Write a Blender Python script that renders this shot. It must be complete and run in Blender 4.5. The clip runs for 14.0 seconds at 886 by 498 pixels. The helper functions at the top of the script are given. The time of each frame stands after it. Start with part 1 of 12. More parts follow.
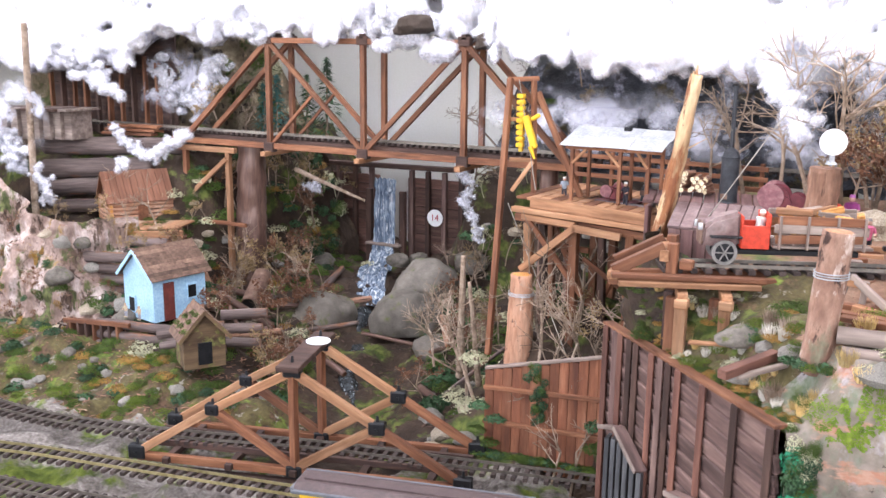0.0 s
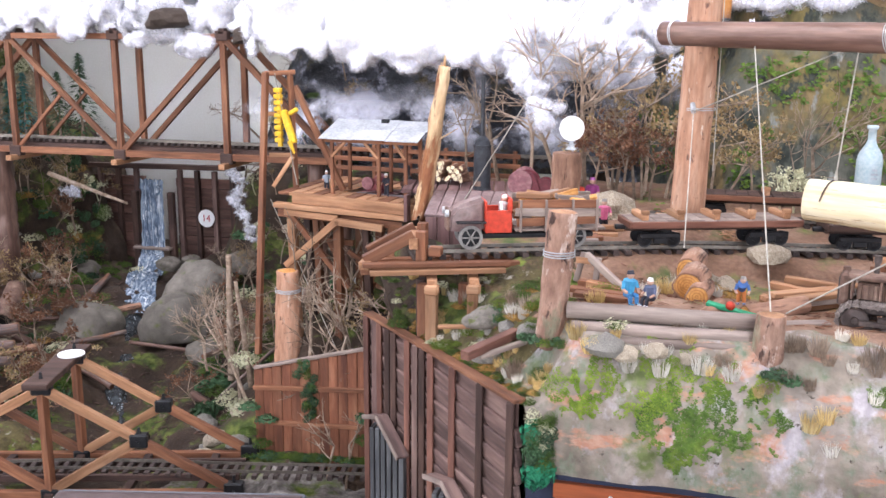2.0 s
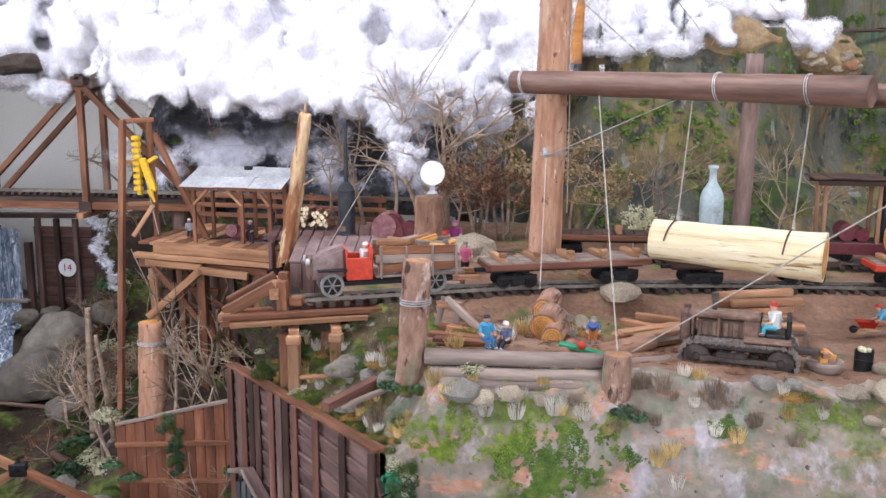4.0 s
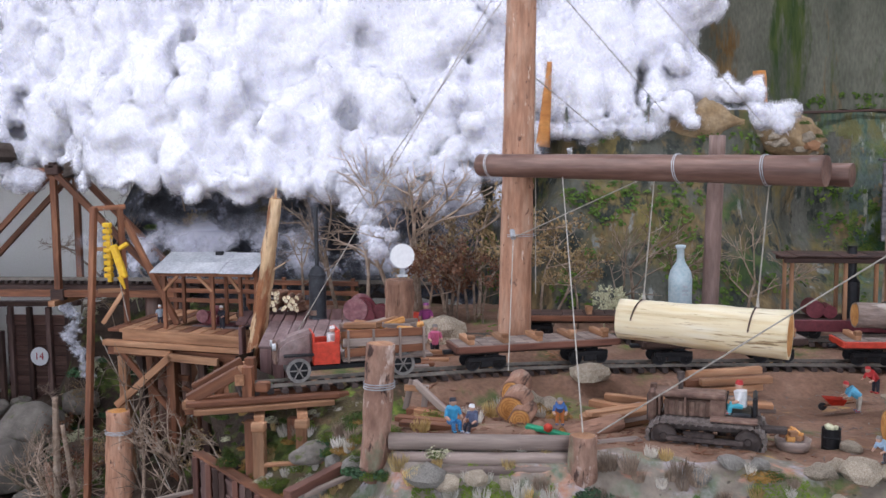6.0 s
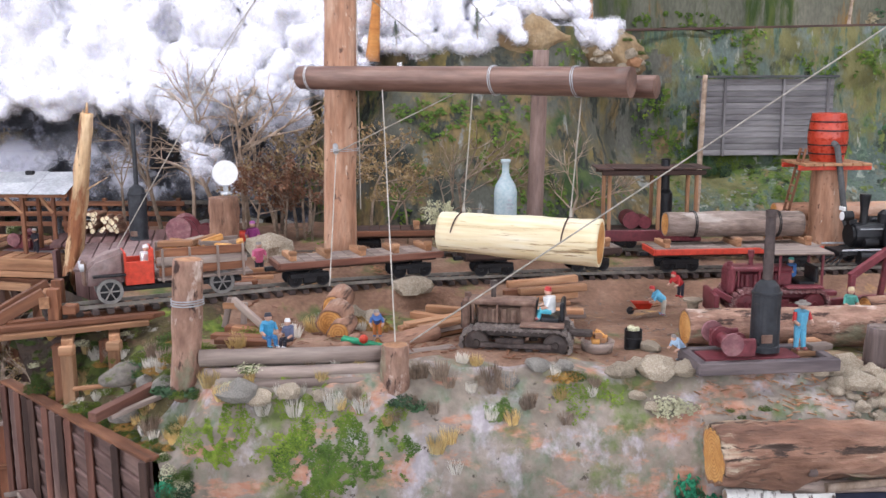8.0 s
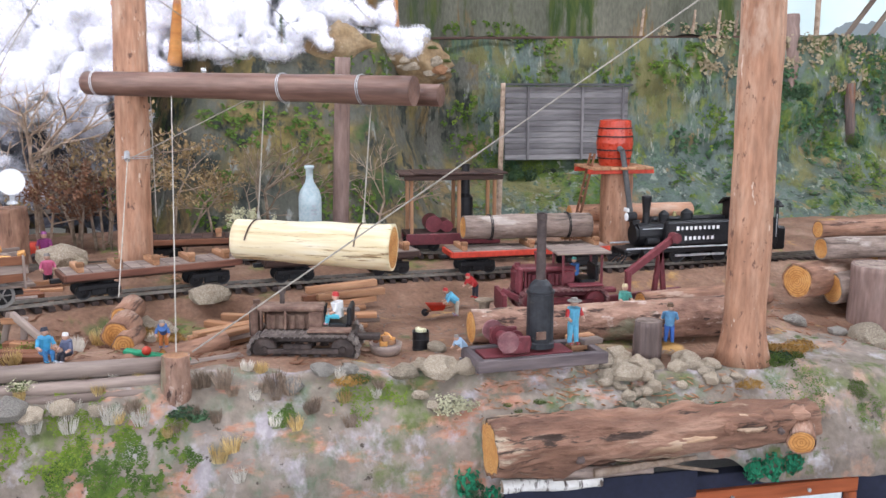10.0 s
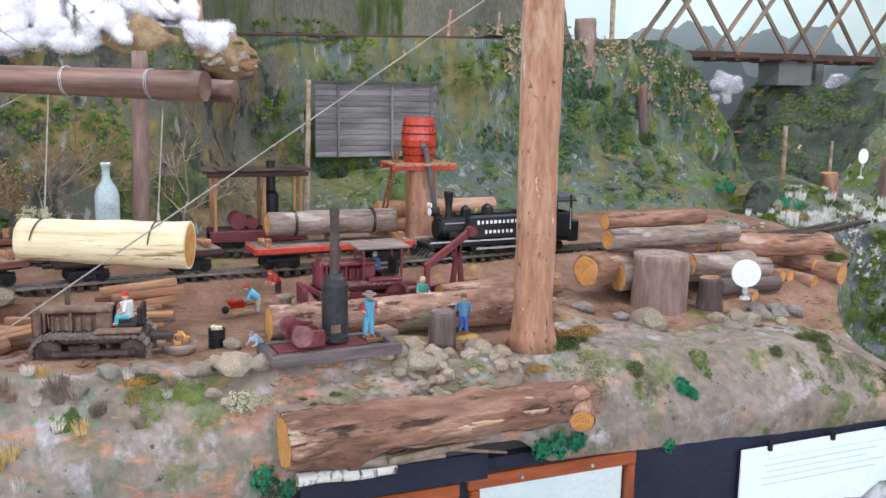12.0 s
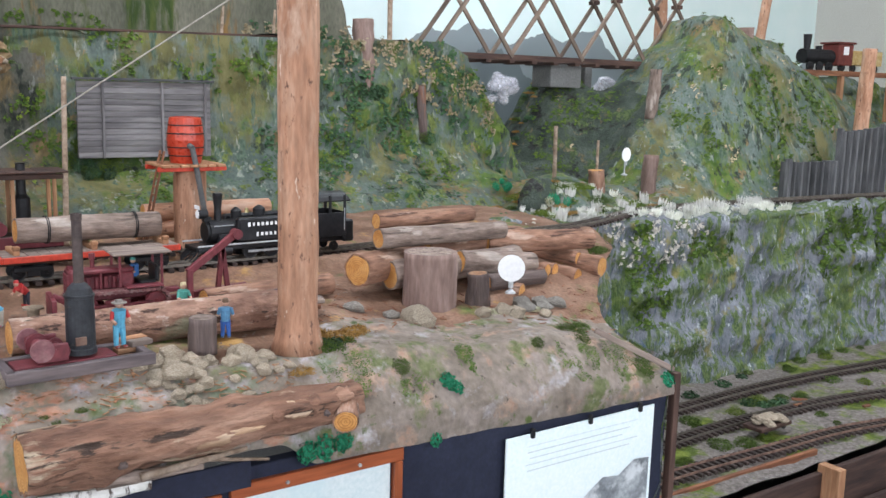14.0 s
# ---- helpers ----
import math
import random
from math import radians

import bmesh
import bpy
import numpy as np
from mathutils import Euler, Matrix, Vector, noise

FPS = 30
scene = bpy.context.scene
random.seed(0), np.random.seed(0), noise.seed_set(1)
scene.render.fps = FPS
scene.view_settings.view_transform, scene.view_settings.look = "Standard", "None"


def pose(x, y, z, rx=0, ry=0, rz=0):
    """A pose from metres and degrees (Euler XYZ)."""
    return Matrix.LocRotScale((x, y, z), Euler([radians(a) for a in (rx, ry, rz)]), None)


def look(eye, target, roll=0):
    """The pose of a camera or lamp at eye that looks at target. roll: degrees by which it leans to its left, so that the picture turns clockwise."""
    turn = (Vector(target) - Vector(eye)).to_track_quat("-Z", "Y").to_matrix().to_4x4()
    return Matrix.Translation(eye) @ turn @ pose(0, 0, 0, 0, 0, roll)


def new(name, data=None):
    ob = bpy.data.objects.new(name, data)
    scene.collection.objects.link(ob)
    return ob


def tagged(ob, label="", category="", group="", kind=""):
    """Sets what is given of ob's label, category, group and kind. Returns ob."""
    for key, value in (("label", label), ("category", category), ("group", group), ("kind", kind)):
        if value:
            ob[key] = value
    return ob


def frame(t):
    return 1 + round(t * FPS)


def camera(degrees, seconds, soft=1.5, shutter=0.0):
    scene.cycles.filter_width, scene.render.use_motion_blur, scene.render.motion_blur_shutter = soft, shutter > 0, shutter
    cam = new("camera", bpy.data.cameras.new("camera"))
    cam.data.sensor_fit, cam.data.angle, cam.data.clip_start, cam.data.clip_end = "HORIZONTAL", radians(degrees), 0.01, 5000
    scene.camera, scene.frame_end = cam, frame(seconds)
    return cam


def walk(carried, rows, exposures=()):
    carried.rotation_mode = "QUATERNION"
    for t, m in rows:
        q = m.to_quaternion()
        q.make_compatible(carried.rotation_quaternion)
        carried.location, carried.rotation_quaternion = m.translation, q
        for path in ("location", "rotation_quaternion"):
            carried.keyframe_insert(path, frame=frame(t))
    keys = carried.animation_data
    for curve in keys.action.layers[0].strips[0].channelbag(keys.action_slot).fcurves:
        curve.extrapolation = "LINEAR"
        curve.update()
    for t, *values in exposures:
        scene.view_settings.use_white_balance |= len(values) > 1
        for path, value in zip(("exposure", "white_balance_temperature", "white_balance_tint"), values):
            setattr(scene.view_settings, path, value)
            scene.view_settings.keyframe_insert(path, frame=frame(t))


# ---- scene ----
cam = camera(50.8, 14.0)
PATH = [
    (0, (0.147, -1.453, 1.638), (-0.75, 0.281, 1.207), 0.7),
    (0.5, (0.161, -1.447, 1.636), (-0.638, 0.337, 1.214), 0.6),
    (1, (0.175, -1.437, 1.634), (-0.547, 0.379, 1.209), 0.6),
    (1.5, (0.202, -1.427, 1.631), (-0.415, 0.427, 1.205), 0.4),
    (2, (0.226, -1.415, 1.632), (-0.264, 0.475, 1.196), 0.4),
    (2.5, (0.248, -1.411, 1.632), (-0.171, 0.493, 1.187), 0.4),
    (3, (0.264, -1.409, 1.632), (-0.07, 0.512, 1.187), 0.3),
    (3.5, (0.274, -1.413, 1.64), (0.017, 0.524, 1.216), 0.2),
    (4, (0.269, -1.42, 1.66), (0.025, 0.532, 1.298), 0.1),
    (4.2, (0.269, -1.419, 1.664), (0.024, 0.539, 1.339), -0.0),
    (6.3, (0.315, -1.418, 1.657), (0.122, 0.564, 1.472), -1.0),
    (6.5, (0.322, -1.418, 1.653), (0.17, 0.565, 1.438), -1.0),
    (7, (0.334, -1.415, 1.645), (0.244, 0.565, 1.376), -1.1),
    (7.5, (0.354, -1.408, 1.638), (0.35, 0.565, 1.309), -0.6),
    (8, (0.377, -1.404, 1.638), (0.47, 0.562, 1.287), -0.3),
    (8.2, (0.394, -1.404, 1.636), (0.516, 0.561, 1.285), -0.4),
    (10.3, (0.482, -1.447, 1.646), (0.959, 0.465, 1.301), 0.3),
    (10.5, (0.487, -1.451, 1.646), (1.001, 0.45, 1.299), 0.4),
    (11, (0.504, -1.473, 1.647), (1.11, 0.4, 1.299), 0.6),
    (11.5, (0.52, -1.484, 1.645), (1.202, 0.364, 1.3), 0.6),
    (12, (0.531, -1.486, 1.645), (1.294, 0.33, 1.3), 0.9),
    (12.5, (0.55, -1.492, 1.645), (1.45, 0.26, 1.302), 1.2),
    (13, (0.572, -1.507, 1.647), (1.576, 0.187, 1.299), 1.4),
    (13.5, (0.589, -1.51, 1.648), (1.66, 0.143, 1.302), 1.4),
    (14, (0.605, -1.514, 1.648), (1.735, 0.101, 1.31), 1.5),
]
walk(cam, [(t, look(eye, target, roll)) for t, eye, target, roll in PATH],
     [(0.0, 1.19, 6400, 18), (2.5, 0.89, 6300, 18), (4.2, 0.48, 6300, 17), (6.5, 0.02, 6000, 17), (7.5, 0.40, 6250, 17), (8.2, 0.52, 6300, 17), (10.5, 0.58, 6200, 15), (14.0, 0.48, 6300, 12)])

# ---- world and daylight: a display hall with tall windows behind the aisle ----
world = bpy.data.worlds.new("sky")
scene.world = world
world.use_nodes = True
wn = world.node_tree
sky = wn.nodes.new("ShaderNodeTexSky")
sky.sky_type, sky.sun_disc = "NISHITA", False
sky.sun_elevation, sky.sun_rotation = radians(38), radians(200)
wn.nodes["Background"].inputs["Strength"].default_value = 0.12
wn.links.new(sky.outputs[0], wn.nodes["Background"].inputs["Color"])
sun = new("sun", bpy.data.lights.new("sun", "SUN"))
sun.data.energy, sun.data.angle, sun.data.color = 2.0, radians(0.5), (1.0, 0.95, 0.88)
sun.matrix_basis = look((-2.0, -6.0, 6.0), (0, 0, 1.0))


def hall_lamp(x, y, z, width, height, target, watts):
    lamp = new("window_light", bpy.data.lights.new("window_light", "AREA"))
    lamp.data.shape, lamp.data.size, lamp.data.size_y = "RECTANGLE", width, height
    lamp.data.energy, lamp.data.color = watts, (0.90, 0.95, 1.0)
    lamp.matrix_basis = look((x, y, z), target)


ROOM_W, ROOM_E, ROOM_S, ROOM_N, ROOM_H = -5.2, 7.2, -4.0, 2.95, 3.6
for wx in (-3.4, -0.6, 2.2, 5.0):
    hall_lamp(wx, ROOM_S + 0.04, 2.25, 1.7, 1.9, (wx, 1.0, 1.0), 42)
hall_lamp(ROOM_W + 0.04, -0.9, 2.2, 1.7, 1.9, (0, -0.3, 0.9), 50)
# Unseen ceiling lights, added for light from above and on the back wall.
CEILING_LIGHTS = [(-3.0, 0.1, 26), (-0.9, 0.1, 26), (1.2, 0.1, 26), (3.3, 0.1, 26), (5.4, 0.1, 26), (-2.0, 2.55, 22), (3.9, 2.4, 20)]
for wx, wy, watts in CEILING_LIGHTS:
    hall_lamp(wx, wy, ROOM_H - 0.09, 1.2, 0.5, (wx, wy + 0.25, 0), watts)


# ---- materials ----
def mat(name, cols, scale=10.0, rough=0.8, bump=0.3, metal=0.0, fine=120.0, stretch=(1, 1, 1), vary=0.12, bump_d=0.002, spec=0.4):
    """Two scales of noise: large patches through the colours, fine grain over them; each object a little lighter or darker."""
    m = bpy.data.materials.new(name)
    m.use_nodes = True
    nt = m.node_tree
    n, l = nt.nodes, nt.links
    b = n["Principled BSDF"]
    b.inputs["Metallic"].default_value = metal
    b.inputs["Specular IOR Level"].default_value = spec
    tc, mp = n.new("ShaderNodeTexCoord"), n.new("ShaderNodeMapping")
    mp.inputs["Scale"].default_value = stretch
    l.new(tc.outputs["Object"], mp.inputs[0])
    oi = n.new("ShaderNodeObjectInfo")
    big, small = n.new("ShaderNodeTexNoise"), n.new("ShaderNodeTexNoise")
    big.noise_dimensions = "4D"
    big.inputs["Scale"].default_value, big.inputs["Detail"].default_value, big.inputs["Roughness"].default_value = scale, 5, 0.62
    small.inputs["Scale"].default_value, small.inputs["Detail"].default_value = fine, 4
    wmul = n.new("ShaderNodeMath")
    wmul.operation = "MULTIPLY"
    wmul.inputs[1].default_value = 17.0
    l.new(oi.outputs["Random"], wmul.inputs[0])
    l.new(wmul.outputs[0], big.inputs["W"])
    l.new(mp.outputs[0], big.inputs["Vector"]), l.new(mp.outputs[0], small.inputs["Vector"])
    ramp = n.new("ShaderNodeValToRGB")
    el = ramp.color_ramp.elements
    while len(el) < len(cols):
        el.new(0.5)
    for i, c in enumerate(cols):
        el[i].position = 0.3 + 0.4 * i / max(1, len(cols) - 1)
        el[i].color = (*c, 1)
    l.new(big.outputs["Fac"], ramp.inputs[0])
    mul = n.new("ShaderNodeMixRGB")
    mul.blend_type = "OVERLAY"
    mul.inputs[0].default_value = 0.5
    l.new(ramp.outputs[0], mul.inputs[1]), l.new(small.outputs["Fac"], mul.inputs[2])
    hsv = n.new("ShaderNodeHueSaturation")
    val = n.new("ShaderNodeMapRange")
    val.inputs["To Min"].default_value, val.inputs["To Max"].default_value = 1 - vary, 1 + vary
    l.new(oi.outputs["Random"], val.inputs["Value"])
    l.new(val.outputs[0], hsv.inputs["Value"])
    l.new(mul.outputs[0], hsv.inputs["Color"])
    l.new(hsv.outputs[0], b.inputs["Base Color"])
    rr = n.new("ShaderNodeMapRange")
    rr.inputs["To Min"].default_value, rr.inputs["To Max"].default_value = max(0.02, rough - 0.12), min(1, rough + 0.12)
    l.new(small.outputs["Fac"], rr.inputs["Value"]), l.new(rr.outputs[0], b.inputs["Roughness"])
    if bump:
        add = n.new("ShaderNodeMath")
        add.operation = "ADD"
        l.new(big.outputs["Fac"], add.inputs[0]), l.new(small.outputs["Fac"], add.inputs[1])
        bp = n.new("ShaderNodeBump")
        bp.inputs["Strength"].default_value, bp.inputs["Distance"].default_value = bump, bump_d
        l.new(add.outputs[0], bp.inputs["Height"]), l.new(bp.outputs[0], b.inputs["Normal"])
    return m


def overlay(m, cols, scale, lo, hi, seed=0.0, stretch=(1, 1, 1), lean=0.0):
    """Patches of a second colour over a material made by mat(), where another noise is high."""
    nt = m.node_tree
    n, l = nt.nodes, nt.links
    b = n["Principled BSDF"]
    src = b.inputs["Base Color"].links[0].from_socket
    tc, mp, nz, rp = (n.new("ShaderNode" + k) for k in ("TexCoord", "Mapping", "TexNoise", "MapRange"))
    mp.inputs["Location"].default_value, mp.inputs["Scale"].default_value, mp.inputs["Rotation"].default_value = (seed, seed * 1.7, seed * 0.6), stretch, (0, radians(lean), 0)
    nz.inputs["Scale"].default_value, nz.inputs["Detail"].default_value, nz.inputs["Roughness"].default_value = scale, 6, 0.65
    rp.inputs["From Min"].default_value, rp.inputs["From Max"].default_value = lo, hi
    l.new(tc.outputs["Object"], mp.inputs[0]), l.new(mp.outputs[0], nz.inputs["Vector"]), l.new(nz.outputs["Fac"], rp.inputs["Value"])
    c2 = n.new("ShaderNodeValToRGB")
    c2.color_ramp.elements[0].color, c2.color_ramp.elements[1].color = (*cols[0], 1), (*cols[-1], 1)
    c2.color_ramp.elements[0].position, c2.color_ramp.elements[1].position = 0.4, 0.62
    nz2 = n.new("ShaderNodeTexNoise")
    nz2.inputs["Scale"].default_value, nz2.inputs["Detail"].default_value = scale * 5, 4
    l.new(mp.outputs[0], nz2.inputs["Vector"]), l.new(nz2.outputs["Fac"], c2.inputs[0])
    mix = n.new("ShaderNodeMixRGB")
    l.new(rp.outputs[0], mix.inputs[0]), l.new(src, mix.inputs[1]), l.new(c2.outputs[0], mix.inputs[2])
    l.new(mix.outputs[0], b.inputs["Base Color"])
    return m


ALONG = (0.12, 1, 1)       # grain runs along local x
UP = (1, 1, 0.15)
M = {
    "wood": mat("stained_redwood", [(0.075, 0.028, 0.014), (0.18, 0.07, 0.034), (0.29, 0.13, 0.066)], 40, 0.7, 0.4, stretch=ALONG, vary=0.25),
    "wood_light": mat("pale_timber", [(0.19, 0.085, 0.04), (0.33, 0.165, 0.085), (0.45, 0.26, 0.15)], 40, 0.75, 0.4, stretch=ALONG, vary=0.25),
    "wood_dark": mat("dark_creosoted_timber", [(0.025, 0.014, 0.012), (0.06, 0.032, 0.025), (0.11, 0.06, 0.045)], 40, 0.75, 0.4, stretch=ALONG, vary=0.25),
    "wood_grey": mat("weathered_grey_wood", [(0.11, 0.08, 0.068), (0.23, 0.175, 0.15), (0.34, 0.275, 0.235)], 40, 0.85, 0.5, stretch=ALONG, vary=0.2),
    "wood_slate": mat("slate_board", [(0.045, 0.045, 0.05), (0.10, 0.10, 0.105), (0.16, 0.16, 0.165)], 40, 0.85, 0.5, stretch=ALONG, vary=0.3),
    "board_red": mat("red_brown_board", [(0.09, 0.03, 0.017), (0.20, 0.072, 0.036), (0.31, 0.14, 0.078)], 30, 0.7, 0.4, stretch=UP, vary=0.25),
    "board_wall": mat("dark_plank", [(0.05, 0.03, 0.027), (0.135, 0.08, 0.07), (0.235, 0.15, 0.125)], 40, 0.7, 0.5, stretch=ALONG, vary=0.25),
    "bark": mat("redwood_bark", [(0.12, 0.062, 0.042), (0.265, 0.14, 0.092), (0.40, 0.24, 0.17)], 30, 0.9, 0.9, stretch=(0.25, 1, 1), bump_d=0.004),
    "bark_grey": mat("grey_bark", [(0.13, 0.09, 0.075), (0.24, 0.18, 0.15), (0.35, 0.275, 0.235)], 40, 0.9, 0.9, stretch=(0.3, 1, 1), bump_d=0.004),
    "mast": mat("peeled_mast_wood", [(0.27, 0.125, 0.072), (0.43, 0.225, 0.14), (0.55, 0.345, 0.24)], 35, 0.7, 0.6, stretch=(0.2, 1, 1), bump_d=0.003),
    "boom": mat("varnished_dark_log", [(0.07, 0.036, 0.028), (0.145, 0.08, 0.062), (0.23, 0.14, 0.11)], 30, 0.45, 0.5, stretch=(0.12, 1, 1)),
    "cut": mat("sawn_log_end", [(0.42, 0.17, 0.04), (0.62, 0.30, 0.09), (0.72, 0.42, 0.16)], 25, 0.8, 0.3),
    "pale_log": mat("peeled_cream_log", [(0.56, 0.44, 0.25), (0.80, 0.68, 0.45), (0.86, 0.78, 0.58)], 22, 0.75, 0.5, stretch=(0.1, 1, 1)),
    "rock": mat("grey_rock", [(0.13, 0.12, 0.105), (0.24, 0.22, 0.195), (0.36, 0.33, 0.30)], 14, 0.85, 0.6, bump_d=0.004),
    "rock_pale": mat("pale_rock", [(0.17, 0.125, 0.085), (0.36, 0.295, 0.22), (0.54, 0.47, 0.385)], 16, 0.85, 0.6, bump_d=0.004, vary=0.25),
    "rail": mat("worn_rail", [(0.10, 0.085, 0.07), (0.19, 0.165, 0.14)], 30, 0.45, 0.2, metal=0.6),
    "rail_brass": mat("brass_rail", [(0.22, 0.18, 0.08), (0.36, 0.31, 0.16)], 30, 0.4, 0.2, metal=0.6),
    "tie": mat("tarred_tie", [(0.022, 0.015, 0.013), (0.05, 0.034, 0.03), (0.085, 0.06, 0.05)], 60, 0.8, 0.4, vary=0.3),
    "iron": mat("black_iron", [(0.010, 0.010, 0.012), (0.025, 0.025, 0.028)], 30, 0.45, 0.2, metal=0.4),
    "rust": mat("rusty_steel", [(0.08, 0.045, 0.036), (0.17, 0.10, 0.075), (0.25, 0.17, 0.13)], 40, 0.75, 0.4, metal=0.2),
    "maroon": mat("maroon_paint", [(0.10, 0.018, 0.025), (0.19, 0.04, 0.05)], 25, 0.5, 0.2),
    "red": mat("red_paint", [(0.42, 0.035, 0.015), (0.58, 0.06, 0.03)], 20, 0.5, 0.2),
    "steel": mat("galvanised_sheet", [(0.30, 0.31, 0.33), (0.44, 0.45, 0.47), (0.56, 0.57, 0.58)], 18, 0.5, 0.3, metal=0.3),
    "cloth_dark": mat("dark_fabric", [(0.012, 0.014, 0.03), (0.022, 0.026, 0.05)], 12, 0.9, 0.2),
    "white": mat("white_card", [(0.74, 0.74, 0.75), (0.82, 0.82, 0.83)], 6, 0.6, 0.05),
    "yellow": mat("yellow_paint", [(0.62, 0.36, 0.015), (0.75, 0.48, 0.03)], 20, 0.5, 0.2),
    "wire": mat("grey_cord", [(0.28, 0.25, 0.21), (0.40, 0.37, 0.33)], 80, 0.7, 0.3),
    "moss": mat("green_moss", [(0.03, 0.06, 0.012), (0.075, 0.13, 0.02), (0.15, 0.20, 0.03)], 40, 0.95, 0.8, bump_d=0.004),
    "moss_bright": mat("bright_green_flock", [(0.07, 0.12, 0.012), (0.14, 0.205, 0.02), (0.23, 0.28, 0.045)], 60, 0.95, 0.8, bump_d=0.004),
    "leaf": mat("dark_leaf", [(0.012, 0.035, 0.015), (0.03, 0.075, 0.03), (0.06, 0.11, 0.04)], 30, 0.7, 0.2, vary=0.4),
    "teal": mat("teal_foam_foliage", [(0.01, 0.12, 0.055), (0.02, 0.24, 0.12), (0.05, 0.32, 0.17)], 40, 0.9, 0.6),
    "straw": mat("dry_grass", [(0.40, 0.26, 0.09), (0.56, 0.40, 0.17), (0.66, 0.54, 0.3)], 40, 0.9, 0.2, vary=0.3),
    "white_bloom": mat("white_bloom", [(0.66, 0.66, 0.58), (0.82, 0.82, 0.76)], 40, 0.9, 0.2, vary=0.2),
    "pale_grass": mat("bleached_tuft", [(0.55, 0.5, 0.42), (0.74, 0.7, 0.64)], 40, 0.9, 0.2, vary=0.2),
    "twig": mat("bare_twig", [(0.13, 0.085, 0.055), (0.26, 0.19, 0.14), (0.38, 0.30, 0.24)], 40, 0.9, 0.3, vary=0.3),
    "lichen": mat("cream_lichen", [(0.44, 0.42, 0.26), (0.62, 0.60, 0.42)], 60, 0.95, 0.7, vary=0.2),
    "orange_wood": mat("orange_splintered_wood", [(0.36, 0.13, 0.03), (0.52, 0.24, 0.07)], 30, 0.8, 0.5, stretch=UP),
}
for k, dark, pale in (("bark", (0.05, 0.025, 0.018), (0.46, 0.32, 0.25)), ("bark_grey", (0.075, 0.055, 0.045), (0.40, 0.34, 0.30))):
    overlay(M[k], [dark, tuple(v * 1.4 for v in dark)], 55, 0.56, 0.66, 3.0, (0.12, 1, 1))
    overlay(M[k], [tuple(v * 0.8 for v in pale), pale], 22, 0.60, 0.68, 8.0, (0.3, 1, 1))
M["bark_scaly"] = mat("scaly_pinkish_bark", [(0.11, 0.055, 0.038), (0.25, 0.14, 0.10), (0.42, 0.27, 0.20)], 26, 0.9, 1.0, stretch=(0.45, 1, 1), bump_d=0.007, fine=90)
overlay(M["bark_scaly"], [(0.36, 0.25, 0.20), (0.52, 0.40, 0.34)], 34, 0.57, 0.62, 7.0, (0.5, 1, 1))
overlay(M["bark_scaly"], [(0.035, 0.018, 0.014), (0.075, 0.04, 0.03)], 44, 0.57, 0.62, 2.0, (0.35, 1, 1))
overlay(M["bark_scaly"], [(0.16, 0.14, 0.09), (0.24, 0.22, 0.15)], 15, 0.60, 0.68, 12.0, (0.5, 1, 1))
M["bark_mauve"] = mat("mauve_grey_bark", [(0.055, 0.038, 0.036), (0.12, 0.088, 0.08), (0.20, 0.15, 0.14)], 30, 0.9, 1.0, stretch=(0.10, 1, 1), bump_d=0.005)
overlay(M["bark_mauve"], [(0.16, 0.07, 0.04), (0.25, 0.12, 0.07)], 18, 0.60, 0.68, 12.0, (0.2, 1, 1))
overlay(M["pale_log"], [(0.18, 0.11, 0.05), (0.34, 0.22, 0.11)], 42, 0.60, 0.64, 5.0, (0.10, 1, 1))
overlay(M["pale_log"], [(0.30, 0.19, 0.09), (0.45, 0.31, 0.17)], 95, 0.56, 0.62, 15.0, (0.08, 1, 1))
overlay(M["mast"], [(0.12, 0.06, 0.04), (0.18, 0.09, 0.06)], 70, 0.60, 0.66, 5.0, (0.5, 1, 1))
overlay(M["mast"], [(0.44, 0.28, 0.2), (0.52, 0.36, 0.27)], 16, 0.56, 0.66, 15.0, (0.3, 1, 1))
overlay(M["mast"], [(0.58, 0.44, 0.34), (0.66, 0.53, 0.43)], 55, 0.64, 0.68, 25.0, (0.3, 1, 1))
# growth rings on sawn ends
for k, dark in (("cut", (0.30, 0.12, 0.03, 1)), ("pale_log", None)):
    if dark:
        nt = M[k].node_tree
        b = nt.nodes["Principled BSDF"]
        src = b.inputs["Base Color"].links[0].from_socket
        tc, wv, rp, mx = (nt.nodes.new("ShaderNode" + q) for q in ("TexCoord", "TexWave", "MapRange", "MixRGB"))
        wv.wave_type, wv.rings_direction = "RINGS", "X"
        wv.inputs["Scale"].default_value, wv.inputs["Distortion"].default_value, wv.inputs["Detail"].default_value = 60, 2.5, 3
        rp.inputs["From Min"].default_value, rp.inputs["From Max"].default_value, rp.inputs["To Max"].default_value = 0.55, 0.95, 0.6
        mx.inputs[2].default_value = dark
        nt.links.new(tc.outputs["Object"], wv.inputs["Vector"]), nt.links.new(wv.outputs["Fac"], rp.inputs["Value"]), nt.links.new(rp.outputs[0], mx.inputs[0])
        nt.links.new(src, mx.inputs[1]), nt.links.new(mx.outputs[0], b.inputs["Base Color"])
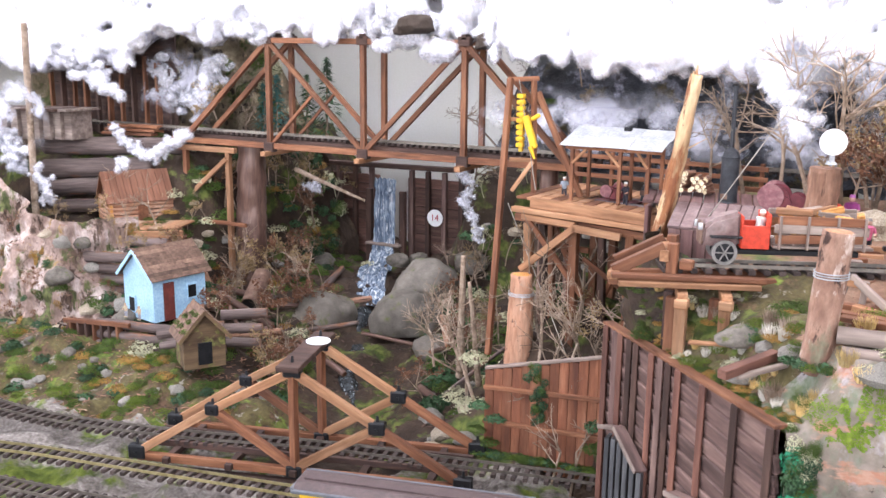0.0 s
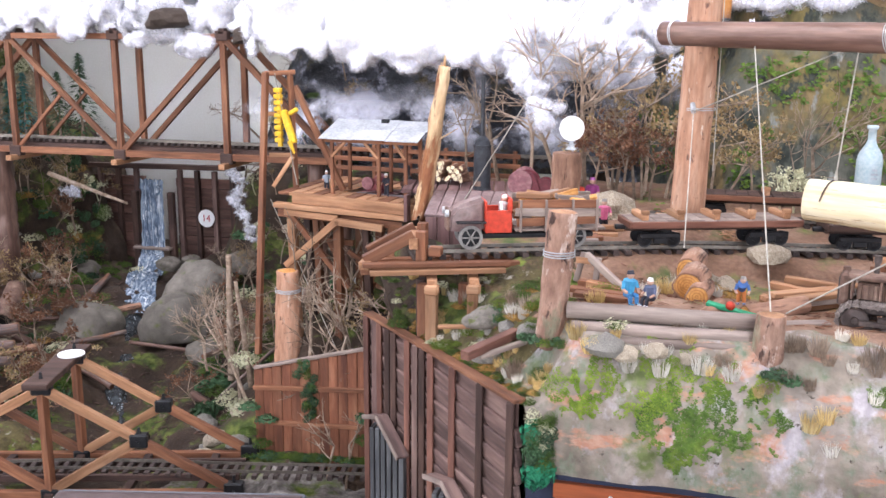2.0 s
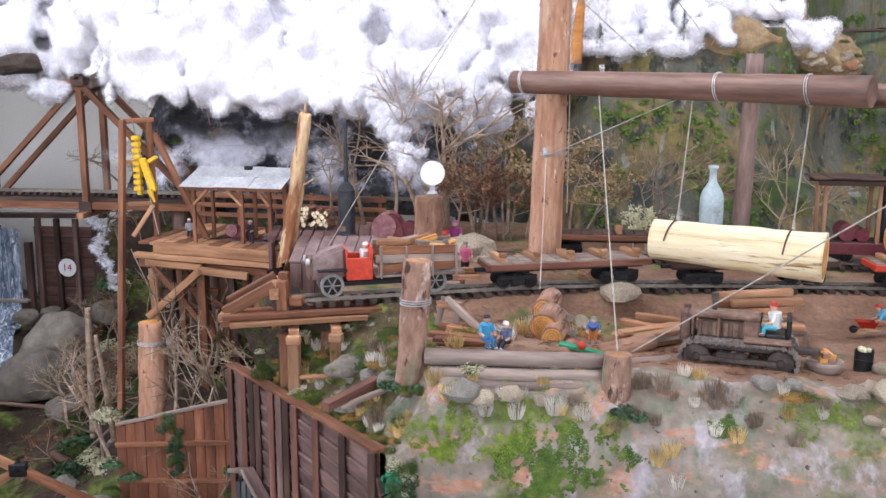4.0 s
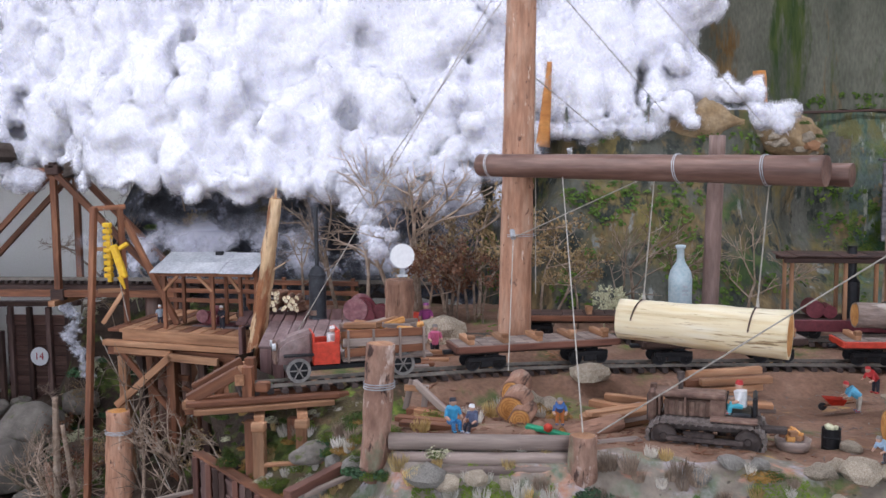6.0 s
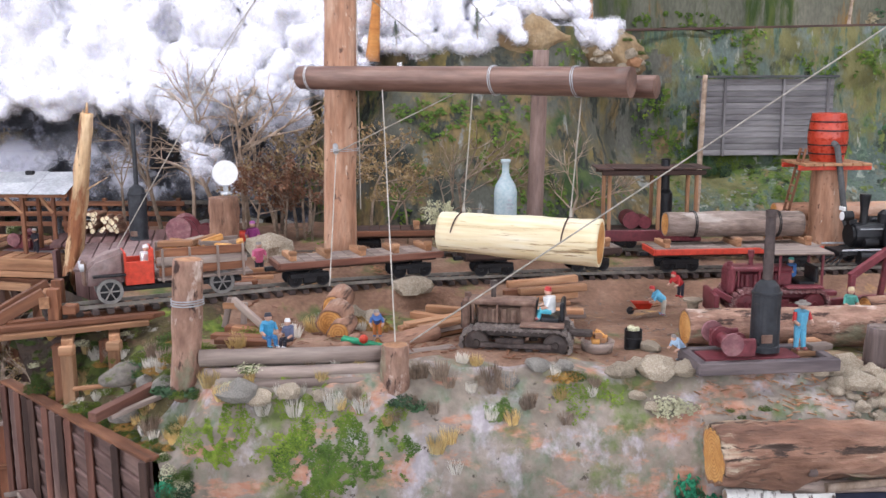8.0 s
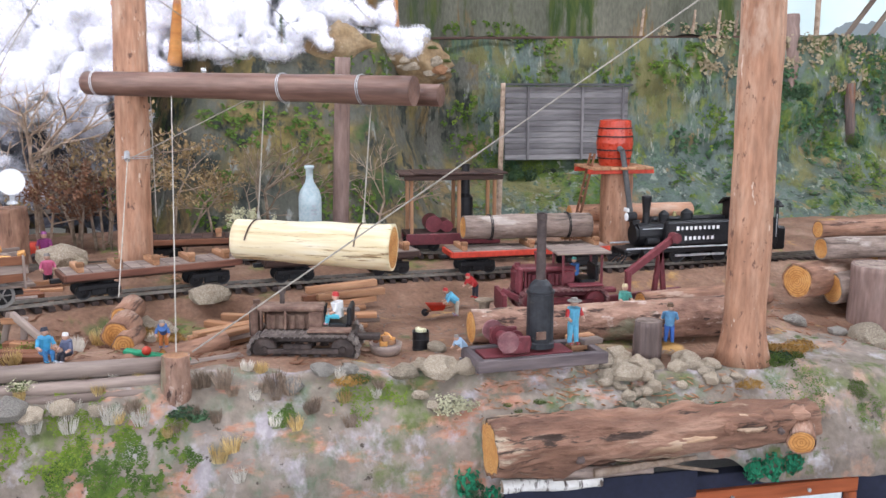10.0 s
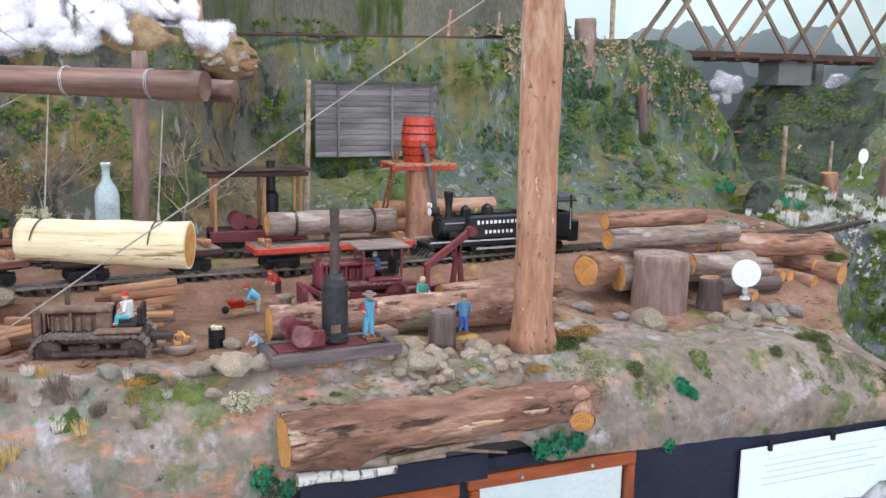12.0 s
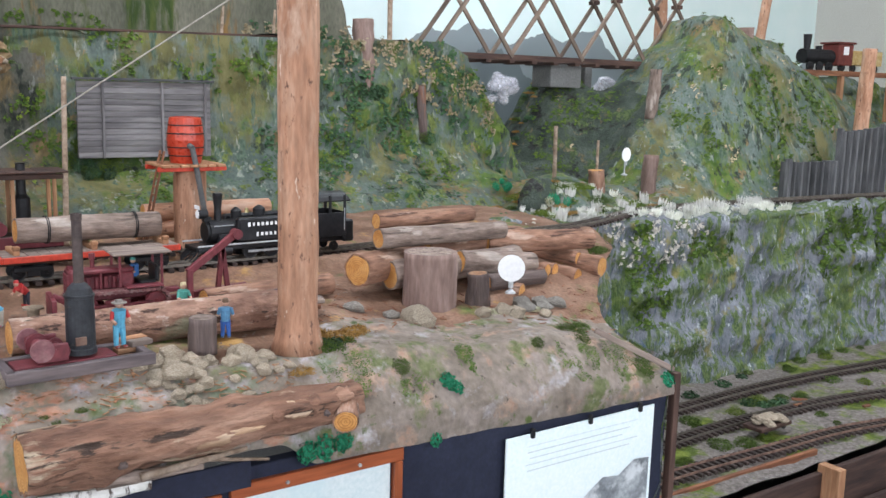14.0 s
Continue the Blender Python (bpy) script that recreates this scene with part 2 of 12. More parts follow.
# painted plaster and scenery surfaces
M["dirt"] = overlay(overlay(mat("camp_dirt", [(0.14, 0.075, 0.045), (0.235, 0.13, 0.085), (0.33, 0.21, 0.15)], 9, 0.95, 0.6, bump_d=0.004),
                            [(0.05, 0.09, 0.02), (0.16, 0.2, 0.04)], 5, 0.56, 0.66, 3.0), [(0.36, 0.2, 0.06), (0.45, 0.27, 0.1)], 7, 0.6, 0.68, 9.0)
M["bank"] = mat("painted_plaster_bank", [(0.15, 0.125, 0.095), (0.25, 0.205, 0.165), (0.34, 0.285, 0.25)], 12, 0.9, 0.7, fine=55, bump_d=0.005)
for cols, sc, lo, hi, sd, st in (([(0.36, 0.17, 0.11), (0.41, 0.24, 0.17)], 17, 0.53, 0.60, 4.0, (0.6, 1, 1.5)), ([(0.12, 0.145, 0.09), (0.18, 0.20, 0.15)], 18, 0.50, 0.64, 11.0, (1, 1, 0.8)),
                                 ([(0.32, 0.285, 0.30), (0.42, 0.375, 0.385)], 18, 0.53, 0.66, 31.0, (1, 1, 0.7)), ([(0.08, 0.10, 0.03), (0.14, 0.165, 0.06)], 9, 0.56, 0.66, 21.0, (1, 1, 1)), ([(0.05, 0.04, 0.032), (0.09, 0.07, 0.055)], 45, 0.64, 0.68, 41.0, (1, 1, 1))):
    overlay(M["bank"], cols, sc, lo, hi, sd, st, 35 if sd in (4.0, 31.0) else 0)
M["moss_slope"] = mat("mossy_slope", [(0.035, 0.023, 0.013), (0.075, 0.058, 0.022), (0.135, 0.112, 0.045)], 22, 0.95, 0.9, fine=90, bump_d=0.006)
for cols, sc, lo, hi, sd in (([(0.06, 0.10, 0.014), (0.15, 0.19, 0.03)], 12, 0.55, 0.62, 4.0), ([(0.06, 0.034, 0.02), (0.13, 0.075, 0.045)], 16, 0.52, 0.60, 11.0), ([(0.20, 0.18, 0.15), (0.32, 0.29, 0.25)], 28, 0.60, 0.66, 31.0)):
    overlay(M["moss_slope"], cols, sc, lo, hi, sd)
M["bank_right"] = mat("tan_plaster_bank", [(0.15, 0.12, 0.093), (0.245, 0.20, 0.165), (0.34, 0.28, 0.25)], 12, 0.9, 0.7, fine=55, bump_d=0.005)
for cols, sc, lo, hi, sd in (([(0.34, 0.21, 0.15), (0.39, 0.27, 0.20)], 13, 0.53, 0.64, 4.0), ([(0.10, 0.115, 0.045), (0.16, 0.17, 0.08)], 11, 0.53, 0.62, 11.0), ([(0.31, 0.285, 0.29), (0.40, 0.37, 0.37)], 14, 0.57, 0.68, 31.0), ([(0.055, 0.08, 0.018), (0.11, 0.14, 0.04)], 13, 0.60, 0.66, 21.0), ([(0.05, 0.04, 0.032), (0.09, 0.07, 0.055)], 45, 0.64, 0.68, 41.0)):
    overlay(M["bank_right"], cols, sc, lo, hi, sd)
M["hill"] = overlay(overlay(overlay(mat("painted_hillside", [(0.05, 0.075, 0.06), (0.10, 0.13, 0.115), (0.17, 0.20, 0.19)], 5, 0.9, 0.7, bump_d=0.006, stretch=(1, 1, 0.6)),
                            [(0.05, 0.10, 0.015), (0.12, 0.17, 0.03)], 4, 0.5, 0.6, 5.0),
                            [(0.14, 0.095, 0.04), (0.22, 0.15, 0.07)], 4, 0.57, 0.66, 13.0, (1, 1, 0.5)),
                    [(0.015, 0.045, 0.015), (0.03, 0.07, 0.025)], 16, 0.62, 0.66, 27.0)
for cols, sc, lo, hi, sd, st in (([(0.075, 0.10, 0.02), (0.15, 0.18, 0.045)], 15, 0.54, 0.60, 33.0, (1, 1, 0.6)), ([(0.02, 0.03, 0.022), (0.04, 0.055, 0.04)], 20, 0.56, 0.61, 43.0, (1, 1, 0.5)), ([(0.17, 0.20, 0.175), (0.25, 0.27, 0.23)], 17, 0.58, 0.64, 53.0, (1, 1, 0.45)), ([(0.16, 0.12, 0.06), (0.24, 0.17, 0.085)], 18, 0.60, 0.65, 63.0, (1, 1, 0.6))):
    overlay(M["hill"], cols, sc, lo, hi, sd, st)
overlay(M["hill"], [(0.11, 0.105, 0.04), (0.18, 0.165, 0.07)], 3.2, 0.52, 0.62, 71.0, (1, 1, 0.7))
overlay(M["hill"], [(0.05, 0.085, 0.06), (0.10, 0.14, 0.10)], 26, 0.55, 0.62, 81.0, (1, 1, 0.22))
overlay(M["hill"], [(0.22, 0.23, 0.19), (0.30, 0.30, 0.25)], 30, 0.61, 0.66, 91.0, (1, 1, 0.2))
M["hill_left"] = overlay(overlay(mat("dark_painted_hill", [(0.045, 0.048, 0.036), (0.10, 0.10, 0.08), (0.165, 0.155, 0.135)], 6, 0.9, 0.6, bump_d=0.005, stretch=(1, 1, 0.5)),
                                 [(0.09, 0.075, 0.03), (0.2, 0.15, 0.05)], 4, 0.48, 0.6, 6.0), [(0.03, 0.06, 0.02), (0.07, 0.1, 0.03)], 5, 0.55, 0.63, 15.0)
for cols, sc, lo, hi, sd, st in (([(0.11, 0.08, 0.04), (0.2, 0.14, 0.065)], 10, 0.52, 0.60, 33.0, (1, 1, 0.5)), ([(0.02, 0.025, 0.02), (0.045, 0.05, 0.04)], 16, 0.54, 0.60, 43.0, (1, 1, 0.5)), ([(0.16, 0.17, 0.16), (0.25, 0.25, 0.23)], 14, 0.60, 0.66, 53.0, (1, 1, 0.4))):
    overlay(M["hill_left"], cols, sc, lo, hi, sd, st)
M["cliff"] = overlay(overlay(overlay(mat("painted_rock_cliff", [(0.10, 0.11, 0.125), (0.19, 0.20, 0.23), (0.30, 0.31, 0.34)], 9, 0.9, 0.9, bump_d=0.008, stretch=(1, 1, 0.5)),
                             [(0.06, 0.10, 0.025), (0.15, 0.19, 0.05)], 5, 0.5, 0.58, 8.0),
                             [(0.45, 0.46, 0.45), (0.55, 0.55, 0.53)], 30, 0.66, 0.7, 2.0), [(0.05, 0.09, 0.13), (0.1, 0.14, 0.2)], 6, 0.6, 0.67, 17.0)
for cols, sc, lo, hi, sd, st in (([(0.07, 0.09, 0.10), (0.12, 0.14, 0.155)], 38, 0.54, 0.60, 33.0, (1, 1, 0.35)), ([(0.30, 0.33, 0.35), (0.42, 0.44, 0.45)], 42, 0.60, 0.65, 43.0, (1, 1, 0.35)), ([(0.05, 0.085, 0.03), (0.12, 0.16, 0.06)], 28, 0.50, 0.56, 53.0, (1, 1, 0.4)), ([(0.16, 0.15, 0.05), (0.24, 0.21, 0.08)], 9, 0.58, 0.66, 63.0, (1, 1, 0.6))):
    overlay(M["cliff"], cols, sc, lo, hi, sd, st)
# Dark soil browns, taken darker still for the shade down in the gorge.
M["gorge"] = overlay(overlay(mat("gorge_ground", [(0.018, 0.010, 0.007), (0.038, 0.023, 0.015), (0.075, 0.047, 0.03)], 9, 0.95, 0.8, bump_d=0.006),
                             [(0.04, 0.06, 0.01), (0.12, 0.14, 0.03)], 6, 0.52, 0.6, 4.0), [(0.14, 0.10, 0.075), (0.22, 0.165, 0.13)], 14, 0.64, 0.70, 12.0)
M["plaster"] = overlay(overlay(mat("pink_white_plaster", [(0.10, 0.06, 0.042), (0.34, 0.24, 0.205), (0.66, 0.56, 0.53)], 13, 0.9, 0.9, bump_d=0.008, stretch=(1, 1, 0.4)),
                               [(0.22, 0.13, 0.05), (0.38, 0.25, 0.11)], 10, 0.58, 0.64, 4.0, (1, 1, 0.6)), [(0.05, 0.06, 0.02), (0.13, 0.14, 0.05)], 12, 0.51, 0.57, 14.0, (1, 1, 0.35))
overlay(M["plaster"], [(0.05, 0.03, 0.022), (0.12, 0.075, 0.055)], 20, 0.55, 0.61, 24.0, (1, 1, 0.35))
M["ballast"] = overlay(mat("grey_ballast", [(0.10, 0.085, 0.075), (0.19, 0.165, 0.15), (0.30, 0.27, 0.25)], 60, 0.95, 1.0, bump_d=0.004),
                       [(0.06, 0.09, 0.01), (0.16, 0.2, 0.03)], 5, 0.52, 0.6, 7.0)
# Lilac tones here and below put the cotton's cool shadows into its colour.
M["cotton"] = mat("white_cotton", [(0.78, 0.77, 0.86), (0.85, 0.84, 0.90), (0.90, 0.89, 0.93)], 9, 1.0, 0.12, fine=90, bump_d=0.004, spec=0.02)
M["cotton"].node_tree.nodes["Principled BSDF"].inputs["Subsurface Weight"].default_value = 0.4
M["cotton"].node_tree.nodes["Principled BSDF"].inputs["Subsurface Radius"].default_value = (0.02, 0.02, 0.025)
M["cotton"].node_tree.nodes["Principled BSDF"].inputs["Subsurface Scale"].default_value = 1.0
M["cotton_haze"] = mat("thin_cotton", [(0.74, 0.74, 0.85), (0.82, 0.82, 0.90), (0.88, 0.87, 0.92)], 9, 1.0, 0.3, fine=170, bump_d=0.005, spec=0.02)
hz = M["cotton_haze"].node_tree
hn, hm, hc = hz.nodes.new("ShaderNodeTexNoise"), hz.nodes.new("ShaderNodeMapRange"), hz.nodes.new("ShaderNodeTexCoord")
hn.inputs["Scale"].default_value, hn.inputs["Detail"].default_value = 16, 2
hm.inputs["From Min"].default_value, hm.inputs["From Max"].default_value, hm.inputs["To Min"].default_value, hm.inputs["To Max"].default_value = 0.30, 0.68, 0.12, 0.8
hz.links.new(hc.outputs["Object"], hn.inputs["Vector"]), hz.links.new(hn.outputs["Fac"], hm.inputs["Value"]), hz.links.new(hm.outputs[0], hz.nodes["Principled BSDF"].inputs["Alpha"])
def see_through(m, scale, detail, lo, hi, top, soft_x=0.0, soft_z=0.0):
    """Loose batting: clear where its noise is low, and thinning out towards the sheet's own edges."""
    nt = m.node_tree
    n, l = nt.nodes, nt.links
    tc, nz, mr = n.new("ShaderNodeTexCoord"), n.new("ShaderNodeTexNoise"), n.new("ShaderNodeMapRange")
    nz.inputs["Scale"].default_value, nz.inputs["Detail"].default_value, nz.inputs["Roughness"].default_value = scale, detail, 0.6
    mr.inputs["From Min"].default_value, mr.inputs["From Max"].default_value, mr.inputs["To Min"].default_value, mr.inputs["To Max"].default_value = lo, hi, 0.0, top
    l.new(tc.outputs["Object"], nz.inputs["Vector"]), l.new(nz.outputs["Fac"], mr.inputs["Value"])
    out = mr.outputs[0]
    sp = n.new("ShaderNodeSeparateXYZ")
    l.new(tc.outputs["Generated"], sp.inputs[0])
    for axis, soft in (("X", soft_x), ("Z", soft_z)):
        if soft:
            for sign in (0, 1):
                e = n.new("ShaderNodeMapRange")
                e.interpolation_type = "SMOOTHSTEP"
                e.inputs["From Min"].default_value, e.inputs["From Max"].default_value = (0.0, soft) if sign == 0 else (1.0, 1.0 - soft)
                mu = n.new("ShaderNodeMath")
                mu.operation = "MULTIPLY"
                l.new(sp.outputs[axis], e.inputs["Value"]), l.new(out, mu.inputs[0]), l.new(e.outputs[0], mu.inputs[1])
                out = mu.outputs[0]
    l.new(out, n["Principled BSDF"].inputs["Alpha"])
    return m


for nm, lo, hi, top in (("fleece_near", 0.36, 0.66, 0.60), ("fleece_far", 0.46, 0.74, 0.40)):
    M[nm] = see_through(mat(nm, [(0.86, 0.85, 0.91), (0.92, 0.91, 0.95)], 9, 1.0, 0.0, fine=60, spec=0.02), 48, 3, lo, hi, top)
M["mist"] = see_through(mat("stretched_cotton_mist", [(0.74, 0.74, 0.86), (0.86, 0.85, 0.93)], 4, 1.0, 0.0, fine=60, spec=0.02), 6.0, 7, 0.47, 0.62, 0.95, 0.14, 0.42)
M["post_mauve"] = mat("mauve_brown_post", [(0.13, 0.08, 0.065), (0.21, 0.14, 0.12), (0.28, 0.20, 0.175)], 30, 0.8, 0.4, stretch=(0.2, 1, 1))
M["birch"] = overlay(mat("birch_bark", [(0.42, 0.40, 0.37), (0.60, 0.58, 0.55), (0.70, 0.68, 0.66)], 30, 0.8, 0.6, stretch=(0.4, 1, 1)), [(0.06, 0.045, 0.04), (0.15, 0.11, 0.09)], 50, 0.55, 0.62, 4.0, (1, 0.4, 0.4))
M["hill_black"] = overlay(overlay(overlay(mat("slate_painted_hill", [(0.014, 0.014, 0.017), (0.04, 0.042, 0.052), (0.10, 0.105, 0.13)], 9, 0.9, 0.8, bump_d=0.010), [(0.05, 0.04, 0.02), (0.1, 0.075, 0.03)], 7, 0.56, 0.64, 6.0), [(0.16, 0.165, 0.21), (0.30, 0.30, 0.37)], 10, 0.56, 0.66, 16.0), [(0.012, 0.009, 0.008), (0.03, 0.02, 0.016)], 12, 0.57, 0.62, 26.0)
# Green of the middle knoll, darkened for the shaded gap and hollow.
M["hill_deep"] = overlay(overlay(overlay(mat("deep_green_with_shade", [(0.02, 0.028, 0.022), (0.05, 0.065, 0.052), (0.10, 0.12, 0.10)], 9, 0.9, 0.9, bump_d=0.010), [(0.045, 0.075, 0.025), (0.10, 0.135, 0.05)], 16, 0.53, 0.60, 6.0), [(0.12, 0.10, 0.055), (0.19, 0.155, 0.09)], 14, 0.59, 0.65, 16.0), [(0.012, 0.012, 0.012), (0.03, 0.03, 0.028)], 9, 0.55, 0.62, 26.0)
M["hill_tan"] = overlay(overlay(overlay(mat("tan_rocky_hill", [(0.10, 0.075, 0.045), (0.24, 0.19, 0.125), (0.42, 0.35, 0.26)], 9, 0.9, 0.9, bump_d=0.010), [(0.05, 0.07, 0.02), (0.12, 0.14, 0.05)], 8, 0.52, 0.60, 6.0), [(0.03, 0.022, 0.018), (0.07, 0.05, 0.04)], 14, 0.55, 0.61, 16.0), [(0.46, 0.30, 0.16), (0.60, 0.48, 0.34)], 16, 0.62, 0.68, 26.0)
M["hill_crest"] = overlay(overlay(mat("olive_streaked_wall", [(0.055, 0.06, 0.042), (0.11, 0.11, 0.082), (0.17, 0.16, 0.125)], 6, 0.9, 0.6, bump_d=0.004, stretch=(1, 1, 0.35)),
                                  [(0.03, 0.055, 0.012), (0.07, 0.09, 0.02)], 9, 0.52, 0.6, 6.0, (1, 1, 0.12)), [(0.16, 0.09, 0.03), (0.24, 0.14, 0.05)], 10, 0.58, 0.66, 15.0, (1, 1, 0.12))
M["wall_cream"] = mat("cream_wall", [(0.80, 0.79, 0.74), (0.86, 0.85, 0.82)], 1.2, 0.8, 0.1)
M["room"] = mat("painted_room_wall", [(0.56, 0.54, 0.50), (0.62, 0.60, 0.56)], 1.5, 0.85, 0.1)
M["floor"] = mat("grey_carpet", [(0.16, 0.15, 0.15), (0.22, 0.21, 0.2)], 8, 0.95, 0.4)


# ---- builders ----
I4 = Matrix.Identity(4)


def to_mesh(bm, name, mats, smooth):
    bmesh.ops.recalc_face_normals(bm, faces=bm.faces)
    me = bpy.data.meshes.new(name)
    bm.to_mesh(me)
    bm.free()
    for k in mats if isinstance(mats, (list, tuple)) else [mats]:
        me.materials.append(M[k] if isinstance(k, str) else k)
    if smooth:
        me.shade_smooth()
    return me


def part(name, bm, material, parent, label="", m=I4, smooth=False):
    ob = new(name, to_mesh(bm, name, material, smooth))
    ob.parent, ob.matrix_basis = parent, m
    return tagged(ob, label)


def share(name, me, parent, m):
    ob = new(name, me)
    ob.parent, ob.matrix_basis = parent, m
    return ob


def thing(name, label, category, m=I4, group="", kind=""):
    ob = new(name)
    ob.matrix_basis = m
    return tagged(ob, label, category, group, kind)


def solid(name, bm, material, label, category, m=I4, group="", kind="", smooth=False):
    ob = new(name, to_mesh(bm, name, material, smooth))
    ob.matrix_basis = m
    return tagged(ob, label, category, group, kind)


def box(bm, cx, cy, cz, sx, sy, sz, bevel=0.0, rot=None, mi=0):
    m = Matrix.Translation((cx, cy, cz)) @ (rot.to_4x4() if rot else I4) @ Matrix.Diagonal((sx, sy, sz, 1))
    r = bmesh.ops.create_cube(bm, size=1, matrix=m)
    fs = {f for v in r["verts"] for f in v.link_faces}
    for f in fs:
        f.material_index = mi
    if bevel:
        bmesh.ops.bevel(bm, geom=list({e for f in fs for e in f.edges}), offset=bevel, segments=1, affect="EDGES", profile=0.5)
    return bm


def cyl(bm, p0, p1, r0, r1=None, seg=16, mi=0, cap_mi=None):
    p0, p1 = Vector(p0), Vector(p1)
    d = p1 - p0
    m = Matrix.Translation((p0 + p1) / 2) @ d.to_track_quat("Z", "Y").to_matrix().to_4x4()
    r = bmesh.ops.create_cone(bm, cap_ends=True, segments=seg, radius1=r0, radius2=r0 if r1 is None else r1, depth=d.length, matrix=m)
    for f in {f for v in r["verts"] for f in v.link_faces}:
        f.material_index = mi if len(f.verts) == 4 or cap_mi is None else cap_mi
    return bm


def lathe(bm, prof, seg=20, m=I4, mi=0):
    """A turned shape from (radius, height) pairs about local z."""
    rings = []
    for r, z in prof:
        rings.append([bm.verts.new(m @ Vector((r * math.cos(2 * math.pi * i / seg), r * math.sin(2 * math.pi * i / seg), z))) for i in range(seg)])
    for a, b in zip(rings, rings[1:]):
        for i in range(seg):
            bm.faces.new((a[i], a[(i + 1) % seg], b[(i + 1) % seg], b[i])).material_index = mi
    bm.faces.new(rings[0]).material_index = mi
    bm.faces.new(rings[-1]).material_index = mi
    return bm


def between(p0, p1):
    """A pose at p0 whose x axis points to p1, with z as upright as can be."""
    p0, p1 = Vector(p0), Vector(p1)
    x = (p1 - p0).normalized()
    up = Vector((0, 0, 1)) if abs(x.z) < 0.999 else Vector((0, 1, 0))
    y = up.cross(x).normalized()
    z = x.cross(y)
    return Matrix.Translation(p0) @ Matrix((x, y, z)).transposed().to_4x4()


def beam(parent, name, p0, p1, w, h, material, label="", bevel=0.0012):
    """A squared timber from p0 to p1 (in the parent's space), w wide and h high."""
    L = (Vector(p1) - Vector(p0)).length
    bm = bmesh.new()
    box(bm, L / 2, 0, 0, L, w, h, min(bevel, w * 0.2, h * 0.2))
    return part(name, bm, material, parent, label, between(p0, p1))


def log_mesh(L, r0, r1, rough=0.04, seg=22, seed=0.0, bend=0.0, mats=("bark", "cut"), step=0.02, flare=0.0):
    """A log along local x with an uneven skin and sawn ends."""
    bm = bmesh.new()
    n = max(3, int(L / step))
    rings = []
    for i in range(n + 1):
        f = i / n
        r = r0 + (r1 - r0) * f
        if flare:
            r *= 1 + flare * max(0.0, 1 - f * L / (2.2 * r0)) ** 2
        oy = bend * math.sin(math.pi * f) * L
        ring = []
        for j in range(seg):
            a = 2 * math.pi * j / seg
            k = 1 + rough * 2.2 * noise.noise(Vector((f * L * 14 + seed, math.cos(a) * 1.6, math.sin(a) * 1.6 + seed * 3))) + rough * noise.noise(Vector((f * L * 40, math.cos(a) * 5 + seed, math.sin(a) * 5)))
            ring.append(bm.verts.new((f * L, oy + r * k * math.cos(a), r * k * math.sin(a))))
        rings.append(ring)
    for a, b in zip(rings, rings[1:]):
        for j in range(seg):
            f = bm.faces.new((a[j], a[(j + 1) % seg], b[(j + 1) % seg], b[j]))
            f.smooth = True
    for ring, rr in ((rings[0], r0), (rings[-1], r1)):
        c = Vector((0, 0, 0))
        for v in ring:
            c += v.co
        c /= seg
        inner = [bm.verts.new(c + (v.co - c) * 0.88) for v in ring]
        for j in range(seg):
            bm.faces.new((ring[j], ring[(j + 1) % seg], inner[(j + 1) % seg], inner[j]))
        bm.faces.new(inner).material_index = 1
    bmesh.ops.recalc_face_normals(bm, faces=bm.faces)
    me = bpy.data.meshes.new("log")
    bm.to_mesh(me)
    bm.free()
    for k in mats:
        me.materials.append(M[k])
    return me


def log(name, p0, p1, r0, r1, label, category="log", mats=("bark", "cut"), group="", parent=None, **kw):
    me = log_mesh((Vector(p1) - Vector(p0)).length, r0, r1, mats=mats, seed=(p0[0] * 7.3 + p0[1] * 3.1) % 50, **kw)
    ob = new(name, me)
    ob.parent, ob.matrix_basis = parent, between(p0, p1)
    return tagged(ob, label, "" if parent else category, group)


def fbm(x, y, z, s, o=4):
    return noise.fractal(Vector((x * s, y * s, z * s)), 1.0, 2.1, o)


def sheet(name, f, nu, nv, material, label, category, amp=0.0, scale=6.0, seed=0.0, kind="structure", smooth=True, pick=None):
    """A sheet over u, v in 0..1, roughened along its normals; pick(x, y, z) names a material slot for a face."""
    P = np.array([[f(i / nu, j / nv) for i in range(nu + 1)] for j in range(nv + 1)], dtype=float)
    if amp:
        du, dv = np.gradient(P, axis=1), np.gradient(P, axis=0)
        N = np.cross(du, dv)
        N /= np.linalg.norm(N, axis=2, keepdims=True) + 1e-12
        D = np.array([[fbm(p[0] + seed, p[1], p[2], scale) for p in row] for row in P])
        P = P + N * (amp * D)[..., None]
    verts = P.reshape(-1, 3)
    W = nu + 1
    faces = [(j * W + i, j * W + i + 1, (j + 1) * W + i + 1, (j + 1) * W + i) for j in range(nv) for i in range(nu)]
    me = bpy.data.meshes.new(name)
    me.from_pydata(verts.tolist(), [], faces)
    for k in material if isinstance(material, (list, tuple)) else [material]:
        me.materials.append(M[k])
    if pick:
        me.polygons.foreach_set("material_index", [pick(*verts[list(fc)].mean(axis=0)) for fc in faces])
    if smooth:
        me.shade_smooth()
    return tagged(new(name, me), label, category, "", kind)


def smooth01(a, b, x):
    t = min(1.0, max(0.0, (x - a) / (b - a)))
    return t * t * (3 - 2 * t)


def lerp(a, b, t):
    return a + (b - a) * t


def curve_at(pts, x):
    """Piecewise-linear value."""
    if x <= pts[0][0]:
        return pts[0][1]
    for (a, va), (b, vb) in zip(pts, pts[1:]):
        if x <= b:
            return lerp(va, vb, (x - a) / (b - a))
    return pts[-1][1]


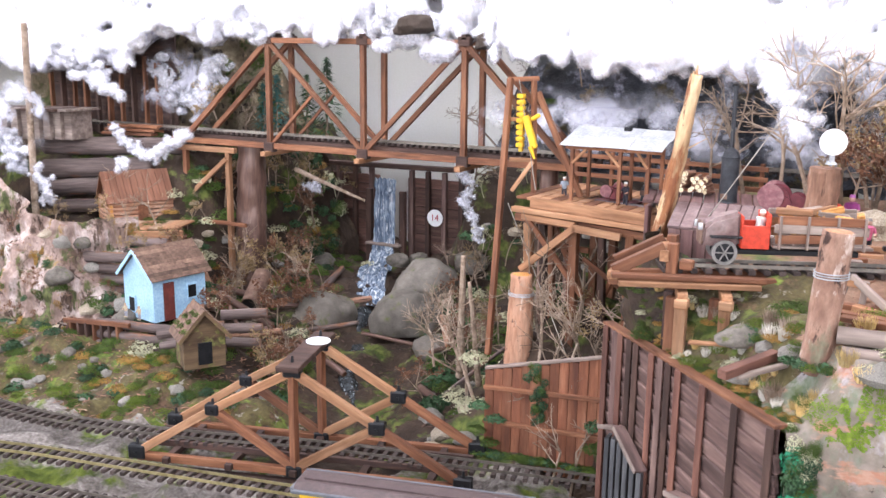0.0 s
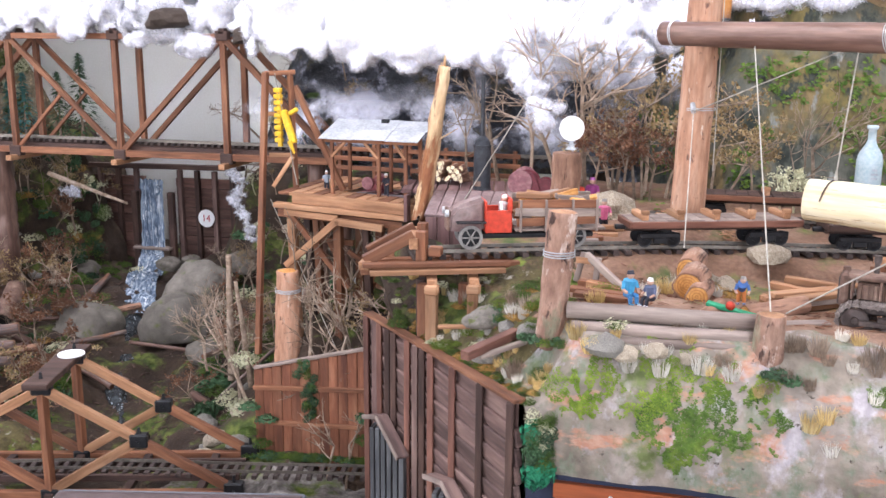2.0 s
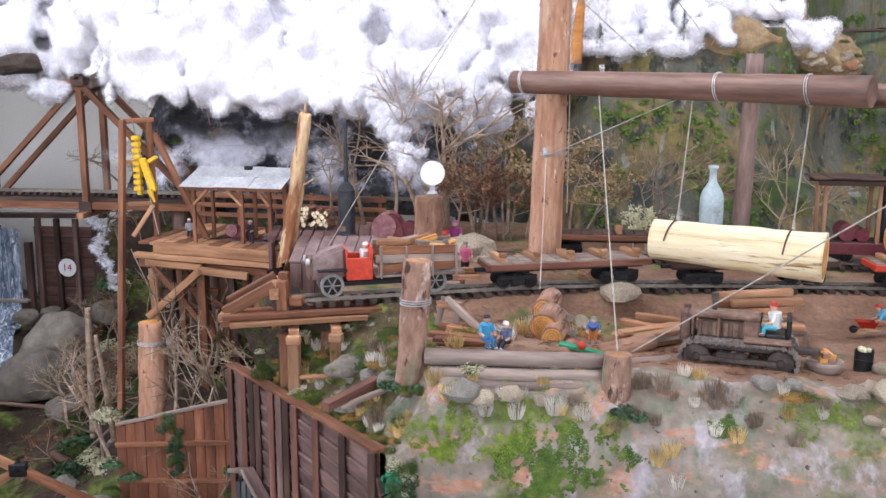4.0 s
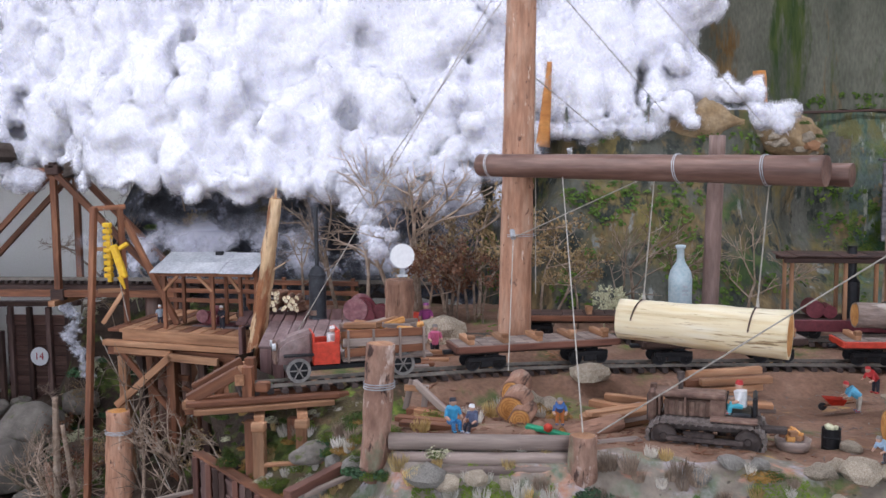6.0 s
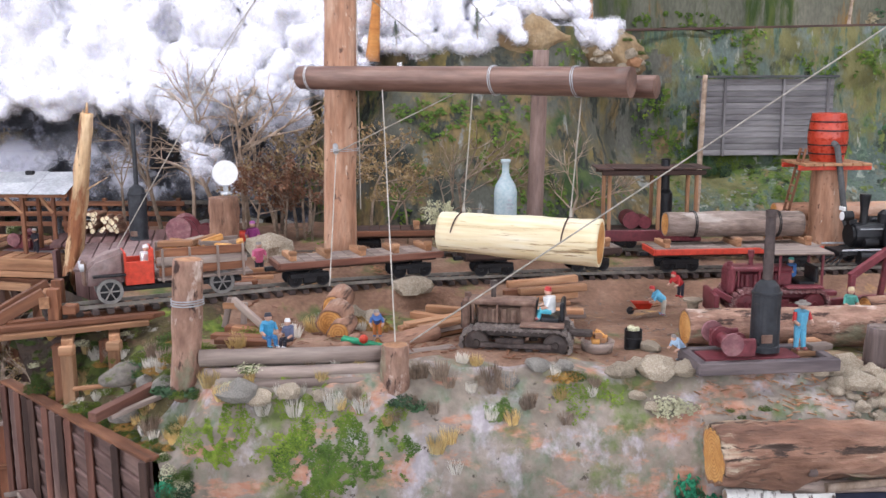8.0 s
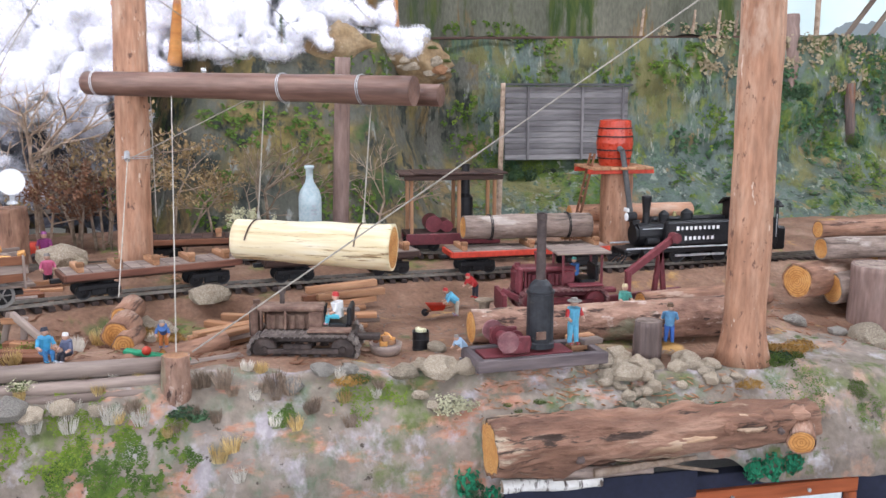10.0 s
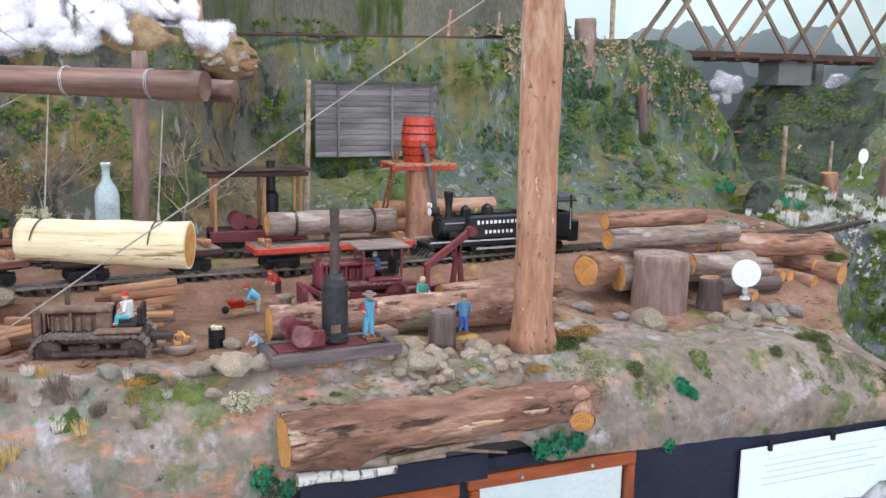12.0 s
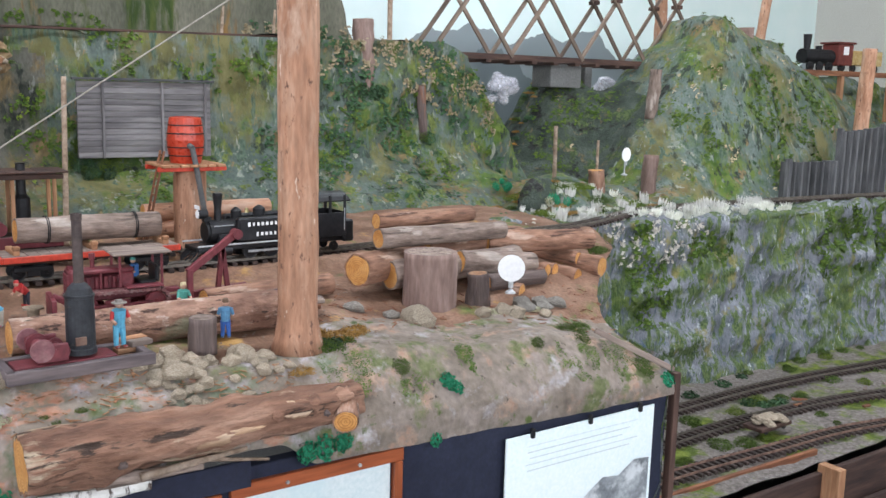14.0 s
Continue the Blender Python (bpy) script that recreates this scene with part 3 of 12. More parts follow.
# ---- room ----
def room():
    def slab(name, x0, x1, y0, y1, z0, z1, k, label, cat):
        bm = bmesh.new()
        box(bm, (x0 + x1) / 2, (y0 + y1) / 2, (z0 + z1) / 2, x1 - x0, y1 - y0, z1 - z0)
        return solid(name, bm, k, label, cat, kind="structure")
    T = 0.15
    slab("floor", ROOM_W - T, ROOM_E + T, ROOM_S - T, ROOM_N + T, -0.1, 0.0, "floor", "grey carpeted floor of the display hall", "floor")
    slab("ceiling", ROOM_W - T, ROOM_E + T, ROOM_S - T, ROOM_N + T, ROOM_H, ROOM_H + 0.1, "room", "pale painted ceiling of the display hall", "ceiling")
    slab("wall_east", ROOM_E, ROOM_E + T, ROOM_S, ROOM_N, 0, ROOM_H, "room", "pale painted end wall", "wall")
    # the aisle-side wall and the west wall stand in pieces round their windows
    xs = [ROOM_W]
    for wx in (-3.4, -0.6, 2.2, 5.0):
        xs += [wx - 0.85, wx + 0.85]
    xs.append(ROOM_E)
    south = thing("wall_south", "pale painted wall with tall windows", "wall", kind="structure")
    for i in range(0, len(xs), 2):
        bm = bmesh.new()
        box(bm, (xs[i] + xs[i + 1]) / 2, ROOM_S - T / 2, ROOM_H / 2, xs[i + 1] - xs[i], T, ROOM_H)
        part("wall_pier", bm, "room", south)
    for i in range(1, len(xs) - 1, 2):
        for z0, z1 in ((0, 1.3), (3.2, ROOM_H)):
            bm = bmesh.new()
            box(bm, (xs[i] + xs[i + 1]) / 2, ROOM_S - T / 2, (z0 + z1) / 2, xs[i + 1] - xs[i], T, z1 - z0)
            part("wall_panel", bm, "room", south)
    west = thing("wall_west", "pale painted end wall with a tall window", "wall", kind="structure")
    for y0, y1, z0, z1 in ((ROOM_S, -1.75, 0, ROOM_H), (-0.05, ROOM_N, 0, ROOM_H), (-1.75, -0.05, 0, 1.25), (-1.75, -0.05, 3.15, ROOM_H)):
        bm = bmesh.new()
        box(bm, ROOM_W - T / 2, (y0 + y1) / 2, (z0 + z1) / 2, T, y1 - y0, z1 - z0)
        part("wall_panel", bm, "room", west)


    for wx, wy, watts in CEILING_LIGHTS:
        f = thing("ceiling_light", "white ceiling light fitting, unseen, added for light from above", "ceiling light", pose(wx, wy, ROOM_H), "ceiling lights")
        bm = bmesh.new()
        box(bm, 0, 0, -0.035, 1.26, 0.56, 0.07, 0.004)
        part("housing", bm, "white", f)


room()


def mural_material():
    """Pale sky blue boards with grey mountains painted along the foot."""
    m = bpy.data.materials.new("mountain_mural")
    m.use_nodes = True
    n, l = m.node_tree.nodes, m.node_tree.links
    b = n["Principled BSDF"]
    b.inputs["Roughness"].default_value = 0.7
    tc, sp = n.new("ShaderNodeTexCoord"), n.new("ShaderNodeSeparateXYZ")
    l.new(tc.outputs["Object"], sp.inputs[0])

    def ridge(scale, base, height, seed):
        nz, cx = n.new("ShaderNodeTexNoise"), n.new("ShaderNodeCombineXYZ")
        nz.inputs["Scale"].default_value, nz.inputs["Detail"].default_value = scale, 5
        l.new(sp.outputs["X"], cx.inputs[0])
        cx.inputs[1].default_value = seed
        l.new(cx.outputs[0], nz.inputs["Vector"])
        ma = n.new("ShaderNodeMath")
        ma.operation = "MULTIPLY_ADD"
        ma.inputs[1].default_value, ma.inputs[2].default_value = height, base
        l.new(nz.outputs["Fac"], ma.inputs[0])
        lt = n.new("ShaderNodeMath")
        lt.operation = "LESS_THAN"
        l.new(sp.outputs["Z"], lt.inputs[0]), l.new(ma.outputs[0], lt.inputs[1])
        return lt.outputs[0]
    wave = n.new("ShaderNodeTexNoise")
    wave.inputs["Scale"].default_value = 6
    rp = n.new("ShaderNodeValToRGB")
    rp.color_ramp.elements[0].color, rp.color_ramp.elements[1].color = (0.70, 0.86, 0.86, 1), (0.82, 0.92, 0.92, 1)
    l.new(tc.outputs["Object"], wave.inputs["Vector"]), l.new(wave.outputs["Fac"], rp.inputs[0])
    last = rp.outputs[0]
    for k, (sc, base, h, seed, col) in enumerate(((1.5, 1.52, 0.85, 3.0, (0.25, 0.29, 0.31, 1)), (2.3, 1.28, 0.9, 9.0, (0.14, 0.17, 0.185, 1)))):
        mx = n.new("ShaderNodeMixRGB")
        mx.inputs[2].default_value = col
        l.new(ridge(sc, base, h, seed), mx.inputs[0]), l.new(last, mx.inputs[1])
        last = mx.outputs[0]
    l.new(last, b.inputs["Base Color"])
    return m


M["mural"] = mural_material()
bm = bmesh.new()
box(bm, (ROOM_W + 0.6) / 2, ROOM_N + 0.05, ROOM_H / 2, 0.6 - ROOM_W, 0.1, ROOM_H)
solid("wall_north", bm, "wall_cream", "cream painted wall behind the railway", "wall", kind="structure")
bm = bmesh.new()
box(bm, (0.6 + ROOM_E) / 2, ROOM_N + 0.05, ROOM_H / 2, ROOM_E - 0.6, 0.1, ROOM_H)
solid("backdrop", bm, "mural", "pale blue board backdrop painted with grey mountains", "backdrop", kind="structure")


# ---- scenery forms ----
def clamp01(x):
    return min(1.0, max(0.0, x))


def wall_x(y):
    """The line of the timber retaining wall, and past it the ragged edge of the camp."""
    return -0.82 * y - 0.02 if y < 0.5 else -0.43 - 0.05 * math.sin(y * 9)


def track_y(x):
    return curve_at([(-0.42, 0.32), (-0.15, 0.435), (0.1, 0.545), (0.33, 0.632), (0.69, 0.705), (1.0, 0.735), (1.6, 0.755), (2.1, 0.80), (2.8, 0.86)], x)


def camp_z(x, y):
    z = 1.150 + 0.010 * smooth01(0.0, 0.3, y)
    z += (0.026 + 0.013 * smooth01(0.8, 0.2, x)) * smooth01(-0.13, -0.05, y - track_y(x)) + 0.012 * smooth01(0.1, 0.25, y - track_y(x))
    z -= 0.06 * smooth01(0.0, -0.25, x) * smooth01(0.42, 0.2, y)
    z += 0.012 * math.exp(-((x - 1.0) ** 2 / 0.05 + (y - 0.08) ** 2 / 0.01))
    z -= 0.035 * smooth01(1.5, 1.85, x) * smooth01(0.55, 0.3, y)
    z -= 0.03 * smooth01(-0.08, -0.18, x) * smooth01(0.27, 0.34, y) * smooth01(0.60, 0.45, y)
    z -= 0.16 * smooth01(-0.20, -0.32, x) * smooth01(0.44, 0.54, y) * smooth01(1.02, 0.92, y)
    if y < 0.55:
        edge = smooth01(0.16, 0.0, x - wall_x(y)) * smooth01(0.5, 0.35, y)
        z = lerp(z, min(z, lerp(1.073, 1.029, clamp01((y + 0.035) / 0.535))), edge)
    z += 0.055 * math.exp(-((x - 0.24) ** 2 + (y - 0.79) ** 2) / 0.008)
    return z


def lip_drop(x):
    return lerp(lerp(-0.034, -0.012, smooth01(0.5, 0.8, x)), 0.014, smooth01(0.95, 1.25, x)) + 0.020 * smooth01(0.0, -0.12, x) + 0.09 * smooth01(1.95, 2.4, x)


def camp(u, v):
    # v: 0 foot of the bank .. 0.35 lip .. 1 back of the camp
    if v < 0.35:
        t = v / 0.35
        y = -0.055 + 0.10 * t ** 1.6 - 0.012 * math.sin(t * math.pi)
        x = lerp(min(0.010, -0.82 * y - 0.026), lerp(2.32, 2.33, t), u)
        foot = 0.965 - 0.03 * smooth01(1.2, 2.2, x) + 0.048 * smooth01(0.86, 0.92, x) * smooth01(1.36, 1.28, x)
        lip = lerp(1.066, camp_z(x, 0.045) - lip_drop(x), smooth01(0.0, 0.13, x - (-0.82 * y - 0.026)))
        steep = smooth01(0.20, 0.02, x)
        return (x, y, lerp(foot, lip, lerp(t ** 0.85, min(1.0, t * 2.1), steep)))
    t = (v - 0.35) / 0.65
    y = lerp(0.045, 1.5, t)
    x1 = lerp(2.33, 2.85, smooth01(0.08, 0.5, t))
    x = lerp(wall_x(y) - (0.008 if y < 0.5 else 0), x1, u)
    return (x, y, camp_z(x, y) - lip_drop(x) * smooth01(0.42, 0.10, y) * smooth01(0.0, 0.13, x - wall_x(y)))


# Slot 4 puts the dark hollow under the trestle into the ground's colour.
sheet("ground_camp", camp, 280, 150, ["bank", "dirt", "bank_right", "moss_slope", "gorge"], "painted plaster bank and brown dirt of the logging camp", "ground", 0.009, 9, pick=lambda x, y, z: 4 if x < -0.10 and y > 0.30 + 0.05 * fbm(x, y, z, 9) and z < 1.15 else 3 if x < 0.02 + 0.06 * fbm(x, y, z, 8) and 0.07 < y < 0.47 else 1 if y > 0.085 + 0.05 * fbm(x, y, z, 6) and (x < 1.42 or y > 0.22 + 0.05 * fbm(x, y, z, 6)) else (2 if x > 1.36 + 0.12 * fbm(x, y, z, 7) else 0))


def hill_top(x):
    return curve_at([(-1.48, 1.20), (-1.40, 1.46), (-1.28, 1.68), (-1.05, 1.78), (-0.6, 1.80), (0.2, 1.80), (1.0, 1.80), (2.3, 1.82), (2.85, 1.84), (3.0, 1.79), (3.2, 1.50), (3.4, 1.2)], x)


def hill(u, v):
    x = lerp(-1.48, 3.40, u)
    left = smooth01(0.4, -0.1, x)
    right = smooth01(0.85, 1.2, x)
    base = 1.18 + 0.20 * right + 0.75 * left + 0.03 * math.sin(x * 2.3)
    return (x, base + lerp(0.25 * v ** 0.6, 0.33 * smooth01(-0.1, 0.38, v) + 0.03 * v, right), lerp(1.16, hill_top(x), v ** 0.92))


sheet("hillside", hill, 220, 70, ["hill", "hill_left", "hill_black"], "green and slate painted plaster hillside behind the tracks", "hillside", 0.03, 5, pick=lambda x, y, z: 2 if x < 0.12 + 0.15 * fbm(x, y, z, 4) else 1 if x < 1.25 + 0.15 * fbm(x, y, z, 4) else 0)


def ledge(u, v):
    x = lerp(0.5, 3.0, u)
    if v < 0.3:
        return (x, lerp(hill(clamp01((x + 1.48) / 4.88), 1.0)[1], 2.03, v / 0.3), hill_top(x) - 0.004)
    return (x, 2.03 + 0.08 * (v - 0.3), lerp(hill_top(x) - 0.01, curve_at([(0.6, 2.75), (2.2, 2.6), (2.45, 2.3), (2.6, hill_top(2.6))], x), (v - 0.3) / 0.7))


sheet("hillside_upper", ledge, 160, 40, "hill_crest", "olive streaked upper hillside over a ledge", "hillside", 0.03, 4, 7.0)


def back_bank(u, v):
    x = lerp(-4.6, -2.34, u)
    top = curve_at([(-4.6, 1.75), (-2.95, 1.72), (-2.78, 1.45), (-2.64, 1.20), (-2.52, 1.04), (-2.44, 0.86), (-2.34, 0.45)], x)
    return (x, 2.20 + 0.26 * v, lerp(0.44, top, v))


sheet("bank_back", back_bank, 130, 60, ["hill_tan", "gorge"], "tan and dark mossy hillside behind the bridge end", "hillside", 0.06, 7, 4.0, pick=lambda x, y, z: 1 if z < 1.12 + 0.10 * fbm(x, y, z, 6) else 0)


def gorge_z(x, y):
    z = 0.49
    edge = curve_at([(0.6, -1.70), (1.0, -1.95), (1.3, -2.28), (1.6, -2.58), (2.0, -2.50), (2.9, -2.55)], y)
    left = smooth01(edge + 0.12, edge - 0.26, x)
    yy = y + 0.05 * fbm(x, y, 0, 3)
    z += left * (curve_at([(0.55, 0.0), (0.74, 0.09), (0.95, 0.14), (1.15, 0.18), (1.30, 0.33), (1.5, 0.38), (1.70, 0.69), (2.6, 0.70)], yy))
    z += 0.10 * smooth01(1.2, 2.4, y) * (1 - left)
    right = smooth01(-1.15, -0.75, x) * smooth01(0.75, 1.1, y)
    z += 0.34 * right * (1 - 0.2 * smooth01(1.3, 2.2, y))
    z += 0.46 * smooth01(-1.86, -1.66, x) * smooth01(2.12, 2.5, y) * (1 - right)
    z -= 0.10 * math.exp(-((x + 1.25 + 0.45 * (y - 0.6)) / 0.22) ** 2) * smooth01(2.4, 1.9, y) * (1 - left)
    return z


def gorge(u, v):
    x, y = lerp(-4.6, -0.05, u), lerp(-1.2, 2.9, v)
    return (x, y, gorge_z(x, y))


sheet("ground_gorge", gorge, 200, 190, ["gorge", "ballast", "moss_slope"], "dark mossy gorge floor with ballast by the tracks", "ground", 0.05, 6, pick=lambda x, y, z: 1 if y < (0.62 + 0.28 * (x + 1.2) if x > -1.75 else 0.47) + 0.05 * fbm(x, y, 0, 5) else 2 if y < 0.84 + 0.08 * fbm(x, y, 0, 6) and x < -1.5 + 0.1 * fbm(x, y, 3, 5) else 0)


def plaster(u, v):
    x = lerp(-4.3, curve_at([(0.0, -2.50), (0.25, -2.53), (0.6, -2.63), (1.0, -2.72)], v), u)
    top = curve_at([(-4.3, 1.16), (-3.25, 1.14), (-3.08, 1.02), (-2.98, 0.95), (-2.72, 0.93)], x)
    rib = 0.03 * math.sin(x * 23) * math.sin(x * 9 + 1) + 0.02 * math.sin(x * 47)
    y = 0.83 + 0.22 * v ** 1.6 + rib * (1 - 0.4 * v) + 0.30 * smooth01(0.95, 1.0, u)
    return (x, y, lerp(0.46, top, v))


sheet("plaster_cliff", plaster, 170, 90, "plaster", "pale pinkish plaster cliff with moss and ochre stains", "cliff", 0.05, 9, 3.0)


def right_low(u, v):
    x, y = lerp(2.34, 7.1, u), lerp(0.075 - 0.22 * smooth01(3.6, 5.0, lerp(2.34, 7.1, u)), 1.3, v)
    return (x, y, 0.522 + 0.008 * fbm(x, y, 0, 5))


sheet("ground_lower", right_low, 120, 90, "ballast", "grey ballast yard with green growth on the lower level", "ground", 0.008, 8)


def right_cliff(u, v):
    x = lerp(2.42, 7.1, u)
    y0 = 0.98 + 0.05 * math.sin(x * 3) - 0.10 * smooth01(3.4, 5.0, x) + 0.25 * smooth01(2.9, 2.4, x) * 0
    if v < 0.75:
        t = v / 0.75
        return (x, y0 - 0.10 * (1 - t) ** 2 - 0.02, lerp(0.48, 1.165, t))
    t = (v - 0.75) / 0.25
    return (x, y0 + 0.25 * t, 1.168)


sheet("cliff_lower", right_cliff, 170, 70, "cliff", "blue-grey painted rock cliff with green streaks", "cliff", 0.045, 8, 5.0)


def right_top_z(x, y):
    z = 1.165
    z += 0.87 * (max(0.0, 1 - ((4.46 - x) / 0.74) ** 1.2) if x < 4.46 else max(0.0, 1 - ((x - 4.46) / 2.2) ** 1.2)) * smooth01(1.20, 1.66, y) * (smooth01(2.6, 1.9, y) if x < 5.2 else smooth01(1.95, 1.75, y))
    z += 0.47 * math.exp(-((x - 3.77) / 0.22) ** 2) * smooth01(1.75, 2.1, y) * smooth01(2.5, 2.2, y)
    z += 0.08 * smooth01(1.15, 1.4, y) * math.exp(-((x - 3.45) / 0.4) ** 2)
    z += 0.07 * math.exp(-((x - 3.2) / 0.22) ** 2) * smooth01(1.12, 1.32, y) * smooth01(1.8, 1.5, y)
    z += 0.62 * smooth01(4.75, 5.2, x) * smooth01(1.7, 2.0, y)
    return min(z, 2.05 - 0.16 * max(0.0, x - 4.5) - 0.10 * max(0.0, 4.4 - x))


def right_top(u, v):
    x, y = lerp(2.85, 7.1, u), lerp(1.12, 2.9, v)
    return (x, y, right_top_z(x, y))


# Slot 1 paints the knoll and the shaded gap beside the peak darker.
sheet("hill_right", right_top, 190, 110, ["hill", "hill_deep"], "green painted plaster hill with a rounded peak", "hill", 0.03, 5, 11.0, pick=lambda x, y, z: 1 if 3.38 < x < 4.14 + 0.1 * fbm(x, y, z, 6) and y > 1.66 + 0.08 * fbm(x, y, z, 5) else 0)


def camp_side(u, v):
    """The earth face under the left edge of the camp, behind the retaining wall."""
    y = lerp(0.50, 1.9, u)
    return (wall_x(min(y, 1.2)) + 0.03 + 0.30 * smooth01(1.0, 1.9, y) + 0.06 * smooth01(0.75, 0.5, y) - 0.22 * (1 - v) ** 1.3 * smooth01(0.52, 0.9, y), y, lerp(0.45, 1.18, v))


# The dark colour also stands for the shaded cavity behind the platform.
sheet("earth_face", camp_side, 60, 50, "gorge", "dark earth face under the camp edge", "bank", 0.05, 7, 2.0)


def camp_end(u, v):
    y = lerp(-0.05, 1.1, u)
    top = camp(1.0, 0.35 + 0.65 * max(0.0, (y - 0.045) / 1.455))
    return (lerp(top[0] - 0.06, top[0], v), y, lerp(0.5, top[2], v))


sheet("bank_end", camp_end, 50, 40, "cliff", "mossy grey end face of the camp bank", "bank", 0.03, 8, 6.0)


# ---- fascia under the bank ----
def fascia():
    bm = bmesh.new()
    box(bm, 1.16, -0.03, 0.49, 2.30, 0.03, 0.98, 0.002)
    solid("fascia", bm, "cloth_dark", "dark navy fabric-covered display front", "panel", kind="structure")
    bm = bmesh.new()
    box(bm, 2.315, 0.49, 0.47, 0.018, 1.0, 0.90, 0.002)
    solid("fascia_side", bm, "wood_dark", "dark stained end board of the display", "panel", kind="structure")
    t = thing("corner_trim", "brown wooden corner trim of the display", "trim", kind="structure")
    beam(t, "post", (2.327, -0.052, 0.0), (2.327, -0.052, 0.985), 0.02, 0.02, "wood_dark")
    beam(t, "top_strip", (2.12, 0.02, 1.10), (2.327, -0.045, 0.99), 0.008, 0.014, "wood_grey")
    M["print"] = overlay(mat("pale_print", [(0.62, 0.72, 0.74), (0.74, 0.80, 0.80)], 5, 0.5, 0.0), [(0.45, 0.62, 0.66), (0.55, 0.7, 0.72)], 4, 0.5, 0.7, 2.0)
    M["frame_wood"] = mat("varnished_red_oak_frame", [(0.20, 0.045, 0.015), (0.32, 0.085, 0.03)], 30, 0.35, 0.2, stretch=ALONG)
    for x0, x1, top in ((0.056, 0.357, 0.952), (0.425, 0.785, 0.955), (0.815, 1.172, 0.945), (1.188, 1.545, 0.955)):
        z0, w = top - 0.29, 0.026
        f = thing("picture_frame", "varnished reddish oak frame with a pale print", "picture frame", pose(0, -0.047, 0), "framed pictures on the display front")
        beam(f, "rail", (x0, 0, top - w / 2), (x1, 0, top - w / 2), 0.018, w, "frame_wood")
        beam(f, "rail", (x0, 0, z0 + w / 2), (x1, 0, z0 + w / 2), 0.018, w, "frame_wood")
        for xx in (x0 + w / 2, x1 - w / 2):
            beam(f, "stile", (xx, 0, z0 + w), (xx, 0, top - w), 0.018, w, "frame_wood")
        for fx in (0.3, 0.72):
            bm = bmesh.new()
            cyl(bm, (lerp(x0, x1, fx), -0.013, top - w * 0.55), (lerp(x0, x1, fx), -0.008, top - w * 0.55), 0.0035, seg=10)
            part("screw", bm, "steel", f, "bright steel screw")
        bm = bmesh.new()
        box(bm, (x0 + x1) / 2, 0.002, (z0 + top) / 2, x1 - x0 - 2 * w, 0.004, top - z0 - 2 * w)
        part("print", bm, "print", f, "pale blue and white print")
    # unframed sheet with unreadable lines and a grey photograph
    s = thing("poster", "white printed sheet with a grey mountain photograph", "poster", pose(0, -0.058, 0))
    bm = bmesh.new()
    box(bm, 2.025, 0, 0.72, 0.45, 0.004, 0.40)
    M["poster_paper"] = mat("pale_cyan_paper", [(0.76, 0.86, 0.88), (0.82, 0.89, 0.91)], 3, 0.5, 0.0)
    part("sheet", bm, "poster_paper", s)
    M["ink_pale"] = mat("pale_grey_ink", [(0.64, 0.72, 0.74), (0.70, 0.78, 0.80)], 30, 0.7, 0.0)
    M["ink"] = mat("grey_ink", [(0.25, 0.27, 0.29), (0.35, 0.37, 0.39)], 30, 0.7, 0.0)
    M["photo"] = overlay(mat("grey_photo", [(0.10, 0.11, 0.12), (0.25, 0.27, 0.29), (0.5, 0.53, 0.55)], 16, 0.5, 0.0), [(0.6, 0.63, 0.65), (0.7, 0.72, 0.74)], 7, 0.52, 0.6, 3.0)
    for k in range(5):
        bm = bmesh.new()
        box(bm, 2.025 - 0.01 * (k % 3), -0.003, 0.893 - 0.014 * k, 0.34 - 0.03 * (k % 3), 0.001, 0.0022)
        part("line_of_print", bm, "ink_pale", s)
    bm = bmesh.new()
    vs = [bm.verts.new((x, -0.0035, z)) for x, z in ((1.86, 0.55), (2.24, 0.55), (2.24, 0.79), (2.19, 0.795), (2.14, 0.765), (2.09, 0.772), (2.03, 0.735), (1.97, 0.742), (1.9, 0.71), (1.86, 0.70))]
    bm.faces.new(vs)
    part("photograph", bm, "photo", s, "grey mountain photograph")
    for xx in (1.87, 2.04, 2.2):
        bm = bmesh.new()
        box(bm, xx, -0.004, 0.922, 0.010, 0.010, 0.022, 0.002)
        part("clip", bm, "iron", s, "small dark clip")


fascia()


# ---- tracks ----
def smooth_path(pts, step):
    """Points every step metres along a Catmull-Rom line."""
    P = [Vector(p) for p in pts]
    P = [P[0] * 2 - P[1]] + P + [P[-1] * 2 - P[-2]]
    dense = []
    for a, b, c, d in zip(P, P[1:], P[2:], P[3:]):
        for k in range(24):
            t = k / 24
            dense.append(0.5 * (2 * b + (c - a) * t + (2 * a - 5 * b + 4 * c - d) * t * t + (3 * b - a - 3 * c + d) * t ** 3))
    dense.append(P[-2])
    out, left = [dense[0]], step
    for a, b in zip(dense, dense[1:]):
        L = (b - a).length
        while L > left:
            a = a + (b - a) * (left / L)
            out.append(a.copy())
            L, left = (b - a).length, step
        left -= L
    return out


TIE = None


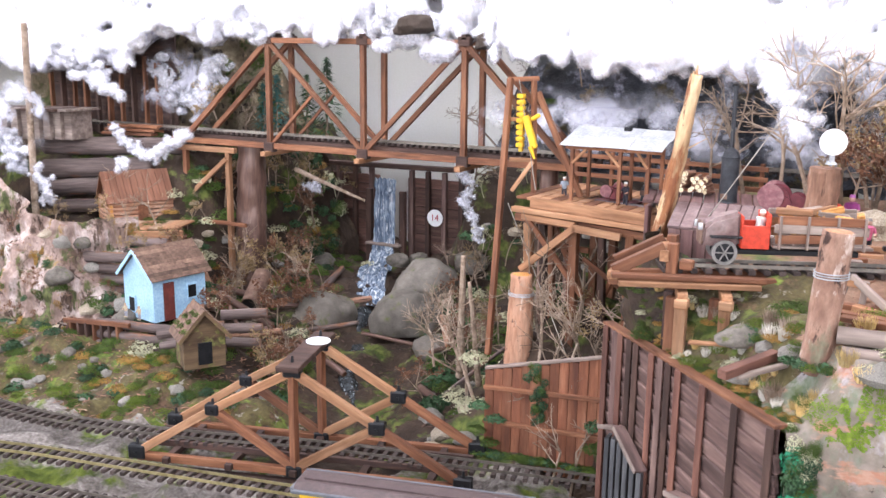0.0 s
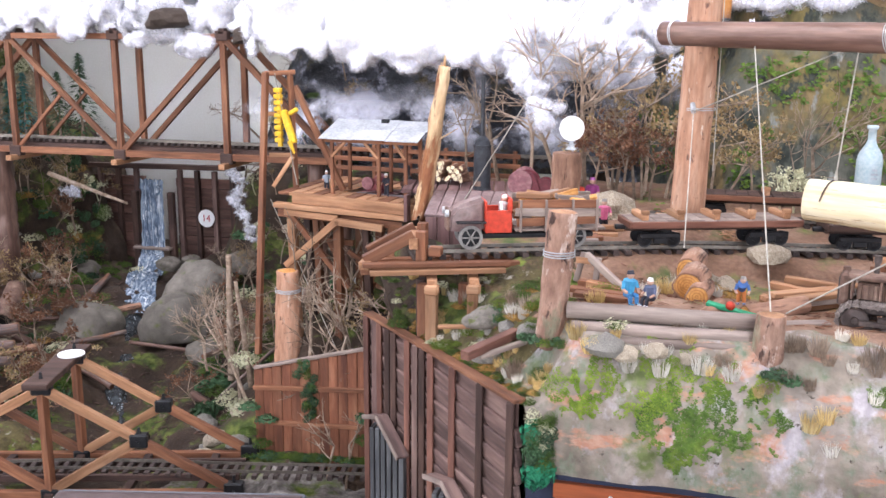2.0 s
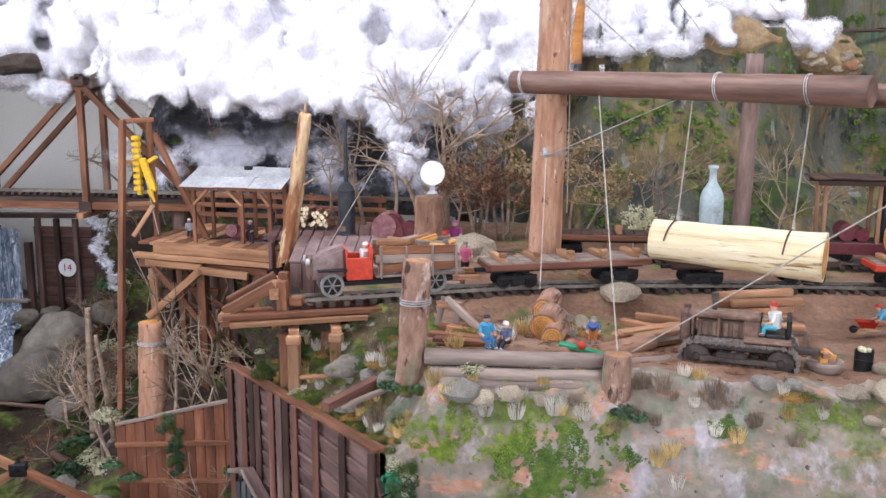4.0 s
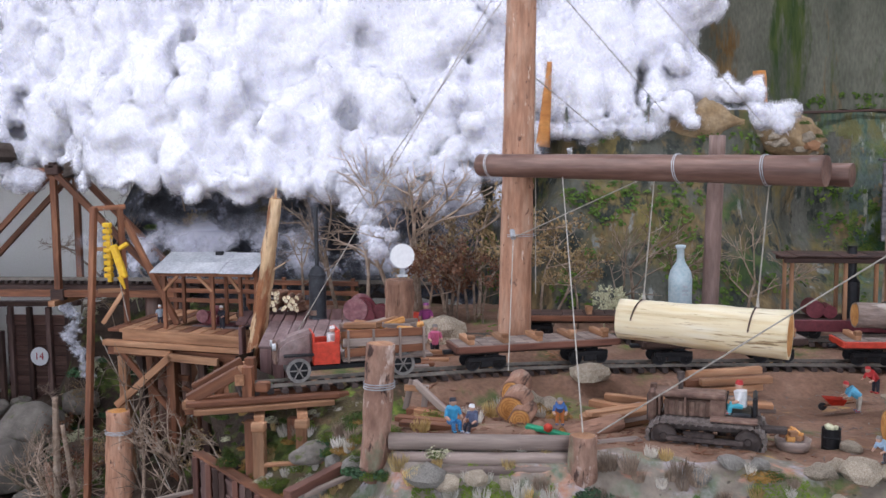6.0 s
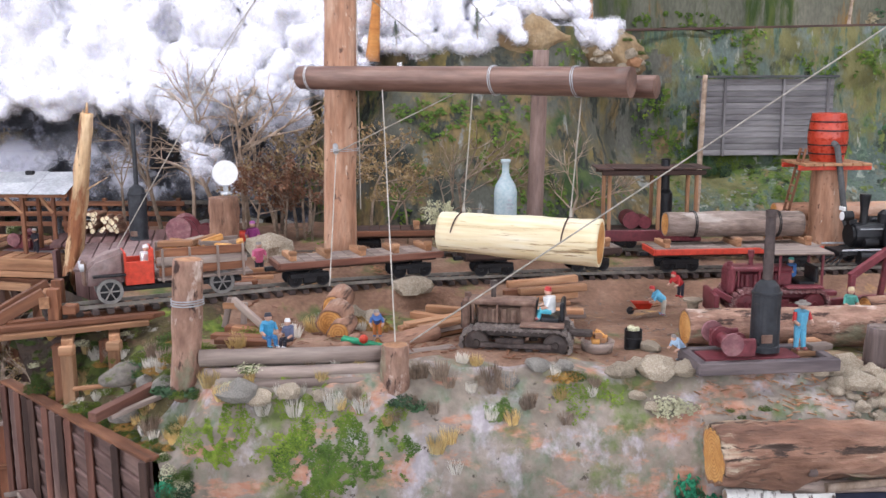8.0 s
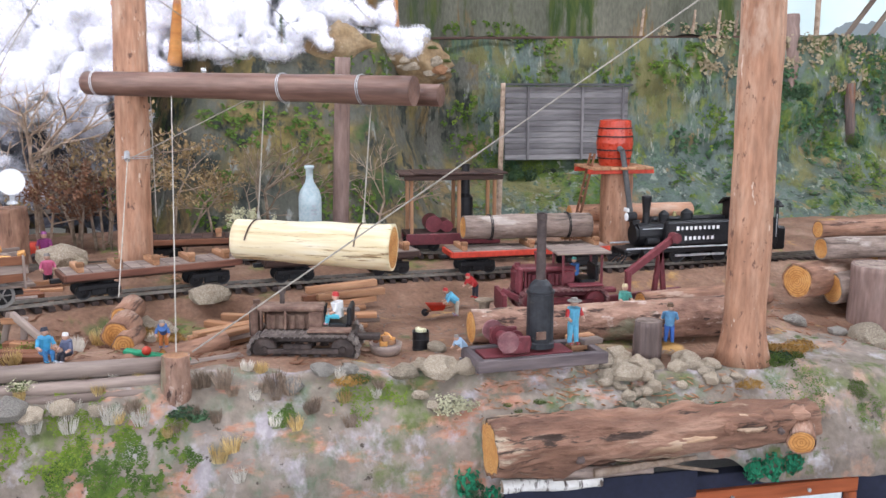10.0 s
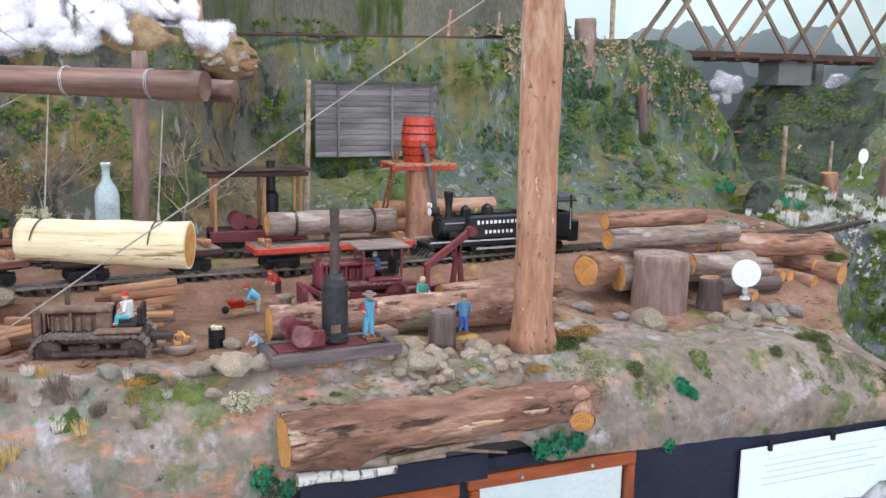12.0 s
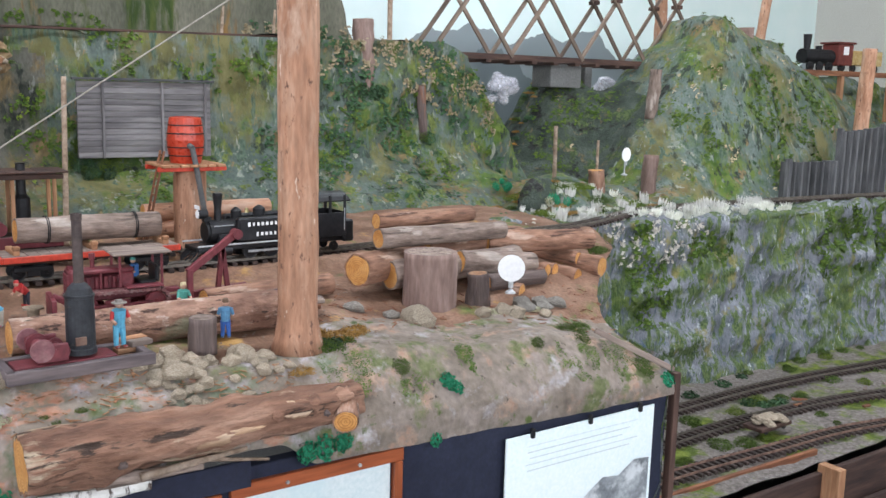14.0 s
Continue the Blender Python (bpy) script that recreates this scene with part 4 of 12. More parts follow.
def sweep(bm, pts, off, w, h, z):
    """A bar of section w x h set off sideways from a line of points."""
    rings = []
    for i, p in enumerate(pts):
        d = (pts[min(i + 1, len(pts) - 1)] - pts[max(i - 1, 0)]).normalized()
        s = Vector((-d.y, d.x, 0)).normalized()
        c = p + s * off + Vector((0, 0, z))
        rings.append([bm.verts.new(c + s * a * w / 2 + Vector((0, 0, b * h))) for a, b in ((-1, 0), (1, 0), (0.55, 1), (-0.55, 1))])
    for a, b in zip(rings, rings[1:]):
        for j in range(4):
            bm.faces.new((a[j], a[(j + 1) % 4], b[(j + 1) % 4], b[j]))
    bm.faces.new(rings[0]), bm.faces.new(rings[-1])


def track(pts, label, gauge=0.045, tie_len=0.082, pitch=0.028, railmat="rail", group="tracks"):
    global TIE
    if TIE is None:
        b = bmesh.new()
        box(b, 0, 0, 0.005, 0.013, 1.0, 0.010, 0.0015)
        TIE = to_mesh(b, "tie", "tie", False)
    t = thing("track", label, "track", group=group)
    line = smooth_path(pts, pitch)
    for i, p in enumerate(line):
        d = line[min(i + 1, len(line) - 1)] - line[max(i - 1, 0)]
        yaw = math.degrees(math.atan2(d.y, d.x)) + random.uniform(-2.5, 2.5)
        share("tie", TIE, t, pose(p.x, p.y, p.z, 0, 0, yaw) @ Matrix.Diagonal((1, tie_len * random.uniform(0.95, 1.05), 1, 1)))
    for s in (-1, 1):
        b = bmesh.new()
        sweep(b, line, s * gauge / 2, 0.0045, 0.007, 0.010)
        part("rail", b, railmat, t)
    return line


ZT = 1.186    # camp track bed
MAIN = track([(-0.30, 0.371, ZT + 0.015), (-0.15, 0.435, ZT + 0.015), (0.1, 0.545, ZT + 0.013), (0.33, 0.632, ZT + 0.009), (0.69, 0.705, ZT + 0.003), (1.0, 0.735, ZT), (1.6, 0.755, ZT), (2.1, 0.80, ZT), (2.8, 0.86, ZT - 0.005), (3.5, 1.12, ZT - 0.01), (4.4, 1.10, ZT - 0.01), (5.6, 1.0, ZT - 0.01)],
             "dark weathered narrow-gauge track through the logging camp")
track([(-0.1, 0.93, 1.20), (0.4, 0.95, 1.20), (0.9, 0.955, 1.20), (1.35, 0.90, 1.20), (1.75, 0.85, 1.19)], "dark weathered siding with close ties under the hillside")
track([(-3.7, 1.86, 1.235), (-2.8, 1.79, 1.235), (-1.4, 1.79, 1.235), (-0.6, 1.75, 1.235), (0.05, 1.70, 1.235)], "black tied bridge track along the back of the scene")
ZL = 0.535
track([(-2.9, 0.42, ZL), (-2.25, 0.30, ZL), (-1.7, 0.385, ZL), (-1.25, 0.53, ZL), (-0.82, 0.625, ZL), (-0.53, 0.69, ZL), (-0.3, 0.72, ZL)], "grey ballasted track over the timber truss bridge")
track([(-2.9, -0.10, ZL - 0.01), (-2.2, -0.07, ZL - 0.01), (-1.6, 0.01, ZL - 0.01), (-1.0, 0.135, ZL - 0.01), (-0.5, 0.25, ZL - 0.01), (-0.1, 0.36, ZL - 0.01)], "grey ballasted track carrying a coach")
track([(-3.0, 0.16, ZL), (-2.2, 0.085, ZL), (-1.83, 0.145, ZL), (-1.15, 0.275, ZL), (-0.4, 0.42, ZL), (0.3, 0.6, ZL)], "brass-railed track crossing the front of the gorge", railmat="rail_brass")
track([(2.4, 0.62, 0.53), (3.03, 0.62, 0.53), (3.7, 0.63, 0.53), (4.45, 0.56, 0.53), (5.6, 0.35, 0.53)], "ballasted lower level track below the cliff")
track([(2.4, 0.35, 0.53), (2.85, 0.41, 0.53), (3.3, 0.42, 0.53), (3.9, 0.36, 0.53), (4.8, 0.1, 0.53)], "dark lower level track with open ties")
track([(2.2, 0.17, 0.53), (2.62, 0.22, 0.53), (3.1, 0.20, 0.53), (3.6, 0.16, 0.53), (4.3, -0.05, 0.53), (5.2, -0.5, 0.53)], "red-brown lower level track on a low bridge", railmat="rust")


# ---- deck truss bridge at the back ----
def truss_bridge():
    t = thing("truss_bridge", "red-brown timber through truss railway bridge over the gorge", "bridge")
    X = [-2.80, -2.32, -1.855, -1.41, -1.0]
    zb, zt = 1.205, 1.64
    for y in (1.715, 1.875):
        beam(t, "bottom_chord", (-2.86, y, zb), (-0.98, y, zb), 0.022, 0.024, "wood")
        beam(t, "top_chord", (-2.33, y, zt), (-1.40, y, zt), 0.02, 0.022, "wood")
        beam(t, "end_post", (X[0], y, zb), (X[1], y, zt), 0.02, 0.022, "wood")
        beam(t, "end_post", (X[4] + 0.02, y, zb), (X[3], y, zt), 0.02, 0.022, "wood")
        for x in X[1:4]:
            beam(t, "upright", (x, y, zb), (x, y, zt), 0.022, 0.02, "wood")
            bm = bmesh.new()
            box(bm, x, y, zt + 0.004, 0.05, 0.03, 0.035, 0.003)
            part("joint_plate", bm, "wood_dark", t, "dark joint block")
            bm = bmesh.new()
            box(bm, x, y, zb - 0.005, 0.05, 0.034, 0.04, 0.003)
            part("joint_plate", bm, "wood_dark", t, "dark joint block")
        beam(t, "diagonal", (X[1], y, zt), (X[2], y, zb), 0.016, 0.02, "wood")
        beam(t, "diagonal", (X[3], y, zt), (X[2], y, zb), 0.016, 0.02, "wood")
        beam(t, "counter_brace", (X[1], y + 0.003, zb), (X[2] - 0.25, y + 0.003, zt - 0.22), 0.010, 0.014, "wood")
    for x in X[1:4]:
        beam(t, "floor_beam", (x, 1.66, zb - 0.03), (x, 1.93, zb - 0.03), 0.025, 0.02, "wood_light")
        beam(t, "portal_beam", (x, 1.70, zt + 0.02), (x, 1.89, zt + 0.02), 0.02, 0.02, "wood_dark")
    for y in (1.75, 1.83):
        beam(t, "stringer", (-2.86, y, 1.219), (-0.9, y, 1.219), 0.014, 0.022, "wood_dark")
    # left bent under the bridge end
    b = thing("trestle_bent", "reddish timber trestle bent carrying the bridge end", "trestle")
    for x in (-2.76, -2.52):
        for y in (1.68, 1.9):
            beam(b, "post", (x, y, 0.5 if x > -2.7 else 0.85), (x, y, 1.165), 0.022, 0.022, "wood_light" if x > -2.6 else "wood")
    beam(b, "cap", (-2.80, 1.68, 1.176), (-2.48, 1.68, 1.176), 0.022, 0.022, "wood_light")
    beam(b, "cap", (-2.80, 1.9, 1.176), (-2.48, 1.9, 1.176), 0.022, 0.022, "wood")
    beam(b, "brace", (-2.78, 1.665, 0.93), (-2.52, 1.665, 1.14), 0.012, 0.02, "wood_light")
    beam(b, "brace", (-2.76, 1.66, 0.86), (-2.42, 1.66, 0.86), 0.012, 0.016, "wood")
    for i, (x, r) in enumerate(((-1.10, 0.035), (-1.0, 0.03))):
        log("trestle_post", (x, 1.82, 0.55), (x, 1.82, 1.20), r, r, "dark reddish timber pile under the bridge", "post", ("boom", "boom"), "bridge piles", step=0.06)


truss_bridge()


# ---- dam with waterfall ----
M["dam_board"] = mat("red_brown_dam_board", [(0.05, 0.022, 0.017), (0.115, 0.055, 0.042), (0.18, 0.10, 0.075)], 40, 0.7, 0.5, stretch=ALONG, vary=0.35)


def dam():
    t = thing("timber_dam", "dark plank dam with upright posts across the stream", "dam")
    for side, (x0, x1) in enumerate(((-2.72, -2.27), (-2.10, -1.77))):
        for k in range(9):
            z = 0.60 + 0.046 * k
            beam(t, "plank", (x0, 2.52 + random.uniform(-0.004, 0.004), z), (x1, 2.52, z), 0.02, 0.044, "dam_board")
        n = 5 if side == 0 else 4
        for k in range(n):
            x = lerp(x0 + 0.03, x1 - 0.03, k / (n - 1))
            beam(t, "post", (x, 2.495, 0.55), (x, 2.495, 1.03), 0.022, 0.022, "wood_dark" if k % 2 else "board_wall")
    beam(t, "cap", (-2.78, 2.49, 1.035), (-1.74, 2.49, 1.05), 0.04, 0.022, "wood_dark")
    for x in (-2.28, -2.09):
        beam(t, "sluice_post", (x, 2.44, 0.5), (x, 2.44, 0.93), 0.03, 0.025, "wood_dark")
    beam(t, "sill", (-2.28, 2.42, 0.665), (-2.09, 2.42, 0.665), 0.05, 0.012, "wood_grey")
    # White streaks and the water's bright specular are both put into the colour.
    M["water"] = overlay(mat("falling_water", [(0.03, 0.05, 0.085), (0.16, 0.21, 0.29), (0.55, 0.62, 0.70)], 70, 0.10, 0.9, stretch=(1.4, 1, 0.10), bump_d=0.008), [(0.70, 0.76, 0.82), (0.88, 0.90, 0.93)], 46, 0.55, 0.64, 3.0, (1.2, 1, 0.16))

    def fall(u, v):
        x = -2.243 + 0.120 * u
        if v < 0.5:
            return (x, 2.43 - 0.03 * v, lerp(0.99, 0.66, v * 2) + 0.004 * math.sin(u * 30))
        w = (v - 0.5) * 2
        return (x + 0.19 * w + 0.012 * math.sin(w * 9) + (u - 0.5) * 0.07 * w, 2.40 - 0.48 * w, lerp(0.645, 0.505, w ** 0.8) + 0.016 * math.sin(w * 19) + 0.008 * math.sin(u * 14 + w * 7))
    sheet("waterfall", fall, 24, 70, "water", "white and blue water falling over the dam sluice", "waterfall", 0.012, 30, kind="")
    # pale wall board that shows between dam and bridge
    bm = bmesh.new()
    lathe(bm, [(0.001, 0), (0.042, 0), (0.042, 0.003), (0.001, 0.003)], 28, pose(0, 0, 0, 90))
    s = thing("number_sign", "round white number sign fixed to the dark dam", "sign", pose(-1.93, 2.475, 0.81), "round number signs")
    part("disc", bm, "white", s)
    number(s, "14", 0.045, (0, -0.005, 0))


# Ink colour paled for the glare that washes out this sign's digits.
M["faint_ink"] = mat("washed_out_pink_ink", [(0.66, 0.54, 0.56), (0.72, 0.62, 0.64)], 20, 0.6, 0.0)
M["red_ink"] = mat("red_ink", [(0.45, 0.03, 0.05), (0.55, 0.05, 0.08)], 20, 0.6, 0.0)


def number(parent, text, size, at, rot=(90, 0, 0)):
    """Flat characters as a mesh."""
    cu = bpy.data.curves.new("numerals", "FONT")
    cu.body, cu.size, cu.align_x, cu.align_y, cu.extrude = text, size, "CENTER", "CENTER", 0.0004
    tmp = bpy.data.objects.new("numerals", cu)
    scene.collection.objects.link(tmp)
    me = bpy.data.meshes.new_from_object(tmp.evaluated_get(bpy.context.evaluated_depsgraph_get()))
    bpy.data.objects.remove(tmp)
    me.materials.clear()
    me.materials.append(M["red_ink"])
    ob = new("number", me)
    ob.parent, ob.matrix_basis = parent, pose(*at, *rot)


dam()


def disc_sign(x, y, z, r, label, text="", foot=0.06, yaw=0):
    s = thing("number_sign", label, "sign", pose(x, y, z, 0, 0, yaw), "round number signs")
    bm = bmesh.new()
    lathe(bm, [(0.001, 0), (r, 0), (r, 0.003), (0.001, 0.003)], 30, pose(0, 0, 0, 90))
    part("disc", bm, "white", s)
    bm = bmesh.new()
    cyl(bm, (0, 0.004, -r - foot), (0, 0.004, -r * 0.3), 0.003, seg=8)
    box(bm, 0, 0.0, -r - 0.008, 0.012, 0.008, 0.016, 0.001)
    lathe(bm, [(0.014, -r - foot), (0.012, -r - foot + 0.004), (0.004, -r - foot + 0.010)], 14, pose(0, 0.004, 0))
    part("stand", bm, "steel", s, "small bright metal clip stand")
    if text:
        for dx in (-0.0075, 0.0075):
            bm = bmesh.new()
            box(bm, dx, -0.0012, 0, 0.004, 0.001, r * 0.62)
            part("faint_mark", bm, "faint_ink", s, "faint pinkish mark")


disc_sign(-0.05, 0.915, 1.422, 0.031, "round white number sign on a metal clip", "12", 0.022, 12)
disc_sign(2.056, 0.26, 1.212, 0.034, "blank round white sign on a metal clip", "", 0.03, -32)
disc_sign(3.56, 1.35, 1.39, 0.030, "far round white sign among the stumps", "", 0.06, 8)


# ---- timber truss bridge at the front of the gorge ----
def king_bridge():
    t = thing("pony_truss_bridge", "light brown timber pony truss bridge with black iron joints", "bridge")
    A, B = Vector((-1.690, 0.285, ZL - 0.015)), Vector((-0.815, 0.535, ZL - 0.015))
    n = Vector((-0.275, 0.961, 0)) * 0.225
    up = Vector((0, 0, 1))
    tops = []
    for k in (0, 1):
        a, b = A + n * k, B + n * k
        P = lambda f, h: a.lerp(b, f) + up * h
        apex = P(0.50, 0.280)
        tops.append(apex)
        for p0, p1, nm, m2 in ((P(0, 0.01), P(0.25, 0.155), "upper_chord", "wood_light"), (P(0.25, 0.155), apex, "upper_chord", "wood_light"), (apex, P(0.75, 0.145), "upper_chord", "wood_light"), (P(0.75, 0.145), P(1, 0.01), "upper_chord", "wood"),
                               (apex, P(0.50, 0.0), "king_post", "wood"), (P(0.25, 0.155), P(0.5, 0.01), "strut", "wood"), (P(0.75, 0.145), P(0.5, 0.01), "strut", "wood_light"),
                               (P(0, 0), P(1, 0), "bottom_chord", "wood"), (P(0, -0.035), P(1, -0.035), "lower_beam", "wood_dark")):
            beam(t, nm, p0, p1, 0.018, 0.022, m2)
        for f, h, s in ((0, 0.012, 0.05), (0.25, 0.155, 0.04), (0.5, 0.285, 0.05), (0.75, 0.145, 0.045), (1, 0.012, 0.05), (0.5, 0.0, 0.045)):
            bm = bmesh.new()
            c = P(f, h)
            box(bm, 0, 0, 0, s, 0.026, s * 0.8, 0.004)
            cyl(bm, (0, -0.02, 0), (0, 0.02, 0), 0.004, seg=8)
            cyl(bm, (0, 0, 0), (0, 0, s * 0.75), 0.008, 0.003, seg=8)
            part("joint_casting", bm, "iron", t, "black iron joint casting", pose(c.x, c.y, c.z, 0, 0, 16))
    top = tops[0].lerp(tops[1], 0.5) + up * 0.018
    bm = bmesh.new()
    box(bm, 0, 0, 0, 0.062, 0.31, 0.016, 0.002)
    part("top_board", bm, "wood_dark", t, "dark board across the apex", pose(top.x, top.y, top.z, 0, 0, 16))
    for f in (0.1, 0.3, 0.5, 0.7, 0.9):
        p = A.lerp(B, f)
        beam(t, "floor_beam", p - n * 0.1, p + n * 1.1, 0.02, 0.018, "wood_dark")
    for k in (0.3, 0.7):
        beam(t, "stringer", A + n * k + up * 0.012, B + n * k + up * 0.012, 0.012, 0.018, "wood_dark")
    s = thing("oval_sign", "small white oval card lying on the bridge apex board", "sign", pose(top.x - 0.005, top.y + 0.06, top.z + 0.010, 0, 0, 16))
    bm = bmesh.new()
    lathe(bm, [(0.001, 0), (0.034, 0), (0.034, 0.003), (0.001, 0.003)], 26)
    part("disc", bm, "white", s)


king_bridge()


# ---- retaining wall ----
M["batten"] = mat("red_black_batten", [(0.08, 0.034, 0.028), (0.20, 0.088, 0.062), (0.32, 0.165, 0.12)], 30, 0.7, 0.4, stretch=ALONG, vary=0.3)


def retaining_wall():
    t = thing("retaining_wall", "dark brown plank retaining wall with upright battens", "wall", kind="structure")
    a, b = Vector((0.0, -0.035, 0)), Vector((-0.435, 0.50, 0))
    d = (b - a).normalized()
    out = Vector((-d.y, d.x, 0))        # faces the gorge
    if out.x > 0:
        out = -out
    L = (b - a).length
    base = between(a, b)
    tops = lambda f: lerp(1.072, 1.028, f)
    side = 1 if (base.to_3x3() @ Vector((0, 1, 0))).dot(out) > 0 else -1
    rows, z0 = 17, 0.47
    for k in range(rows):
        z = z0 + (1.028 - z0) * (k + 0.5) / rows
        bm = bmesh.new()
        box(bm, L / 2, 0, 0, L, 0.012, (1.03 - z0) / rows * 1.02, 0.002, Euler((side * radians(-9), 0, 0)).to_matrix())
        part("plank", bm, "board_wall", t, "", base @ Matrix.Translation((0, side * 0.004, z)))
    bm = bmesh.new()
    vs = [bm.verts.new(p) for p in ((0, 0, 1.02), (L, 0, 1.02), (L, 0, tops(1)), (0, 0, tops(0)))]
    bm.faces.new(vs)
    part("gusset_board", bm, "board_wall", t, "", base @ Matrix.Translation((0, side * 0.006, 0)))
    for f, w, k in ((0.012, 0.02, "wood_dark"), (0.17, 0.014, "wood_dark"), (0.33, 0.013, "batten"), (0.47, 0.013, "batten"), (0.53, 0.011, "wood_dark"), (0.58, 0.012, "board_wall"), (0.64, 0.012, "batten"), (0.75, 0.012, "wood_dark"), (0.80, 0.012, "wood_dark"), (0.87, 0.012, "batten"), (0.91, 0.012, "board_wall"), (0.985, 0.02, "batten")):
        x = f * L
        beam(t, "batten", base @ Vector((x, side * 0.016, 0.44)), base @ Vector((x, side * 0.016, tops(f) + 0.002)), 0.012, w, k)
    beam(t, "cap_board", base @ Vector((-0.002, side * 0.006, tops(0) + 0.003)), base @ Vector((L + 0.01, side * 0.006, tops(1) + 0.003)), 0.024, 0.007, "wood")
    # two hatch doors low on the wall, each under a small gabled hood
    for f0, fp, f1, zp, z0h, z1h in ((0.60, 0.775, 0.90, 0.850, 0.806, 0.818), (0.13, 0.29, 0.41, 0.852, 0.806, 0.828)):
        h = thing("hooded_hatch", "dark vertical-board hatch under a small gabled hood", "hatch")
        for k in range(6):
            x = lerp(f0 + 0.03, f1 - 0.02, k / 5) * L
            beam(h, "board", base @ Vector((x, side * 0.028, 0.42)), base @ Vector((x, side * 0.028, min(z0h, z1h) - 0.006 + 0.02 * math.sin(math.pi * k / 5))), 0.010, (f1 - f0) * L / 6 * 0.94, "wood_slate")
        for fa, za in ((f0, z0h), (f1, z1h)):
            beam(h, "hood_slope", base @ Vector((fa * L, side * 0.036, za)), base @ Vector((fp * L, side * 0.036, zp)), 0.026, 0.006, "board_wall")
            beam(h, "hood_edge", base @ Vector((fa * L, side * 0.050, za)), base @ Vector((fp * L, side * 0.050, zp)), 0.004, 0.010, "wood_grey")


retaining_wall()


# ---- red plank fence ----
def plank_fence():
    t = thing("plank_fence", "red-brown vertical plank fence with two rails below the trestle", "fence")
    a, b = Vector((-0.872, 0.785, 0)), Vector((-0.520, 0.785, 0))
    n = 13
    for k in range(n):
        f = (k + 0.5) / n
        p = a.lerp(b, f)
        top = lerp(0.757, 0.848, f) + random.uniform(-0.004, 0.004)
        L = top - 0.49
        bm = bmesh.new()
        box(bm, 0, 0, L / 2, (b - a).length / n * 0.985, 0.010, L, 0.0015)
        part("plank", bm, "board_red", t, "", pose(p.x, p.y + random.uniform(-0.002, 0.002), 0.49, 0, 0, 0))
    off = Vector((0, -0.011, 0))
    for z0, z1 in ((0.708, 0.734), (0.609, 0.628)):
        beam(t, "rail", a + off + Vector((0, 0, z0)), b + off + Vector((0, 0, z1)), 0.010, 0.012, "wood")
    beam(t, "cap", a + Vector((0, 0, 0.761)), b + Vector((0, 0, 0.852)), 0.016, 0.008, "wood_grey")


plank_fence()


# ---- truck track trestle end with bumper ----
def truck_trestle():
    t = thing("track_trestle", "red-brown timber trestle and bumper at the track end", "trestle")
    beam(t, "stringer", (-0.385, 0.288, 1.186), (-0.085, 0.402, 1.190), 0.018, 0.018, "wood")
    beam(t, "stringer", (-0.395, 0.345, 1.186), (-0.11, 0.465, 1.190), 0.018, 0.018, "wood")
    beam(t, "edge_beam", (-0.372, 0.264, 1.202), (-0.100, 0.372, 1.200), 0.020, 0.009, "wood")
    beam(t, "edge_beam", (-0.355, 0.258, 1.188), (-0.105, 0.358, 1.188), 0.014, 0.010, "wood_light")
    beam(t, "end_sill", (-0.372, 0.272, 1.198), (-0.385, 0.385, 1.198), 0.022, 0.016, "wood_light")
    # bents of stout posts under the stringers
    for x, y in ((-0.250, 0.335), (-0.172, 0.362)):
        beam(t, "cap", (x + 0.014, y - 0.050, 1.166), (x - 0.03, y + 0.10, 1.166), 0.020, 0.020, "wood_light")
        for k, (dx, dy, w) in enumerate(((0.010, -0.038, 0.022), (-0.016, -0.012, 0.019), (-0.030, 0.028, 0.019), (-0.036, 0.075, 0.022))):
            beam(t, "post", (x + dx, y + dy, 1.0), (x + dx, y + dy, 1.158), w, w, ("wood_light", "wood", "wood_dark", "wood")[k])
        bm = bmesh.new()
        box(bm, x + 0.013, y - 0.050, 1.157, 0.026, 0.022, 0.018, 0.002)
        part("block", bm, "wood_light", t)
    # bumper: leaning braces against two posts and a cross beam
    for dx, dy in ((0.0, 0.0), (-0.022, 0.085)):
        beam(t, "bumper_brace", (-0.378 + dx, 0.292 + dy, 1.204), (-0.287 + dx, 0.330 + dy, 1.254), 0.018, 0.022, "wood")
        beam(t, "bumper_post", (-0.272 + dx, 0.336 + dy, 1.192), (-0.272 + dx, 0.336 + dy, 1.262), 0.020, 0.020, "wood")
    beam(t, "bumper_beam", (-0.284, 0.318, 1.238), (-0.316, 0.445, 1.238), 0.018, 0.022, "wood_light")
    bm = bmesh.new()
    box(bm, -0.246, 0.346, 1.220, 0.026, 0.024, 0.018, 0.002)
    part("block", bm, "wood", t)


truck_trestle()


# ---- loading platform on its trestle, with the open shed ----
DK = pose(-0.895, 1.045, 0, 0, 0, -5)       # x along the platform's front, y away from the aisle


